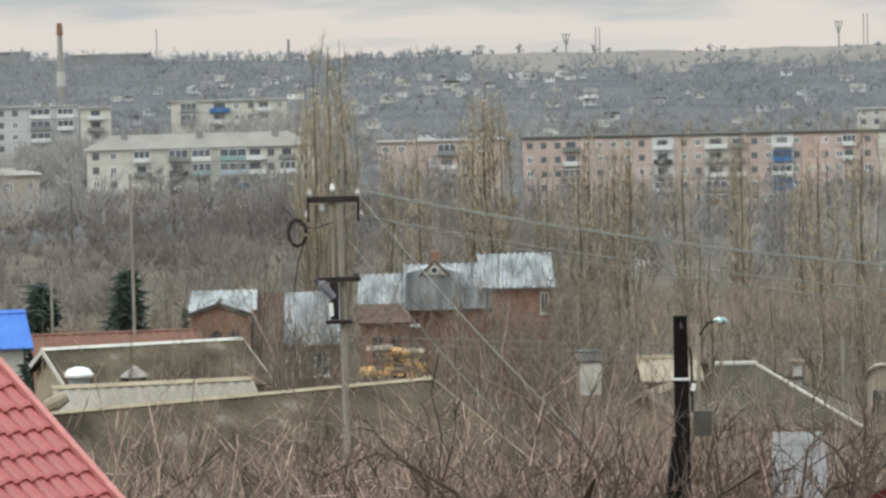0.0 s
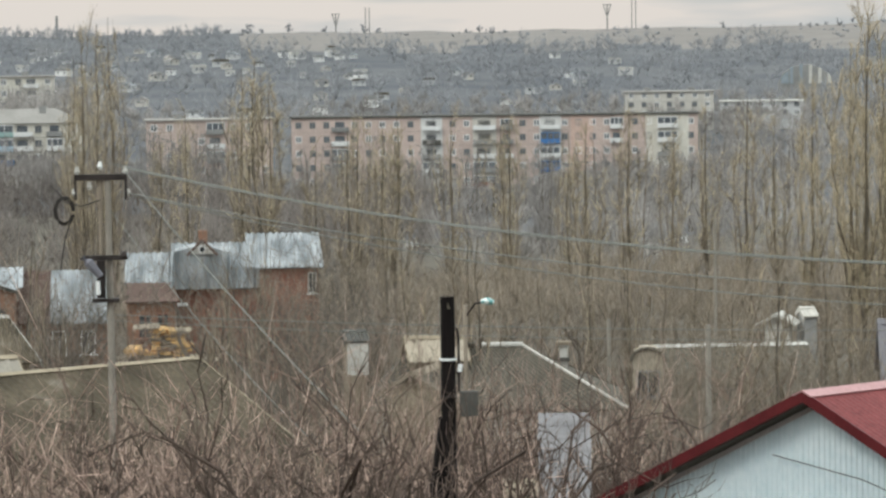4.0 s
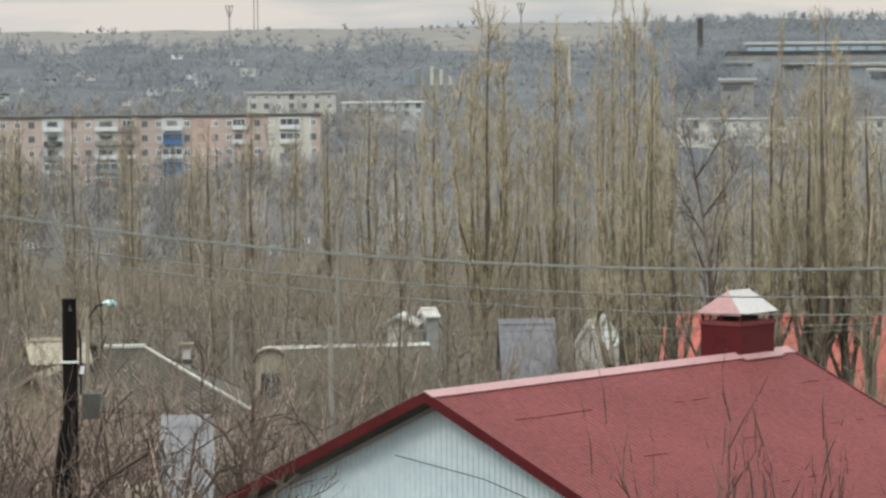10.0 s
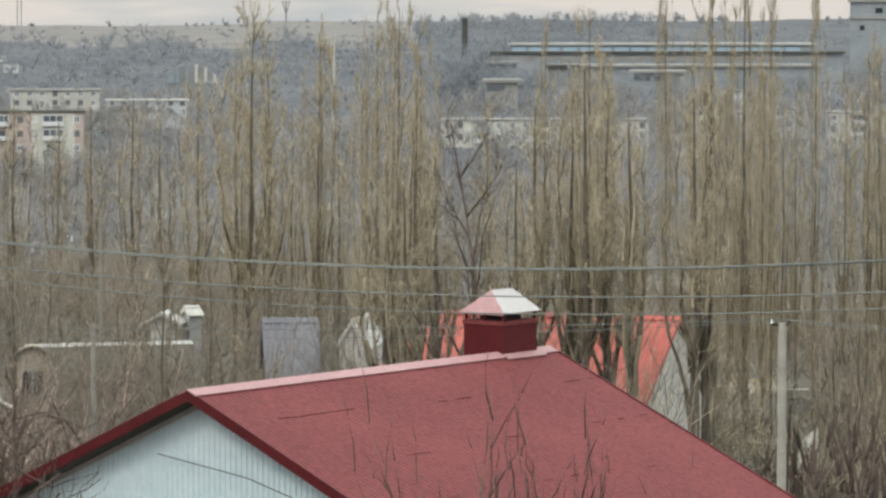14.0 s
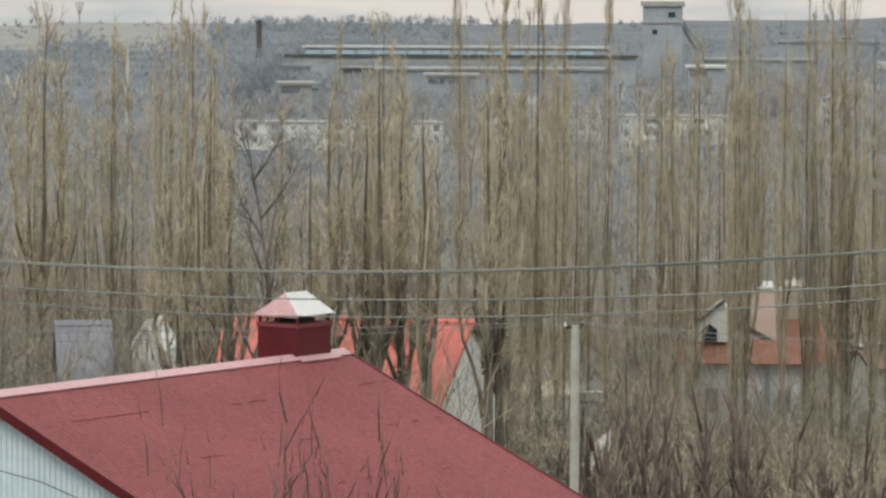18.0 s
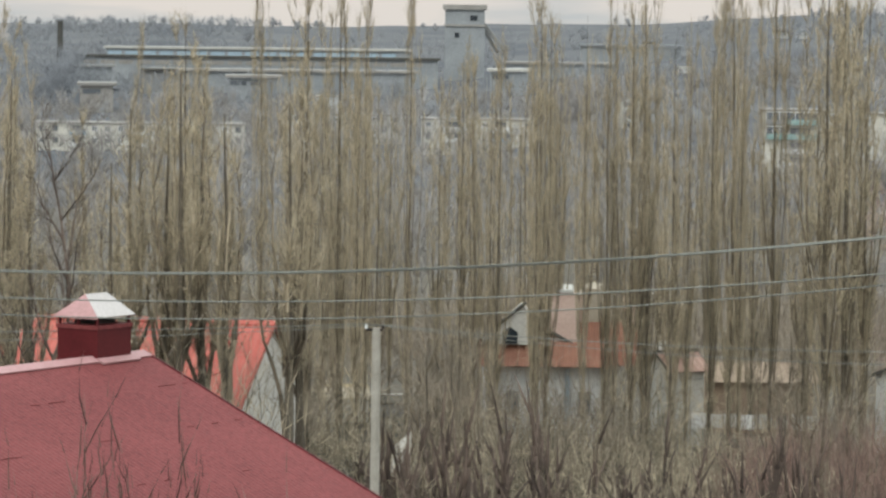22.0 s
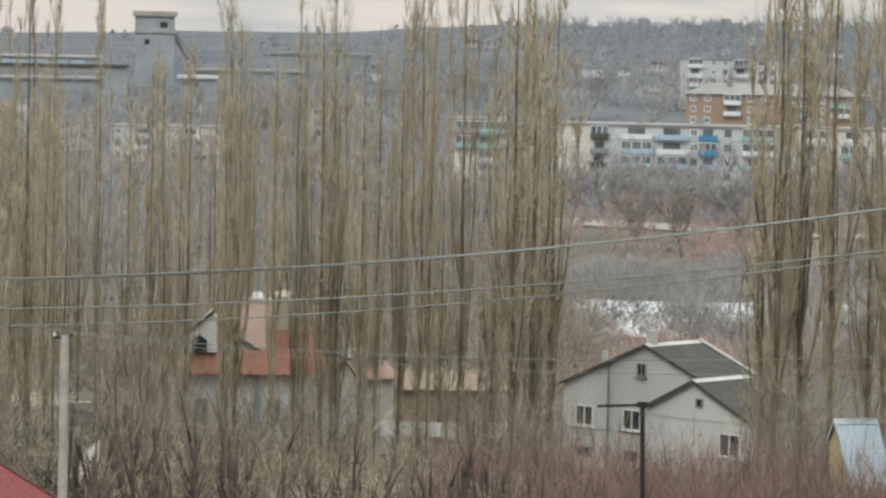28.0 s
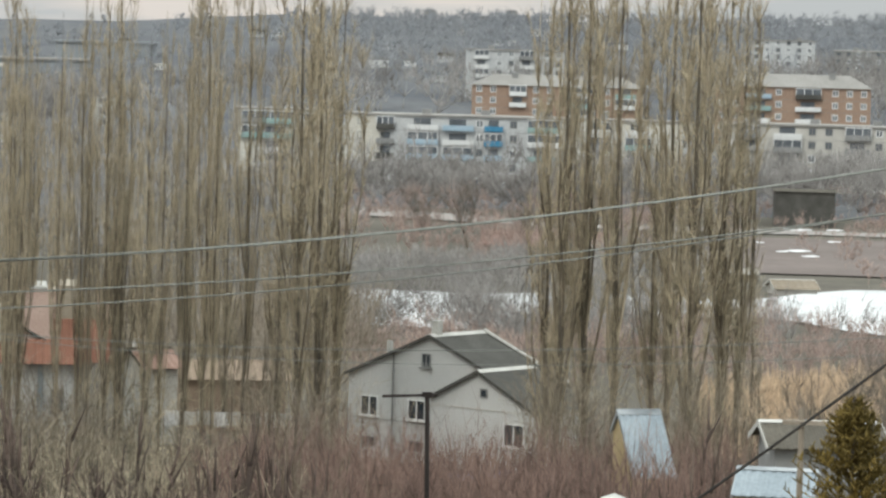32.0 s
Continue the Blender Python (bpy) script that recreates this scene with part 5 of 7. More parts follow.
# pink-roofed villa among the poplars
villa = thing("villa", spot(21.6, 190.0, 0), "villa with terracotta skirt roof and salmon upper roof", "house")
part("wall", Shape().box(-3.6, 0, 7, 2.9, 7, 12.7), M_GREYWALL, villa)
part("skirt_roof", wave_sheet(Shape(), (-3.95, -0.7, 12.75), (3.1, -0.7, 12.75), (3.0, 0.4, 13.95), (-3.8, 0.4, 13.95), 16, 0.05), M_TERRA, villa)
part("pink_bay", Shape().prism([(-0.05, 12.7), (1.5, 12.7), (1.5, 16.0), (1.15, 16.6), (0.25, 16.6), (-0.05, 16.2)], 0.6, 5.0), M_PALEPINK, villa, "tall pale pink rendered bay")
part("bay_cornice", Shape().prism([(0.2, 16.6), (1.2, 16.6), (1.12, 16.72), (0.3, 16.72)], 0.5, 5.1), M_DIRTYWHITE, villa)
part("valley_slope", Shape().slab((-0.75, 0.35, 14.95), (1.45, 0.35, 13.75), (1.45, 1.6, 14.0), (-0.75, 1.6, 15.2), 0.10), M_SLATE_DARK, villa, "dark sloping abutment of the side roof")
part("upper_storey", Shape().prism([(1.52, 12.9), (3.2, 12.9), (3.2, 16.3), (2.8, 16.75), (1.9, 16.75), (1.52, 16.3)], 1.3, 6.5), M_BEIGE, villa, "weathered beige upper storey")
part("corner_strip", Shape().prism([(1.54, 12.9), (1.95, 12.9), (1.95, 16.7), (1.7, 16.7), (1.54, 16.4)], 1.2, 1.29), M_PALEPINK, villa, "pale pink corner strip")
part("lower_slope", wave_sheet(Shape(), (1.53, 0.1, 12.8), (5.15, 0.1, 12.8), (4.6, 1.18, 15.0), (1.53, 1.18, 15.0), 9, 0.05), M_TERRA, villa)
part("side_gable", Shape().prism([(3.9, 12.7), (4.95, 12.7), (4.95, 15.2), (4.7, 15.9), (3.9, 16.05)], 2.0, 6.0), M_PALEPINK, villa)
dorm = part("dormer", Shape().prism([(-3.75, 13.85), (-1.15, 13.85), (-1.18, 15.55), (-1.5, 15.95)], -0.1, 3), M_PLASTER, villa, "pale half-gabled dormer with an arched window")
part("arched_window", Shape().prism([(-2.55, 13.9), (-1.75, 13.9), (-1.75, 14.5), (-2.15, 14.8), (-2.55, 14.5)], -0.15, -0.104), M_GLASS, dorm)
part("verge", Shape().rod([(-3.95, -0.2, 13.95), (-1.35, -0.2, 16.1)], 0.10, 5), M_SLATE_DARK, dorm)
for x in (-2.0, 1.8):
    window(villa, pose(x, 0, 10.2), 0.7, 1.2, pane=M_FARGLASS, frame=M_GREYPANEL)
for x in (-2.9, -1.0, 0.9, 2.8):
    part("pier", Shape().box(x - 0.14, -0.2, 7, x + 0.14, -0.003, 12.6), M_BLUEGALV, villa)
small_pink = gable_house("salmon_roof_cottage", "cottage with a faded salmon roof and white chimney", 23.26, 200.0, 12.75, 62.0, 2.6, 1.6, 1.5, 0.55, 7.5, M_PLASTER, M_PINKROOF, M_SLATE, pitch=0.4)
part("chimney", Shape().box(-0.3, 0.4, 12.2, 0.05, 0.7, 13.3), M_FRAME, small_pink)
gable_house("beige_house", "long beige house behind the poplars", 24.0, 214.0, 10.9, 84.0, 6.6, 3, 2.6, 0.3, 7, M_TAN, M_TAN, M_TAN, pitch=0.5)
pen = thing("white_fence", spot(24.4, 197.0, 7.6), "low white board fence", "fence")
for k in range(11):
    x = -4.6 + k * 0.9
    part("panel", Shape().box(x, 0, 1.2 + 0.05 * (k % 3), x + 0.82, 0.05, 2.0 + 0.04 * (k % 2)), (M_FRAME, M_PLASTER, M_DIRTYWHITE)[k % 3], pen)
    part("post", Shape().box(x - 0.06, 0.05, 0, x, 0.13, 2.15), M_POLEWOOD, pen)

# the white house on the flat
white_main = gable_house("white_house", "pale rendered house with grey slate roof and white ridge", 28.03, 200.0, 13.88, 38.0, 4.9, 5.9, 5.9, 0.42, 6, M_GREYWALL, M_SLATE_DARK, M_SLATE_DARK, over=0.3, verge=0.25, pitch=0.3, cap=M_DIRTYWHITE, cap_w=0.36, board=0.14)
for x in (-4.35, -0.95):
    window(white_main, pose(x, 0.25, 9.02), 1.25, 1.15)
    window(white_main, pose(x, 0.25, 7.25), 1.0, 0.6, frame=M_GREYPANEL, sill=False)
window(white_main, pose(-0.35, 0.25, 12.05), 0.62, 0.75, frame=M_GREYPANEL)
part("downpipe", Shape().rod([(-2.65, 0.18, 6), (-2.65, 0.18, 12.6)], 0.05, 6), M_GREYPANEL, white_main)
part("chimney", Shape().box(-0.25, 0.5, 13.4, 0.2, 0.95, 14.65), M_DIRTYWHITE, white_main)
part("chimney", Shape().box(-4.2, 1.5, 11.6, -3.95, 1.75, 13.2), M_DIRTYWHITE, white_main)
part("wall_joint", Shape().box(-5.9, 0.235, 8.85, 5.9, 0.249, 8.89), M_GREYPANEL, white_main)
part("far_verge", Shape().rod([(0.1, 4.92, 13.96), (6.1, 4.92, 11.44)], 0.10, 5), M_DIRTYWHITE, white_main, "whitewashed far verge of the slate roof")
white_annex = gable_house("white_annex", "lower pale annex of the house with slate roof", 28.80, 195.0, 12.42, 38.0, 5.0, 3.3, 4.0, 0.50, 6, M_GREYWALL, M_SLATE_DARK, M_SLATE_DARK, over=0.2, verge=0.25, pitch=0.3, cap=M_DIRTYWHITE, cap_w=0.32, category="house")
window(white_annex, pose(0.35, 0.25, 10.95), 0.5, 0.5, frame=M_GREYPANEL, mullions=0, sill=False)
window(white_annex, pose(2.45, 0.25, 8.45), 1.4, 1.25)
part("string_course", Shape().box(-3.3, 0.21, 10.27, 4.0, 0.249, 10.33), M_PLASTER, white_annex)
part("ledge", Shape().box(3.1, -0.5, 8.3, 3.99, 0.24, 8.42), M_FRAME, white_annex)

# sheds and yards on the far side of the gardens
gable_house("blue_sheet_shed", "ochre shed with a pale blue sheet roof", 31.06, 150.0, 15.0, 72.0, 1.85, 0.8, 2.35, 1.05, 9, M_YELLOW, M_BLUEGALV, M_GALV, category="shed", over=0.1, verge=0.1, pitch=0.35)
gable_house("blue_sheet_shed", "low shed with pale blue roof sheets", 33.0, 112.0, 17.15, 96.0, 2.5, 0.8, 1.6, 0.4, 12, M_YELLOW, M_BLUEGALV, M_GALV, category="shed", over=0.1, verge=0.1)
gable_house("grey_shed", "grey shed with a whitewashed eave", 33.3, 122.0, 17.6, 80.0, 4.2, 1.5, 1.7, 0.35, 12, M_GREYPANEL, M_SLATE, M_DIRTYWHITE, category="shed")
gable_house("white_roof_shed", "small shed with a white roof", 30.95, 60.0, 22.40, 5.0, 1.2, 0.24, 0.24, 0.35, 17, M_BOARD, M_DIRTYWHITE, M_DIRTYWHITE, category="shed", verge=0.1, over=0.15)
gable_house("beige_barn", "beige rendered barn by the river", 33.4, 392.0, 5.6, 80.0, 5.0, 3, 3, 0.25, 2, M_PLASTER, M_DULLBEIGE, M_PLASTER, category="barn", pitch=0.8)
gable_house("beige_barn", "low beige barn wall by the river", 31.9, 415.0, 5.2, 84.0, 9.5, 2, 2, 0.2, 2, M_DULLBEIGE, M_PLASTER, M_PLASTER, category="barn", pitch=0.8)
tarp = thing("plastic_sheet", spot(28.9, 150.0, float(land(28.9, 150)) + 1.9), "crumpled lilac plastic sheet lying on the shrubs", "sheet")
ts, tf_ = [], []
for i in range(15):
    for j in range(4):
        ts.append((-1.3 + i * 0.18, j * 0.16, 0.06 * math.sin(i * 1.7) * math.cos(j * 1.3) + 0.012 * i + 0.05 * math.sin(i * 0.9 + j) + 0.05 * j))
        if i and j:
            k = i * 4 + j
            tf_.append((k - 5, k - 1, k, k - 4))
part("sheet", Shape().add(ts, tf_), M_PURPLE, tarp)

# street lamps and thin poles among the gardens
def thin_pole(turn, d, top, r, material, label, lamp=False):
    p = thing("street_lamp" if lamp else "slim_pole", spot(turn, d, 0), label, "street lamp" if lamp else "pole")
    part("pole", Shape().rod([(0, 0, float(land(turn, d)) - 0.5), (0, 0, top)], [r * 1.3, r], 8), material, p)
    if lamp:
        part("arm", Shape().rod([(0, 0, top - 0.3), (0.25, -0.1, top + 0.05), (0.45, -0.2, top + 0.1)], 0.03, 5), M_STEEL, p)
        # the glass's sparkle is painted: near-white flecks over dark teal
        part("lamp_head", Shape().rod([(0.40, -0.2, top + 0.1), (0.55, -0.2, top + 0.12), (0.72, -0.2, top + 0.08)], [0.05, 0.095, 0.065], 8), surface("painted_glint_glass", (0.12, 0.30, 0.29), (0.62, 0.72, 0.68), 9, 0.2, bump=0, spread=0.1), p, "greenish lamp glass with pale glints in its colour")


thin_pole(4.02, 90, 23.25, 0.05, M_POLEWOOD, "street lamp with a pale green head", True)
thin_pole(-4.93, 140, 25.9, 0.055, M_CONCRETE, "tall slim concrete pole beside the spruce")
thin_pole(-6.22, 150, 21.6, 0.055, M_CONCRETE, "leaning pale pole beside the dark spruce")
thin_pole(7.88, 100, 21.9, 0.07, M_CONCRETE, "slim pale pole among the gardens")
thin_pole(6.3, 120, 20.5, 0.06, M_CONCRETE, "slim pale pole among the gardens")
thin_pole(33.98, 95, 20.7, 0.075, M_POLEWOOD, "weathered timber pole by the fence")
rail = thing("pole_crossarm", spot(33.98, 94.85, 20.3), "weathered timber crossarm on the pole by the fence", "crossarm")
part("beam", Shape().box(-0.5, -0.05, 0, 1.1, 0.05, 0.11), M_POLEWOOD, rail)
part("bolt", Shape().rod([(0, -0.09, 0.055), (0, 0.1, 0.055)], 0.025, 6), M_STEEL, rail)
thin_pole(8.0, 175, 21.0, 0.07, M_CONCRETE, "slim pale pole among the trees")
boiler = thing("boiler_stack", spot(11.69, 1000, 0), "slender whitewashed boiler stack behind the poplars", "chimney")
part("shaft", Shape().rod([(0, 0, float(land(11.69, 1000)) - 0.5), (0, 0, 27.5)], [0.75, 0.60], 10), M_DIRTYWHITE, boiler)
part("head", Shape().box(-4.0, -0.4, 27.5, 0.8, 0.4, 28.6), M_DIRTYWHITE, boiler, "pale crosspiece at the top of the stack")

# ---- flat land: river ice, road, dark field ----
def sector(name, label, turn0, turn1, near, far, material, lift, category, n=30):
    """A strip of land between two curves of distance over the turn."""
    vs, fs = [], []
    for i in range(n + 1):
        t = turn0 + (turn1 - turn0) * i / n
        a, b = near(t), far(t)
        for k in range(7):
            d = a + (b - a) * k / 6
            p = polar(t, d, float(land(t, d)) + lift + 0.10)
            vs.append(p)
            if i and k:
                q = i * 7 + k
                fs.append((q - 1, q, q - 7, q - 8))
    return tagged(part(name, Shape().add(vs, fs), material), label, category, kind="structure")


sector("water", "frozen pale river between scrubby banks", 25.5, 40, lambda t: float(np.interp(t, (26, 28.5, 31.3, 33.2, 34.65, 36), (321, 322, 347, 350, 334, 330))) + 2 * math.sin(t * 1.9), lambda t: float(np.interp(t, (26, 33.2, 34.65, 37), (374, 377, 398, 410))) + 2 * math.sin(t * 1.7), M_ICE, 0.15, "river")
sector("road", "pale road across the flat land", 26, 40, lambda t: 553 + (30.5 - t) * (6 if t < 30.5 else 0), lambda t: 566 + (30.5 - t) * (9 if t < 30.5 else 0), M_ROAD, 0.2, "road")
sector("field", "dark ploughed field by the river", 32.2, 40, lambda t: 432, lambda t: 540, M_STUBBLE, 0.1, "field")
sector("bank", "rusty brown bank beside the road", 28.8, 31.0, lambda t: 485, lambda t: 540, M_REDSOIL, 0.12, "bank")

gable_house("dark_garage", "low dark blue-grey garage beside the road", 33.4, 585.0, 8.4, 88.0, 10.3, 3.0, 3.0, 0.12, 1, M_SLATE_DARK, M_SLATE, M_SLATE_DARK, category="garage", pitch=1.0)
M_SNOW = surface("old_snow", (0.60, 0.60, 0.59), (0.74, 0.74, 0.73), 0.3, 0.8, bump=0.3)
snow_rng = random.Random(9)
for turn, d, w_ in ((33.85, 496, 3.4), (34.05, 480, 2.4), (33.6, 492, 1.6), (34.4, 530, 2.6), (33.2, 520, 1.8), (29.9, 500, 1.6), (33.8, 570, 4.5), (34.4, 571, 3.0)):
    ring = [(w_ * (0.35 + 0.3 * snow_rng.random()) * math.cos(q * math.pi / 7), 1.6 * w_ * (0.35 + 0.3 * snow_rng.random()) * math.sin(q * math.pi / 7)) for q in range(14)]
    patch = thing("snow_patch", spot(turn, d, float(land(turn, d)) + 0.25), "thin patch of old snow on the dark field", "snow", "snow patches")
    part("crust", Shape().add([(x, y, 0.0) for x, y in ring] + [(x * 0.7, y * 0.7, 0.06) for x, y in ring], [tuple(range(14, 28))] + [(q, (q + 1) % 14, (q + 1) % 14 + 14, q + 14) for q in range(14)]), M_SNOW, patch)

# ---- small houses on the far hillside ----
def cottage_kind(seed, wall, roof):
    h = thing("hillside_house", pose(0, 0, -300), "small distant house on the hillside", "house", "hillside houses")
    part("wall", Shape().box(-5, 0, -2, 5, 8, 3.2), wall, h)
    part("roof", Shape().prism([(-5.6, 3.2), (5.6, 3.2), (4.6, 5.6), (-4.6, 5.6)], -0.5, 8.5) if seed % 2 else Shape().add(
        [(-5.6, -0.6, 3.2), (5.6, -0.6, 3.2), (5.6, 8.6, 3.2), (-5.6, 8.6, 3.2), (0, -0.6, 6.0), (0, 8.6, 6.0)], [(0, 1, 4), (1, 2, 5, 4), (2, 3, 5), (3, 0, 4, 5)]), roof, h)
    for x in (-2.5, 2.5):
        part("window", Shape().box(x - 0.7, -0.1, 0.8, x + 0.7, -0.003, 2.3), M_GLASS, h)
    return h


kinds = [cottage_kind(1, M_FRAME, M_GREYPANEL), cottage_kind(2, M_PLASTER, M_FARROOF), cottage_kind(3, M_GREYWALL, M_DIRTYWHITE), cottage_kind(4, M_WHITEPANEL, M_GALV), cottage_kind(5, M_WHITEPANEL, M_SLATE)]
hr = random.Random(12)
for k in range(166):
    turn = hr.uniform(-7.5, 7.0) if k < 66 else hr.uniform(22, 36) if k < 95 else hr.uniform(-4.5, 2.5) if k < 150 else hr.uniform(0.5, 12.5)
    d = hr.uniform(1080, 1750) if k < 95 else hr.uniform(1350, 1950) if k < 150 else hr.uniform(330, 560)
    c = copy_thing(kinds[k % 5], Matrix.Identity(4))
    size = hr.uniform(0.28, 0.50) if k < 150 else hr.uniform(0.13, 0.21)
    if k >= 150:
        c.name = "valley_hut"
        tagged(c, "tiny pale hut among the trees of the valley", "hut", "valley huts")
    c.matrix_basis = spot(turn, d, float(land(turn, d)) + 1.6, hr.uniform(-35, 35)) @ Matrix.Diagonal((size * hr.uniform(0.8, 1.5), size, size, 1))
for k in kinds:
    for o in list(k.children_recursive) + [k]:
        bpy.data.objects.remove(o)

gable_house("cream_shed", "small cream shed behind the poplar trunks", 17.95, 200.0, 10.6, 84.0, 2.6, 1.2, 1.4, 0.4, 7, M_PLASTER, M_BEIGE, M_YELLOW, category="shed", over=0.1, verge=0.1)
gable_house("white_eaved_shed", "low grey shed with white eaves behind the poplars", 18.62, 204.0, 9.7, 86.0, 3.0, 1.0, 1.2, 0.3, 7, M_GREYPANEL, M_SLATE, M_PLASTER, category="shed", over=0.1, verge=0.1, cap_w=0.1)

# scraps lying under the poplars
for turn, d, w_, h_, m_, label in ((19.24, 150, 0.85, 2.0, M_PLASTER, "broken pale slab leaning in the undergrowth"), (20.9, 125, 0.9, 0.25, M_DIRTYWHITE, "pale scrap of sheet on the ground"), (24.2, 135, 1.2, 0.35, M_DIRTYWHITE, "pale scrap of sheet on the ground"),
                                   (19.0, 122, 0.5, 0.3, M_DIRTYWHITE, "pale scrap of sheet on the ground"), (25.4, 128, 0.9, 0.4, M_PLASTER, "broken pale slab leaning in the undergrowth"), (22.6, 120, 0.6, 0.3, M_DIRTYWHITE, "pale scrap of sheet on the ground")):
    z = float(land(turn, d))
    scrap = thing("scrap_sheet", spot(turn, d, z, 20 * math.sin(turn * 9)), label, "debris", "scraps under the poplars")
    part("sheet", Shape().add([(-w_ / 2, 0, 0.4), (w_ / 2, 0.1, 0.5), (w_ / 2 * 0.8, 0.5, 0.5 + h_), (-w_ / 2, 0.45, 0.4 + h_ * 0.7), (-w_ / 2, 0.1, 0.4), (w_ / 2, 0.2, 0.5), (w_ / 2 * 0.8, 0.6, 0.5 + h_), (-w_ / 2, 0.55, 0.4 + h_ * 0.7)],
                              [(0, 1, 2, 3), (7, 6, 5, 4), (0, 4, 5, 1), (1, 5, 6, 2), (2, 6, 7, 3), (3, 7, 4, 0)]), m_, scrap)
    part("foot", Shape().box(-w_ / 4, 0.1, -0.1, w_ / 4, 0.5, 0.5), M_SLATE, scrap)

# ---- bare trees ----
def unit(v):
    return v / max(1e-6, float(np.linalg.norm(v)))


def poplar_segs(seed, H=26.0, leaders=10, limbs=24, twigs=7, spread=1.0, stout=1.0, bare=0.1, fine=0.011):
    """Trunk, twig and limb sticks of a columnar poplar: leaders that hug the trunk inside a spindle outline, steep short limbs, many fine twigs in uneven clumps."""
    rng = np.random.default_rng(seed)
    limb, crown = [], []
    bend = rng.normal(0, 0.2, (9, 2)).cumsum(axis=0) * 0.3
    axis = [np.array([bend[i, 0], bend[i, 1], H * i / 8]) for i in range(9)]
    rad = [0.16 * stout * (1 - i / 8.2) + 0.010 for i in range(9)]
    rad[0] = 0.26 * stout
    belly = 0.10 + 0.20 * rng.random()

    def reach(v):
        u = min(1.0, max(0.0, (v - bare) / (1 - bare)))
        return 1.4 * spread * (0.50 + 0.50 * min(1.0, u / belly) ** 0.8) * (1.0 - 0.60 * max(0.0, (u - 0.55) / 0.45) ** 2.0)

    def centre(v):
        k = min(7, int(v * 8))
        return axis[k] + (axis[k + 1] - axis[k]) * (v * 8 - k)
    lines = [([centre(min(0.999, q / 9)) for q in range(10)], 0.0, 1.0)]
    for i in range(leaders):
        v0 = bare * 0.5 + 0.28 * rng.random()
        v1 = min(0.995, 0.66 + 0.38 * rng.random())
        phi = 2 * np.pi * (i + rng.random()) / leaders
        rho = 0.20 + 0.70 * rng.random()
        path, n = [], 8
        for q in range(n + 1):
            v = v0 + (v1 - v0) * q / n
            r_ = rho * reach(v) * (1 - (1 - q / n) ** 3)
            path.append(centre(v) + np.array([r_ * np.cos(phi) + rng.normal(0, 0.07), r_ * np.sin(phi) + rng.normal(0, 0.07), 0]))
        for q in range(n):
            limb.append([*path[q], *path[q + 1], 0.068 * stout * (1 - q / n) ** 1.3 + 0.013, 0.068 * stout * (1 - (q + 1) / n) ** 1.3 + 0.009])
        lines.append((path, v0, v1))
    for path, v0, v1 in lines:
        n = len(path) - 1
        full = rng.random(8) * 0.8 + 0.35
        for _ in range(int(limbs * (2.4 if v0 == 0.0 else 1.0))):
            u = rng.random() ** (1.5 if v0 == 0.0 else 1.0)
            v = v0 + (v1 - v0) * u
            if v < bare or rng.random() > full[int(u * 7.99)]:
                continue
            k = min(n - 1, int(u * n))
            p = path[k] + (path[k + 1] - path[k]) * (u * n - k)
            phi = rng.random() * 2 * np.pi
            out = np.array([np.cos(phi), np.sin(phi), 0])
            d = unit(out * (0.14 + 0.46 * rng.random()) + np.array([0, 0, 1.0]))
            ln = (0.9 + 1.7 * rng.random()) * (1.15 - 0.5 * v) * min(1.0, H / 13)
            for q in range(2):
                e = p + d * ln / 2
                off = e[:2] - centre(min(0.999, e[2] / H))[:2]
                r_ = float(np.hypot(*off))
                if r_ > reach(e[2] / H) * 1.1:
                    e[:2] -= off * (1 - reach(e[2] / H) * 1.1 / r_)
                limb.append([*p, *e, 0.026 - 0.009 * q, 0.017 - 0.008 * q])
                for _ in range(int(rng.integers(twigs - 2, twigs + 3))):
                    c = p + (e - p) * rng.random()
                    td = unit(d * 0.8 + rng.normal(0, 0.40, 3) + np.array([0, 0, 0.25]))
                    crown.append([*c, *(c + td * (0.3 + 0.8 * rng.random())), fine, 0.004])
                p, d = e, unit(d + np.array([0, 0, 0.5]) + rng.normal(0, 0.15, 3))
    return (axis, rad), crown, limb


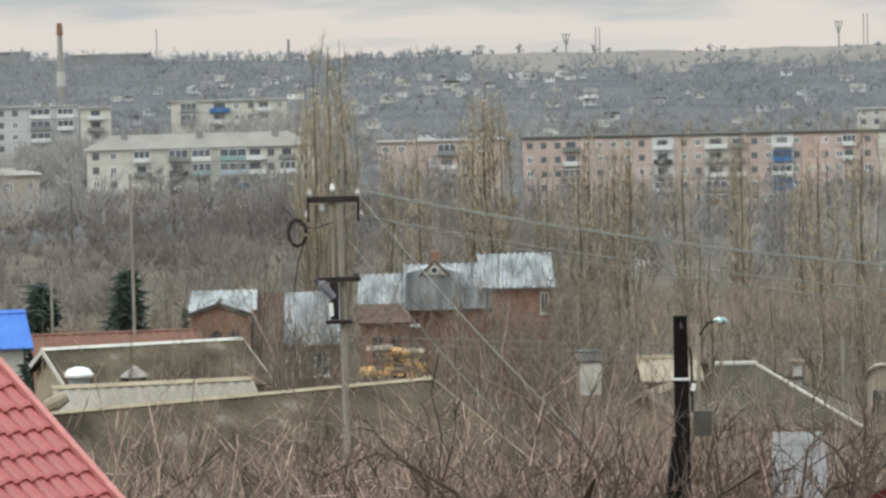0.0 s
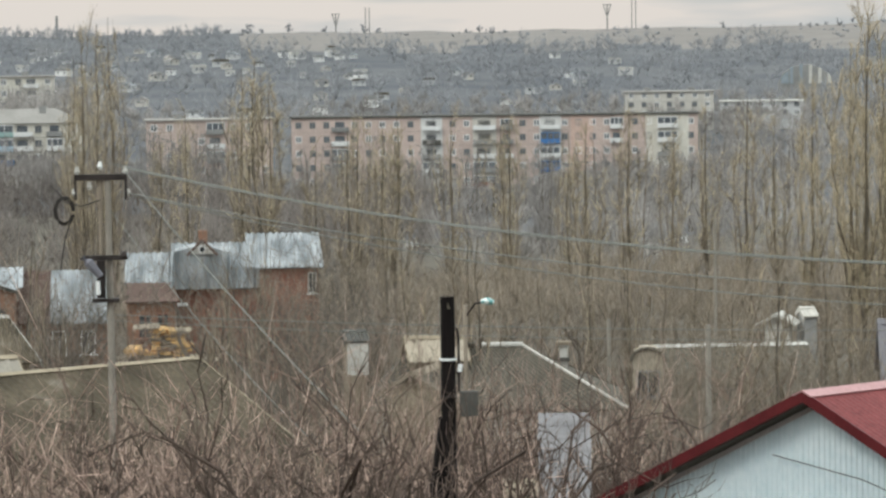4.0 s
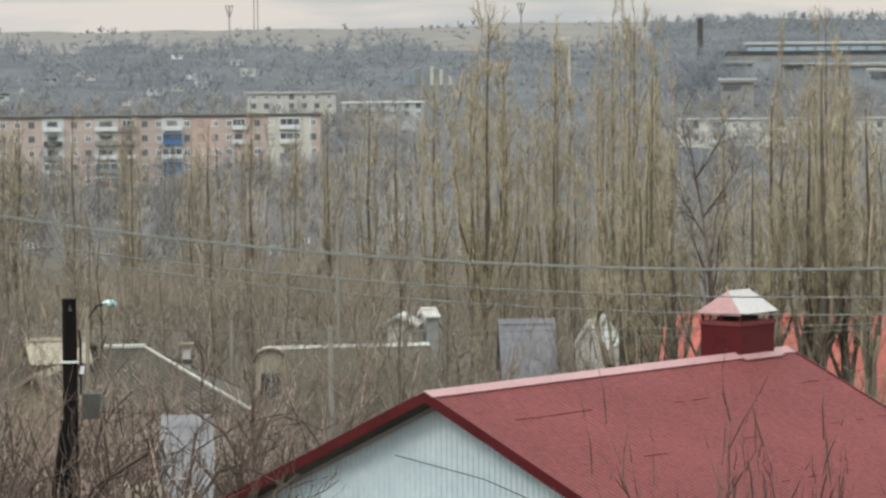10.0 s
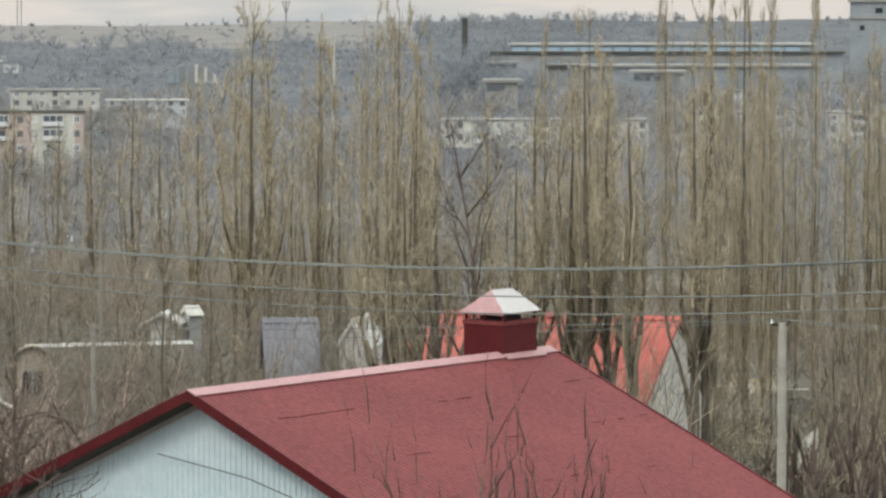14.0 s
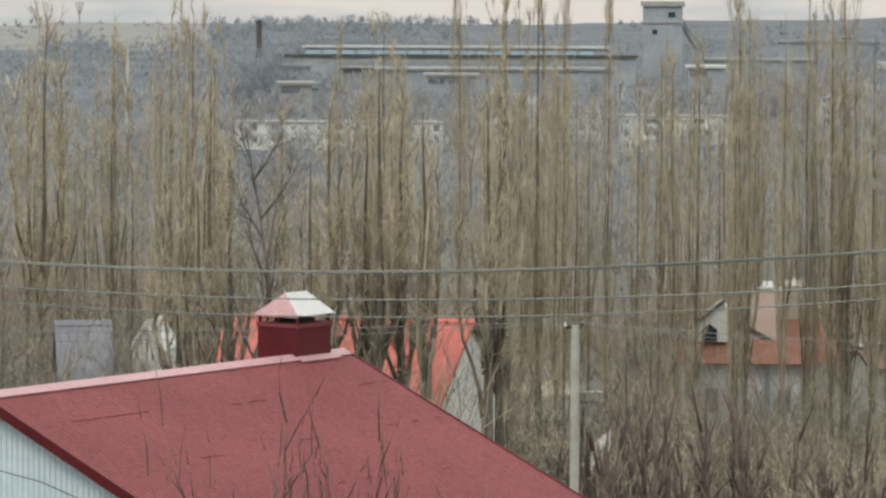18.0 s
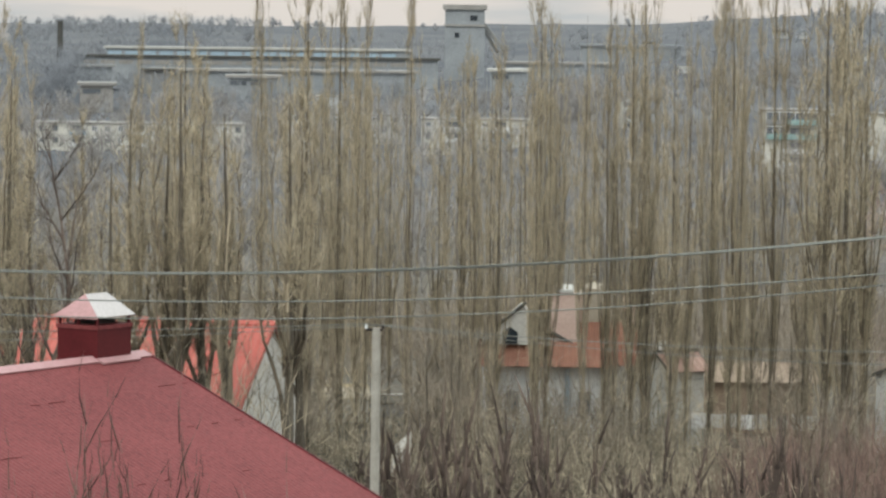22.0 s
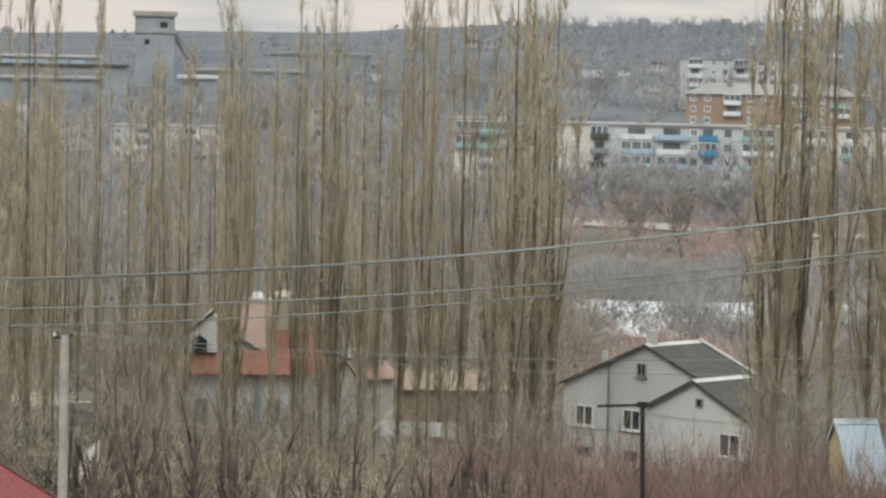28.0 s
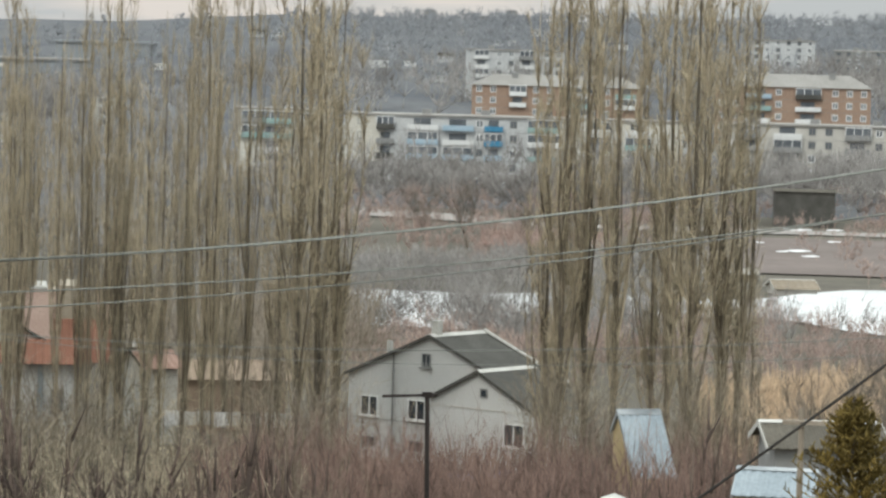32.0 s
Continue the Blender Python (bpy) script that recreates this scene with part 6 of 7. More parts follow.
def broad_segs(seed, H=8.0, trunk_r=0.14, first=0.25, spread=1.0, kids=(7, 6, 6), twig=0.010, rise=0.6, reach=0.62, forks=0, taper=0.7, crook=0.17):
    """A bare broad tree or fruit bush: three orders of crooked branches."""
    rng = np.random.default_rng(seed)
    trunk, crown = [], []
    p = np.zeros(3)
    top = np.array([rng.normal(0, 0.05) * H, rng.normal(0, 0.05) * H, H * first])
    trunk.append([*p, *top, trunk_r, trunk_r * 0.75])

    def grow(p, d, ln, r, order):
        steps = 4 if order == 0 else 3
        for k in range(steps):
            d = unit(d + rng.normal(0, crook, 3) + np.array([0, 0, 0.10]))
            q = p + d * ln / steps
            r2 = max(twig * 0.5, r * (1 - taper / steps))
            crown.append([*p, *q, r, r2])
            if order < len(kids):
                n = kids[order] / steps
                for _ in range(int(n) + (rng.random() < n % 1)):
                    b = p + (q - p) * rng.random()
                    side = unit(rng.normal(0, 1, 3))
                    nd = unit(d * 0.75 + side * 0.8 * spread + np.array([0, 0, rise * 0.5]))
                    grow(b, nd, ln * (0.42 + 0.3 * rng.random()), max(twig, r * 0.5), order + 1)
            p, r = q, r2
    n0 = forks or 4 + int(rng.integers(0, 3))
    for i in range(n0):
        phi = 2 * np.pi * (i + rng.random() * 0.6) / n0
        d = unit(np.array([np.cos(phi) * spread * 0.7, np.sin(phi) * spread * 0.7, 0.5 + rise + 0.5 * rng.random()]))
        b = top * (0.7 + 0.3 * rng.random())
        grow(b, d, H * (reach + 0.2 * rng.random()), trunk_r * 0.55, 0)
    return trunk, crown


KIND_HEIGHT = {}


def tree_kind(name, segs, bark, twig, label, category="tree", group="", limbs=None):
    trunk, crown = segs[0], segs[1]
    t = thing(name, pose(0, 0, -500), label, category, group)
    if isinstance(trunk, tuple):
        part("trunk", Shape().rod(trunk[0], trunk[1], 7), bark, t)
    else:
        part("trunk", Shape().rod([trunk[0][0:3], trunk[0][3:6]], [trunk[0][6], trunk[0][7]], 7), bark, t)
    if len(segs) > 2:
        part("crown", joined("crown", spike_mesh("twigs", crown, twig), tube_mesh("boughs", segs[2], twig, 3), twig, limbs or bark), twig, t)
    else:
        arr = np.asarray(crown)
        fine = arr[:, 7] <= np.quantile(arr[:, 7], 0.45)
        part("crown", joined("crown", spike_mesh("twigs", arr[fine], twig), tube_mesh("boughs", arr[~fine], twig, 3), twig, limbs or twig), twig, t)
    KIND_HEIGHT[t.name] = float(np.quantile(np.asarray(crown)[:, 5], 0.995))
    return t


def plant_to(kind, turn, d, top, width=1.0, spin=0.0):
    """Plants a copy whose top reaches a height; width: factor across."""
    s = (top - float(land(turn, d))) / KIND_HEIGHT[kind.name]
    return plant(kind, turn, d, s, width / s, spin)


def plant(kind, turn, d, scale=1.0, wide=1.0, spin=0.0, sink=0.2):
    p = at_land(turn, d, sink)
    c = copy_thing(kind, Matrix.Identity(4))
    c.matrix_basis = pose(p.x, p.y, p.z, 0, 0, spin) @ Matrix.Diagonal((scale * wide, scale * wide, scale, 1))
    return c


def drop_kind(kind):
    for o in list(kind.children_recursive) + [kind]:
        bpy.data.objects.remove(o)


poplars = [tree_kind("poplar", poplar_segs(11 + k, 26.0, 8 + k % 4, (25, 34, 28, 24, 32, 27)[k], 9, 1.6, 1.1, 0.02 + 0.04 * (k % 3), 0.0155), M_BARK, M_TWIG, "tall bare columnar poplar with olive-brown upright twigs", "tree", "row of poplars", M_LIMB) for k in range(6)]
# poplars that stand clear of branches to a third of their height
high_poplars = [tree_kind("poplar", poplar_segs(31 + k, 26.0, 7, 26, 7, 1.0, 1.7, 0.42), M_BARK, M_TWIG, "slim bare poplar with a clear trunk before the orange roof", "tree", "row of poplars", M_LIMB) for k in range(3)]
# sparse brown ones among the far gardens
thin_poplars = [tree_kind("poplar", poplar_segs(51 + k, 22.0, 6 + k % 3, 17 + k, 6, 1.0, 0.7, 0.10, 0.012), M_BARK, M_TWIG, "slender bare poplar with brown upright twigs", "tree", "garden poplars", M_BROWNTWIG) for k in range(4)]
# turn, distance, top, width factor
BRICK_HOUSE_POPLARS = [
    (-2.0, 250, 31.4, 1.22), (-1.76, 255, 32.0, 1.49), (-1.57, 262, 31.1, 1.28), (-2.12, 258, 28.5, 1.14), (-0.39, 240, 26.0, 1.05), (0.75, 255, 29.1, 1.99), (0.52, 262, 27.3, 1.28), (0.96, 260, 27.1, 1.26),
    (2.34, 262, 24.5, 1.28), (2.97, 250, 25.1, 1.35), (3.86, 252, 25.3, 1.22), (-0.8, 262, 23.8, 1.01), (1.7, 262, 22.7, 1.28), (2.21, 250, 24.3, 1.45), (2.74, 258, 23.7, 1.26),
]
GARDEN_POPLARS = [
    (4.75, 246, 24.8, 1.08), (6.0, 240, 24.4, 1.40), (4.62, 262, 23.1, 1.28), (5.7, 262, 22.6, 1.16), (6.65, 246, 25.2, 1.31), (7.36, 262, 24.0, 1.16), (7.9, 255, 25.3, 1.12), (8.53, 240, 25.3, 1.40),
    (8.97, 252, 24.5, 1.10), (9.51, 228, 27.3, 1.43), (10.35, 205, 32.1, 1.70), (10.08, 214, 29.5, 1.05), (10.66, 222, 28.4, 1.08), (11.06, 235, 24.5, 1.14), (11.47, 205, 30.6, 1.24), (11.78, 226, 23.1, 1.00),
    (12.32, 200, 32.0, 1.17), (12.68, 205, 32.2, 1.29), (13.04, 210, 30.8, 1.22), (12.19, 218, 28.1, 0.96), (14.16, 220, 25.7, 1.17),
]
VILLA_POPLARS = [
    (15.05, 220, 31.1, 0.64), (15.72, 200, 31.5, 1.23), (15.94, 208, 29.8, 0.95), (15.5, 215, 27.4, 0.81), (16.96, 190, 33.9, 0.54), (16.53, 214, 23.4, 0.64), (17.63, 195, 34.5, 1.16), (17.41, 205, 30.1, 0.76),
    (18.25, 196, 34.4, 0.97), (18.47, 210, 29.8, 0.79), (18.65, 190, 34, 0.65), (19.32, 192, 34.2, 0.79), (19.78, 205, 27.9, 0.76), (20.17, 186, 29.8, 0.85), (20.63, 182, 27.6, 0.68), (21.42, 176, 34.2, 0.91),
    (21.69, 191, 29.9, 0.71), (21.12, 196, 25.6, 0.8), (19.02, 212, 25.5, 0.7), (18.08, 215, 24.8, 0.81),
]
RIVER_POPLARS = [
    (22.1, 198, 25.9, 0.87), (22.49, 174, 35, 0.68), (23.11, 176, 35.6, 0.89), (23.66, 200, 24.5, 1.56), (24.45, 190, 36.6, 1.01), (24.17, 205, 27.4, 0.81), (25.08, 195, 36.4, 0.91), (25.88, 185, 37, 1.54),
    (26.19, 190, 37.4, 1.57), (26.56, 196, 34.8, 1.43), (25.56, 200, 26.3, 1.17), (24.81, 210, 25, 0.93), (30.1, 180, 37.9, 1.57), (30.55, 184, 38.3, 1.7), (30.95, 178, 37.6, 1.47), (29.85, 188, 27.8, 1.28),
    (31.8, 182, 38.1, 1.59), (32.24, 178, 38.5, 1.82), (32.69, 186, 38.2, 1.82), (32.97, 190, 37.2, 1.1), (31.61, 186, 26.8, 1.26), (33.18, 240, 17.8, 0.7),
]
ROOF_POPLARS = [(15.37, 113, 27.0, 0.80), (15.69, 112, 29.5, 0.85), (16.06, 113, 28.0, 0.85), (16.46, 112, 27.5, 0.80), (12.54, 113, 26.5, 0.80), (12.8, 111, 25.5, 0.7), (13.04, 112, 28.5, 0.75), (13.33, 114, 27.0, 0.70), (14.9, 113, 28.0, 0.80), (14.5, 112, 26.0, 0.7), (17.42, 112, 28.5, 0.85), (17.62, 114, 27.0, 0.8)]
VILLA_FRONT_POPLARS = [(20.72, 172, 30.5, 0.8), (21.32, 170, 29.0, 0.7), (21.52, 174, 31.5, 0.8), (22.12, 171, 30.0, 0.6), (22.93, 173, 32.0, 0.95), (23.1, 175, 28.0, 0.8), (23.5, 172, 29.0, 0.8), (20.35, 174, 29.5, 0.8), (17.95, 176, 28.0, 0.7), (18.2, 178, 27.0, 0.7), (18.5, 174, 29.0, 0.7), (18.8, 177, 28.0, 0.7),
                       (22.6, 182, 30.0, 0.4), (23.75, 176, 31.0, 0.55), (24.1, 178, 33.0, 0.65), (24.6, 176, 32.0, 0.55)]
rnd = random.Random(5)
for group in (BRICK_HOUSE_POPLARS, GARDEN_POPLARS, VILLA_POPLARS, VILLA_FRONT_POPLARS, RIVER_POPLARS):
    for turn, d, top, wide in group:
        kind = thin_poplars[rnd.randrange(4)] if d > 238 else poplars[rnd.randrange(6)]
        plant_to(kind, turn, d, top, wide if d > 238 else wide / 1.6, rnd.random() * 360)
for k, (turn, d, top, wide) in enumerate(ROOF_POPLARS):
    plant_to(high_poplars[k % 3], turn, d, top, wide, 77 * k)
for k in poplars + high_poplars + thin_poplars:
    drop_kind(k)


# ---- woods and thickets: sheets of brush that nobody could count ----
def brush_segs(seed, spots_, height, sticks, thick, lean=0.35, fan=0.5):
    """Many small bare bushes and trees at rows of x, y, z: stems that fan out and carry twigs."""
    rng = np.random.default_rng(seed)
    p = np.asarray(spots_, dtype=float)
    n = len(p)
    hgt = height * (0.6 + 0.8 * rng.random(n))
    rows = []
    stems = sticks // 6
    base = np.repeat(p, stems, axis=0)
    hh = np.repeat(hgt, stems)
    base = base + np.column_stack([rng.normal(0, 0.30, len(base)) * hh, rng.normal(0, 0.30, len(base)) * hh, np.zeros(len(base))])
    dome = np.exp(-((base - np.repeat(p, stems, axis=0)) ** 2).sum(axis=1) / (0.35 * hh ** 2))
    hh = hh * (0.45 + 0.55 * dome)
    d = np.stack([rng.normal(0, lean, len(base)), rng.normal(0, lean, len(base)), np.ones(len(base))], axis=1)
    d /= np.linalg.norm(d, axis=1)[:, None]
    ln = hh * (0.65 + 0.35 * rng.random(len(base)))
    tip = base + d * ln[:, None]
    rows.append(np.column_stack([base, tip, np.full(len(base), thick * 2.2), np.full(len(base), thick * 0.5)]))
    for _ in range(5):
        u = 0.25 + 0.7 * rng.random(len(base))
        b = base + (tip - base) * u[:, None]
        e = d + rng.normal(0, fan, (len(base), 3))
        e[:, 2] = np.abs(e[:, 2]) + 0.25
        e /= np.linalg.norm(e, axis=1)[:, None]
        l2 = hh * (0.15 + 0.3 * rng.random(len(base)))
        rows.append(np.column_stack([b, b + e * l2[:, None], np.full(len(base), thick), np.full(len(base), thick * 0.35)]))
    return np.concatenate(rows)


def wood_segs(seed, spots_, height, twigs, thick, lumps=5, wide=0.42, stem=0.25):
    """Many bare broad trees at rows of x, y, z: a trunk, limbs to a few rounded clumps, fine twigs that burst from each clump."""
    rng = np.random.default_rng(seed)
    p = np.asarray(spots_, dtype=float)
    n = len(p)
    h = height * (0.55 + 0.8 * rng.random(n))
    fork = p + np.column_stack([rng.normal(0, 0.03, n) * h, rng.normal(0, 0.03, n) * h, stem * h])
    rows = [np.column_stack([p, fork, np.full(n, thick * 2.4), np.full(n, thick * 1.8)])]
    hl = np.repeat(h, lumps)
    mid = np.repeat(fork, lumps, axis=0) + np.column_stack([rng.normal(0, wide * 0.5, n * lumps) * hl, rng.normal(0, wide * 0.5, n * lumps) * hl, (0.10 + 0.48 * rng.random(n * lumps)) * hl])
    rows.append(np.column_stack([np.repeat(fork, lumps, axis=0), mid, np.full(n * lumps, thick * 1.5), np.full(n * lumps, thick * 0.6)]))
    each = max(1, twigs // lumps)
    ht = np.repeat(hl, each)
    a = np.repeat(mid, each, axis=0) + rng.normal(0, 0.06, (n * lumps * each, 3)) * ht[:, None]
    d = np.repeat(mid - np.repeat(fork, lumps, axis=0), each, axis=0) / ht[:, None] * 1.6 + rng.normal(0, 0.30, a.shape) + np.array([0, 0, 0.35])
    d /= np.linalg.norm(d, axis=1)[:, None]
    rows.append(np.column_stack([a, a + d * (ht * (0.14 + 0.22 * rng.random(len(a))))[:, None], np.full(len(a), thick), np.full(len(a), thick * 0.3)]))
    return np.concatenate(rows)


def shrub_segs(seed, spots_, height, stems, thick, lean=0.35, bend=0.28, kids=2):
    """Crooked bare shrubs at rows of x, y, z: (boughs, twigs), boughs of four bent lengths with forking side shoots."""
    rng = np.random.default_rng(seed)
    p = np.repeat(np.asarray(spots_, dtype=float), stems, axis=0)
    n = len(p)
    ln = height * (0.55 + 0.6 * rng.random(n))

    def turned(d, k, up):
        e = d + rng.normal(0, k, d.shape) + np.array([0, 0, up])
        return e / np.linalg.norm(e, axis=1)[:, None]
    d = turned(np.tile([0, 0, 1.0], (n, 1)), lean, 0.0)
    p = p + rng.normal(0, 0.10, (n, 3)) * height * np.array([1, 1, 0])
    boughs, fine = [], []
    for k in range(4):
        d = turned(d, bend, 0.06)
        q = p + d * (ln / 4)[:, None]
        boughs.append(np.column_stack([p, q, np.full(n, thick * (1 - 0.21 * k)), np.full(n, thick * (0.79 - 0.21 * k))]))
        for _ in range(kids):
            c = p + (q - p) * rng.random((n, 1))
            e = turned(d * 0.7, 0.6, 0.25)
            cl = ln * (0.14 + 0.22 * rng.random(n))
            for j in range(2):
                g = c + e * (cl / 2)[:, None]
                boughs.append(np.column_stack([c, g, np.full(n, thick * (0.42 - 0.12 * j)), np.full(n, thick * (0.30 - 0.12 * j))]))
                f = turned(e * 0.8, 0.55, 0.2)
                fine.append(np.column_stack([g, g + f * (cl * (0.3 + 0.6 * rng.random(n)))[:, None], np.full(n, thick * 0.24), np.full(n, thick * 0.08)]))
                c, e = g, turned(e, 0.35, 0.1)
        p = q
    return np.concatenate(boughs), np.concatenate(fine)


def scatter(seed, turn0, turn1, d0, d1, n, keep=None):
    rng = np.random.default_rng(seed)
    t = turn0 + (turn1 - turn0) * rng.random(n)
    d = np.sqrt(d0 ** 2 + (d1 ** 2 - d0 ** 2) * rng.random(n))
    if keep is not None:
        ok = keep(t, d)
        t, d = t[ok], d[ok]
    z = land(t, d) - 0.2
    return np.column_stack([d * np.sin(np.radians(t)), d * np.cos(np.radians(t)), z])


def thicket(name, label, seed, area, n, height, sticks, thick, material, lean=0.35, fan=0.5, keep=None, category="shrubs"):
    me = spike_mesh(name, brush_segs(seed, scatter(seed, *area, n, keep), height, sticks, thick, lean, fan), material)
    return tagged(part(name, me, material), label, category, kind="stuff")


def wood(name, label, seed, area, n, height, twigs, thick, material, keep=None, lumps=5, wide=0.42, category="woodland", stem=0.25):
    me = spike_mesh(name, wood_segs(seed, scatter(seed, *area, n, keep), height, twigs, thick, lumps, wide, stem), material)
    return tagged(part(name, me, material), label, category, kind="stuff")


def shrubs(name, label, seed, area, n, height, stems, thick, bough, twig, lean=0.35, bend=0.28, keep=None, kids=2):
    a, b = shrub_segs(seed, scatter(seed, *area, n, keep), height, stems, thick, lean, bend, kids)
    me = joined(name, tube_mesh("boughs", a, bough, 3), spike_mesh("twigs", b, twig), bough, twig)
    return tagged(part(name, me, bough), label, "shrubs", kind="stuff")


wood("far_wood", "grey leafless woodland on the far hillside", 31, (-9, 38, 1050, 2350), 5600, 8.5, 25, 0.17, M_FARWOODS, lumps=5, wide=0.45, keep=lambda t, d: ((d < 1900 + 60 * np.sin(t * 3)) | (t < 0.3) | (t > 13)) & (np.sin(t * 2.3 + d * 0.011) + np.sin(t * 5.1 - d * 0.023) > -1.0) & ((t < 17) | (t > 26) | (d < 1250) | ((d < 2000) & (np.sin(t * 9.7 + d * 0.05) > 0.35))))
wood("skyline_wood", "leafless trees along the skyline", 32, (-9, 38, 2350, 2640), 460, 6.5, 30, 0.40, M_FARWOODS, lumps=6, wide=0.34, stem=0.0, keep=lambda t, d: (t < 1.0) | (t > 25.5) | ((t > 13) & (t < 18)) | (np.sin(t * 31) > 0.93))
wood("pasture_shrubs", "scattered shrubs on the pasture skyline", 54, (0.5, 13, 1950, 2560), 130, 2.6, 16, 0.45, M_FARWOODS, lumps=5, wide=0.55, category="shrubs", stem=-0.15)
wood("valley_wood", "grey-brown leafless trees among the flats", 33, (-9, 38, 590, 880), 1000, 10.5, 60, 0.085, M_WOODS, keep=lambda t, d: ((d < 685) & ((t < 1.2) | (t > 7.9))) | ((t > 8) & (t < 24.5)))
wood("valley_grove", "low grey-brown trees before the long pink block", 39, (1.0, 8.1, 590, 800), 330, 3.8, 60, 0.075, M_WOODS)
wood("grove_end", "grey-brown trees before the end of the long pink block", 83, (5.3, 8.3, 690, 818), 90, 7.4, 60, 0.085, M_WOODS)
wood("back_wood", "leafless trees behind the flats", 34, (-9, 38, 890, 1100), 620, 11.0, 50, 0.12, M_WOODS)
wood("slope_wood", "brown leafless woodland in the valley bottom", 35, (3.5, 26.5, 290, 600), 560, 8.0, 70, 0.055, M_WOODS, keep=lambda t, d: (t > 8.2) | (d < 400) | (np.sin(t * 11 + d * 0.07) > 0.45))
wood("brown_slope_wood", "dark brown leafless woodland below the cream flats", 36, (-9, 3.5, 290, 640), 420, 8.0, 70, 0.055, M_BROWNWOOD)
wood("bank_wood", "brown leafless scrub along the river bank", 36, (26, 38, 396, 640), 420, 4.4, 54, 0.045, M_ROSETWIG, keep=lambda t, d: (t < 32) | (d > 560) | (np.sin(d + t) > 0.6))
wood("shore_scrub", "leafless scrub on the near shore", 46, (26, 38, 262, 345), 460, 3.4, 54, 0.034, M_ROSETWIG, category="shrubs", keep=lambda t, d: d < np.interp(t, (26, 28.5, 31.3, 33.2, 34.65, 36), (312, 313, 338, 341, 325, 321)))
wood("garden_brush", "olive-brown leafless brush between gardens", 37, (-9, 13, 205, 290), 330, 6.0, 84, 0.026, M_BROWNTWIG)
wood("poplar_brush", "leafless undergrowth behind the poplars", 48, (12, 27, 215, 290), 330, 5.6, 70, 0.026, M_BROWNTWIG, category="shrubs")
shrubs("yard_brush", "thin leafless bushes between the houses", 47, (-9, 13, 122, 205), 130, 4.2, 5, 0.030, M_GREYTWIG, M_BROWNTWIG, 0.25)
shrubs("poplar_suckers", "upright poplar suckers around the trunks", 38, (13.5, 27, 164, 186), 130, 3.2, 6, 0.026, M_UNDERWOOD, M_BROWNTWIG, 0.14, 0.15)
shrubs("bramble", "tangled dark leafless undergrowth below the poplars", 49, (12.5, 27, 112, 165), 260, 3.2, 5, 0.028, M_UNDERWOOD, M_UNDERWOOD, 0.22, 0.24)
thicket("red_brush", "reddish-brown leafless shrubs", 39, (24.9, 33, 122, 160), 350, 4.0, 90, 0.015, M_REDTWIG, lean=0.25, fan=0.35, keep=lambda t, d: (t < 30.6) | (t > 31.7) | (d < 138))
wood("bank_scrub", "leafless scrub on the far river bank", 52, (25.5, 32.5, 374, 400), 150, 5.0, 60, 0.036, M_WOODS, category="shrubs")
wood("shore_thicket", "leafless thicket in front of the river ice", 53, (25.5, 36, 294, 324), 250, 5.4, 60, 0.036, M_WOODS, category="shrubs", keep=lambda t, d: (t < 31.8) | (np.sin(t * 40 + d) > 0.88))
shrubs("near_brush", "tangled brown leafless thicket in the near gardens", 51, (-5.6, 4.1, 50, 70), 110, 5.4, 5, 0.024, M_NEARTWIG, M_NEARTWIG, 0.34, 0.44)
shrubs("house_brush", "thin brown leafless bushes before the slate roofs", 71, (1.2, 10.5, 84, 112), 70, 6.0, 4, 0.028, M_NEARTWIG, M_BROWNTWIG, 0.25, 0.28, keep=lambda t, d: (t < 2.7) | (t > 3.7))
shrubs("slate_brush", "olive-brown leafless brush before the long slate roof", 73, (6.9, 11.5, 114, 140), 120, 6.2, 5, 0.022, M_BROWNTWIG, M_BROWNTWIG, 0.22, 0.24)
shrubs("orange_brush", "thin dark stems before the orange roof", 74, (12.2, 16.9, 104, 112), 46, 6.5, 3, 0.03, M_UNDERWOOD, M_BROWNTWIG, 0.10, 0.14)
shrubs("brick_brush", "leafless garden trees before the brick house", 75, (-5.0, 2.6, 138, 186), 165, 8.0, 4, 0.032, M_GREYTWIG, M_BROWNTWIG, 0.18, 0.22, keep=lambda t, d: (t < -1.6) | (t > -0.05))
shrubs("river_suckers", "upright suckers round the feet of the river poplars", 76, (29.7, 33.1, 170, 180), 60, 6.0, 6, 0.030, M_BROWNTWIG, M_TWIG, 0.08, 0.10, keep=lambda t, d: (t < 31.0) | (t > 31.65))
shrubs("hut_brush", "brown leafless bushes round the low outhouses", 78, (1.3, 4.4, 88, 102), 56, 6.2, 5, 0.022, M_BROWNTWIG, M_NEARTWIG, 0.25, 0.26)
shrubs("fence_brush", "tall olive leafless bushes growing round the poplar feet", 79, (16.9, 26.9, 158, 182), 60, 5.2, 4, 0.034, M_UNDERWOOD, M_TWIG, 0.16, 0.16, keep=lambda t, d: np.sin(t * 7.3 + 1.0) + np.sin(t * 3.1) > -0.6)
wood("terrace_trees", "grey leafless trees before the pale blocks on the slope", 82, (6.2, 8.95, 915, 985), 55, 7.0, 60, 0.11, M_WOODS)
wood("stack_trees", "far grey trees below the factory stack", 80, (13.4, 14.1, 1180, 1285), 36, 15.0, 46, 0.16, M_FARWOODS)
shrubs("villa_brush", "upright leafless stems before the salmon-roofed villa", 72, (20.2, 24.2, 118, 146), 36, 4.0, 4, 0.026, M_UNDERWOOD, M_BROWNTWIG, 0.16, 0.20)
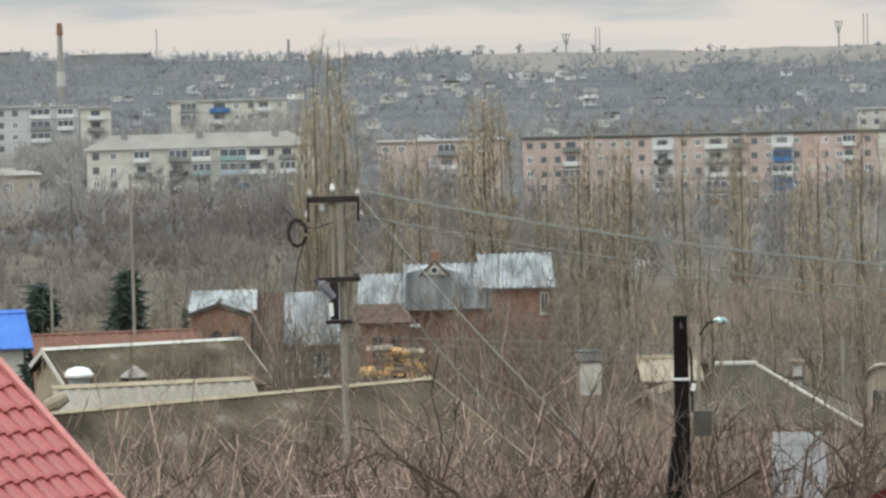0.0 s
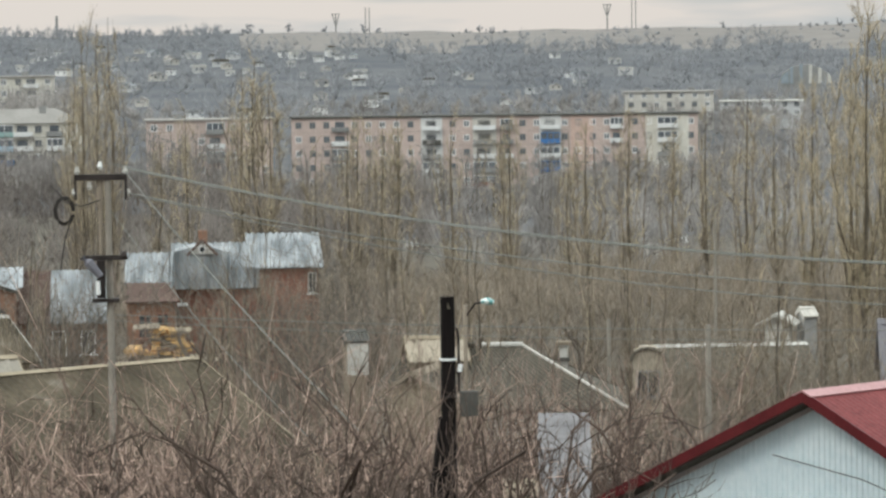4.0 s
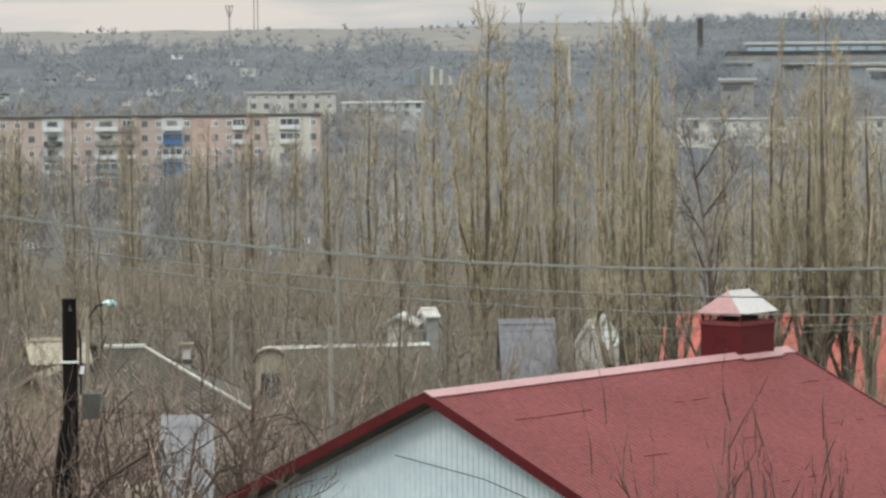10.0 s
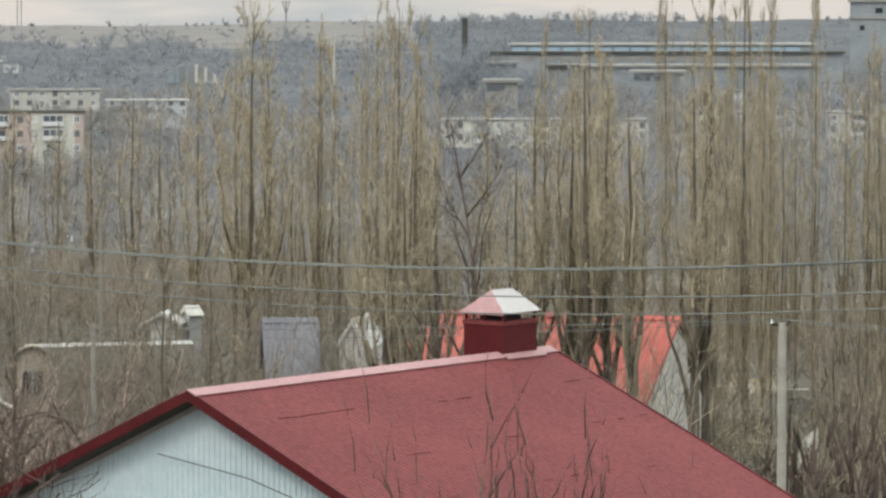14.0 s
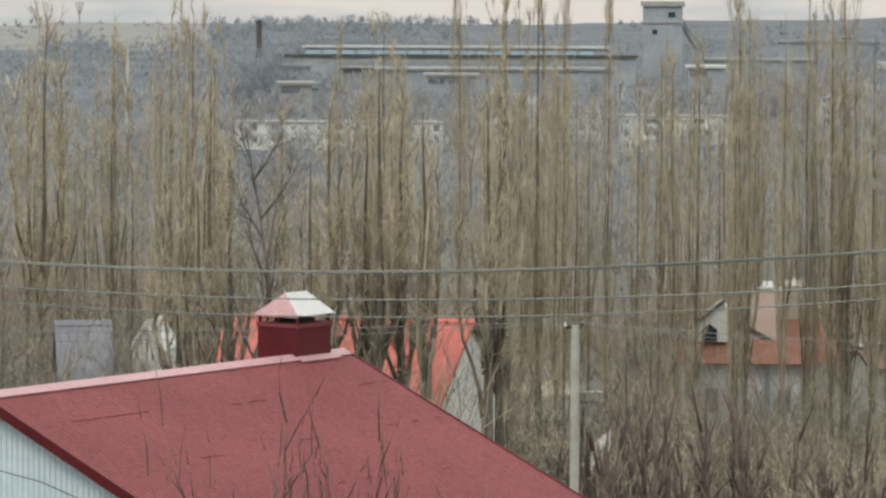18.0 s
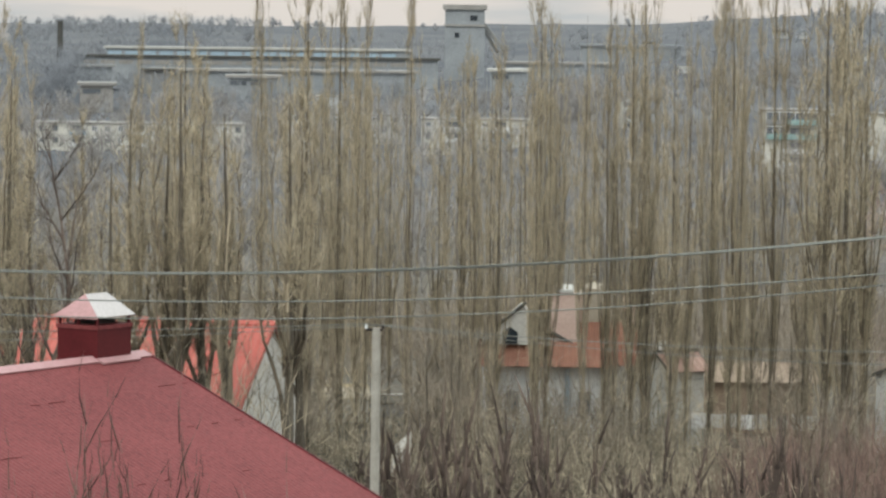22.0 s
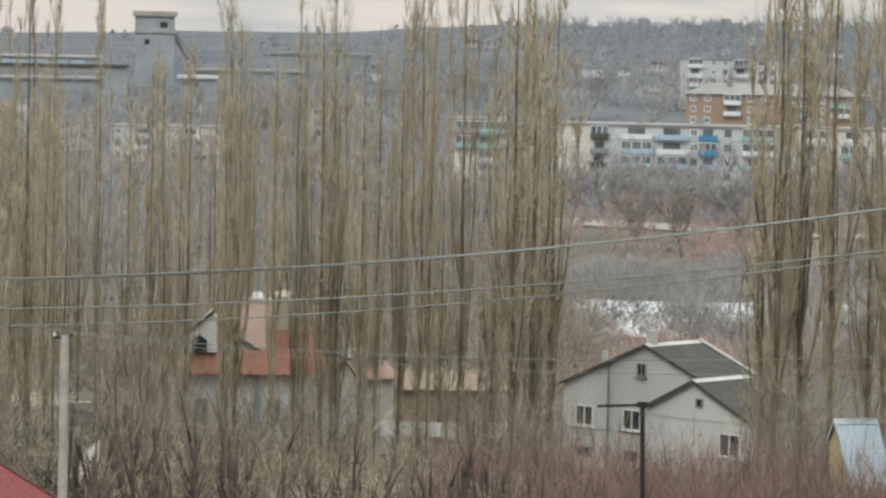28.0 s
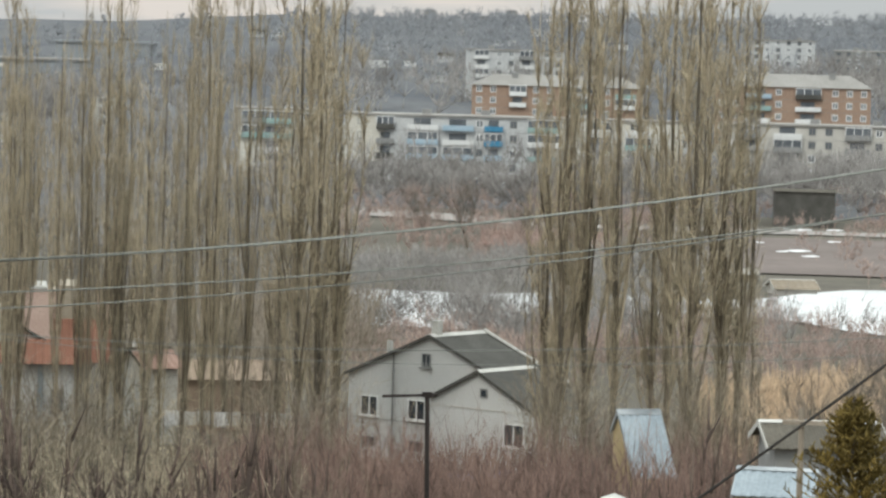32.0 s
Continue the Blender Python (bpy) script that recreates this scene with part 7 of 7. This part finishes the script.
base_spots = np.concatenate([scatter(90 + k, t - 0.14, t + 0.14, 114, 128, 4) for k, t in enumerate((18.95, 19.6, 20.32, 21.35, 21.76, 22.9, 23.6, 24.6, 24.75, 25.5, 26.15, 30.6, 32.3, 19.9))])
tagged(part("trunk_thicket", spike_mesh("trunk_thicket", brush_segs(77, base_spots, 4.2, 24, 0.070, 0.12, 0.25), M_DARKBOUGH), M_DARKBOUGH), "dark clumps of stems at the poplar feet", "shrubs", kind="stuff")

shrubs("garden_thicket", "tangled brown brush over the mossy roof's yard", 63, (-6.0, 0.6, 48, 64), 125, 6.4, 5, 0.022, M_NEARTWIG, M_NEARTWIG, 0.30, 0.44)
wood("slope_trees", "leafless trees before the pale blocks", 65, (-9, -1.8, 790, 885), 190, 15.0, 60, 0.095, M_WOODS)
wood("cream_court_trees", "brown leafless trees before the cream flats", 66, (-9, -1.5, 680, 738), 130, 6.4, 60, 0.075, M_BROWNWOOD)
wood("court_trees", "pinkish-grey leafless trees before the white flats", 61, (24.5, 38, 590, 692), 400, 8.5, 60, 0.072, M_WOODS)
shrubs("stem_thicket", "tall olive-brown leafless stems between the trunks", 58, (16.8, 27, 150, 186), 170, 4.6, 4, 0.028, M_BROWNTWIG, M_BROWNTWIG, 0.12, 0.16, keep=lambda t, d: (t < 17.8) | ((t > 19.4) & (t < 22.9)) | (t > 25.6))

# slim young trees between the houses, and taller ones before the long block
saplings = [tree_kind("bare_sapling", poplar_segs(140 + k, 8.0, 3, 10, 5, 0.7, 0.28, 0.2, 0.009), M_BARK, M_BROWNTWIG, "slim leafless young tree between the houses", "tree", "bare saplings", M_LIMB) for k in range(5)]
sr = random.Random(33)
for k in range(60):
    turn = -4.6 + 16.4 * (k + sr.random()) / 60
    d = sr.uniform(112, 200)
    if -1.6 < turn < -0.15:
        continue
    plant_to(saplings[k % 5], turn, d, float(land(turn, d)) + sr.uniform(5.0, 10.5), sr.uniform(0.8, 1.5), sr.random() * 360)
for k in range(34):
    turn = sr.choice((13.6, 17.0, 20.0, 19.8, 25.6, 26.2)) + sr.uniform(-0.8, 0.8)
    d = sr.uniform(122, 200)
    plant_to(saplings[k % 5], turn, d, float(land(turn, d)) + sr.uniform(4.0, 8.5), sr.uniform(0.8, 1.3), sr.random() * 360)
for k in range(16):
    turn = 32.8 + sr.random() * 3
    d = sr.uniform(140, 230)
    plant_to(saplings[k % 5], turn, d, float(land(turn, d)) + sr.uniform(4.0, 7.5), sr.uniform(0.8, 1.3), sr.random() * 360)
for k in range(22):
    turn = -5.7 + 6.6 * (k + sr.random()) / 22
    d = sr.uniform(90, 112)
    if -1.6 < turn < -0.15:
        continue
    plant_to(saplings[k % 5], turn, d, float(land(turn, d)) + sr.uniform(5.0, 8.5), sr.uniform(0.5, 0.9), sr.random() * 360)
for k in saplings:
    drop_kind(k)
talls = [tree_kind("valley_tree", poplar_segs(160 + k, 16.0, 5, 11, 4, 1.5, 0.6, 0.15, 0.030), M_BARK, M_WOODS, "tall thin leafless tree before the flats", "tree", "valley trees", M_WOODS) for k in range(4)]
for k in range(150):
    turn = -6.0 + 15.5 * (k + sr.random()) / 150
    d = sr.uniform(600, 815)
    if k % 5 == 0:
        turn = sr.uniform(1.2, 7.8)
    c_ = plant_to(talls[k % 4], turn, d, float(land(turn, d)) + sr.uniform(7.5, 14.0), sr.uniform(1.6, 3.0), sr.random() * 360)
for k in talls:
    drop_kind(k)

# ---- bare fruit trees and bushes in the near gardens ----
fruit = [tree_kind("bare_fruit_tree", broad_segs(60 + k, 6.0, 0.125, 0.20, 0.9, (4, 5, 3), 0.0095, 0.6, 0.62, 0, 0.42, 0.27), M_DARKBOUGH, (M_DARKTWIG, M_DARKTWIG, M_NEARTWIG)[k % 3], "crooked leafless fruit tree with brown twigs", "tree", "bare garden trees", M_DARKBOUGH if k % 2 == 0 else None) for k in range(6)]
gr = random.Random(21)
for k in range(42):
    turn = -5.6 + 11.8 * (k + gr.random()) / 42
    d = gr.uniform(40, 62)
    if turn > 4.0:
        d = gr.uniform(80, 86)
    if 2.9 < turn < 4.0:
        d = gr.uniform(54, 64)
    drop = gr.uniform(0.087, 0.110) if turn < -0.5 or turn > 4.6 else gr.uniform(0.080, 0.106)
    plant_to(fruit[k % 6], turn, d, 30 - d * drop, gr.uniform(0.7, 1.0), gr.random() * 360)
old_fruit = [tree_kind("old_fruit_tree", broad_segs(190 + k, 6.0, 0.22, 0.30, 0.9, (4, 5, 4), 0.010, 0.6, 0.6, 4, 0.46, 0.32), M_DARKBOUGH, M_DARKBOUGH, "old dark fruit tree with thick crooked boughs", "tree", "old garden trees") for k in range(3)]
for k, (turn, d, top) in enumerate(((-4.6, 45, 25.0), (-3.0, 47, 24.9), (-2.3, 43, 25.2), (-0.6, 45, 25.0), (0.3, 43, 25.9), (1.1, 42, 26.2), (1.75, 44, 26.0), (2.3, 42, 26.2), (2.75, 43, 26.0), (3.1, 44, 25.9), (0.7, 45, 25.8), (4.7, 58, 24.9), (5.0, 60, 24.4), (6.1, 58, 24.2), (6.5, 60, 24.6), (7.0, 57, 24.0), (-3.7, 44, 25.3), (-1.7, 43, 25.4), (-1.1, 46, 25.6), (-5.2, 46, 24.9), (3.6, 45, 25.8), (4.2, 46, 25.5), (7.6, 62, 24.3))):
    plant_to(old_fruit[k % 3], turn, d, top, 0.8, turn * 61)
for k in old_fruit:
    drop_kind(k)
roof_bush = [tree_kind("bare_shrub", broad_segs(95 + k, 6.0, 0.13, 0.2, 0.7, (5, 5, 3), 0.018, 0.9, 0.62, 4, 0.5), M_ROOFTWIG, M_ROOFTWIG, "tall reddish leafless shrub in front of the red roof", "shrub", "shrubs before the red roof") for k in range(3)]
for k, (turn, d, top) in enumerate(((14.62, 36, 26.24), (15.3, 36, 26.6), (15.8, 36.5, 26.1), (16.3, 36, 25.8), (15.05, 37, 25.9), (13.9, 36, 25.5), (17.0, 36, 25.3))):
    plant_to(roof_bush[k % 3], turn, d, top, 0.55, turn * 50)
for k in roof_bush:
    drop_kind(k)
for turn, d, top, k, wide in ((1.35, 44, 25.5, 0, 0.9), (0.5, 47, 24.9, 3, 0.8), (2.5, 45, 25.2, 0, 0.8), (-1.2, 46, 24.7, 3, 0.9), (-3.4, 46, 24.6, 0, 0.8)):
    plant_to(fruit[k], turn, d, top, wide, turn * 77)
for k in fruit:
    drop_kind(k)
grey = [tree_kind("bare_tree", broad_segs(80 + k, 12.0, 0.17, 0.3, 0.6, (6, 6, 4), 0.012, 1.0), M_BARK, M_GREYTWIG, "tall leafless grey tree with forked limbs", "tree", "bare grey trees") for k in range(3)]
for turn, d, top, k, wide in ((28.6, 480, 15.0, 1, 1.1), (27.9, 500, 12.0, 2, 1.0), (29.5, 500, 11.0, 0, 1.0), (11.9, 125, 20.5, 1, 0.8), (-2.9, 135, 23.0, 2, 1.0), (-2.2, 120, 23.6, 1, 0.9),
                              (35.3, 165, 19.0, 1, 0.8), (34.6, 150, 18.6, 2, 0.7), (34.1, 170, 17.5, 0, 0.7), (2.2, 150, 20.5, 1, 1.0), (5.6, 150, 20.5, 2, 1.0), (6.3, 95, 22.0, 0, 0.8), (7.6, 90, 22.0, 1, 0.8)):
    plant_to(grey[k], turn, d, top, wide, turn * 40)
for k in grey:
    drop_kind(k)
def leader_segs(seed, H, trunk_r, limbs, twigs, twig):
    """A bare tree with one winding stem, long rising side limbs and fine twigs."""
    rng = np.random.default_rng(seed)
    axis = [np.zeros(3)]
    for k in range(10):
        axis.append(axis[-1] + np.array([rng.normal(0, 0.022), rng.normal(0, 0.022), 0.1]) * H)
    rad = [trunk_r * (1 - k / 10.6) for k in range(11)]
    crown = []
    for k in range(limbs):
        u = 3.4 + 6.3 * k / limbs
        i = int(u)
        p = axis[i] + (axis[i + 1] - axis[i]) * (u - i)
        phi = (k % 2) * np.pi + rng.normal(0, 0.6)
        d = unit(np.array([np.cos(phi), 0.6 * np.sin(phi), 0.9 + 0.5 * rng.random()]))
        ln, r = H * (0.34 - 0.022 * u), trunk_r * (0.62 - 0.045 * u)
        for q in range(4):
            e = p + d * ln / 4
            crown.append([*p, *e, r, r * 0.72])
            for _ in range(3):
                c, td, tl, tr = p + (e - p) * rng.random(), unit(d + rng.normal(0, 0.6, 3)), ln * (0.22 + 0.2 * rng.random()), max(twig, r * 0.4)
                for _ in range(2):
                    f = c + td * tl / 2
                    crown.append([*c, *f, tr, tr * 0.6])
                    for _ in range(twigs):
                        g = unit(td + rng.normal(0, 0.5, 3) + np.array([0, 0, 0.2]))
                        crown.append([*f, *(f + g * tl * (0.3 + 0.5 * rng.random())), twig, twig * 0.3])
                    c, td, tr = f, unit(td + rng.normal(0, 0.25, 3)), tr * 0.6
            p, d, r = e, unit(d + np.array([0, 0, 0.18]) + rng.normal(0, 0.16, 3)), r * 0.72
    return (axis, rad), crown


forked = tree_kind("forked_tree", leader_segs(88, 15.0, 0.15, 15, 3, 0.009), M_DARKBOUGH, M_GREYTWIG, "dark leafless forked tree behind the red chimney", "tree", "", M_DARKBOUGH)
plant_to(forked, 13.61, 100, 28.5, 0.85, 110)
drop_kind(forked)


# ---- evergreens: whorls of drooping branches with needle tufts ----
def spruce(label, turn, d, top, width, material, name="spruce", sink=None, steep=0.35):
    z = float(land(turn, d)) if sink is None else sink
    H = top - z
    rng = np.random.default_rng(int(turn * 100) + 900)
    t = thing(name, spot(turn, d, z), label, "tree")
    part("trunk", Shape().rod([(0, 0, -0.3), (0, 0, H)], [0.03 * H / 2, 0.015], 7), M_BARK, t)
    rows = []
    n = int((30 if steep < 0.5 else 120) * H)
    for i in range(n):
        u = rng.random() ** 0.8
        h = H * (0.06 + 0.92 * u)
        ln = width * (1 - u) ** 0.85 * (0.65 + 0.45 * rng.random()) + 0.05 * H * 0.3
        phi = rng.random() * 2 * np.pi
        a = np.array([0, 0, h])
        dirn = np.array([np.cos(phi), np.sin(phi), steep * (rng.random() - (0.75 if steep < 0.5 else 0.0))])
        b = a + dirn * ln
        rows.append([*a, *b, 0.02 + 0.004 * H if steep < 0.5 else 0.012, 0.006])
        for _ in range(9):
            w = 0.25 + 0.75 * rng.random()
            c = a + (b - a) * w
            if steep < 0.5:
                e = c + np.array([rng.normal(0, 0.13), rng.normal(0, 0.13), rng.normal(-0.04, 0.08)]) * max(0.6, width)
                rows.append([*c, *e, 0.030 * max(0.5, width), 0.006])
            else:
                e = c + np.array([rng.normal(0, 0.045), rng.normal(0, 0.045), 0.02 + 0.09 * rng.random()])
                rows.append([*c, *e, 0.013, 0.004])
    part("crown", tube_mesh("crown", rows, material, 3), material, t)
    return t


spruce("dark green spruce beside the sheds", -5.03, 150, 21.7, 2.6, M_SPRUCE)
spruce("dark spreading spruce beside the pale pole", -6.38, 152, 21.2, 2.8, M_SPRUCE)
spruce("narrow dark spruce by the brick gable", -4.12, 148, 20.2, 0.5, M_SPRUCE)
spruce("dark rounded conifer behind the tiled roof", -6.68, 118, 20.6, 0.8, M_SPRUCE)
spruce("bronze-yellow thuja in the near garden", 34.80, 40, 26.25, 1.9, M_JUNIPER, "thuja", sink=21.0, steep=0.9)
reeds = brush_segs(71, scatter(71, 32.4, 35.2, 205, 262, 560), 2.6, 36, 0.026, 0.10, 0.12)
tagged(part("dry_reeds", spike_mesh("dry_reeds", reeds, M_REED), M_REED), "patch of tall straw-coloured dry reeds", "reeds", kind="stuff")
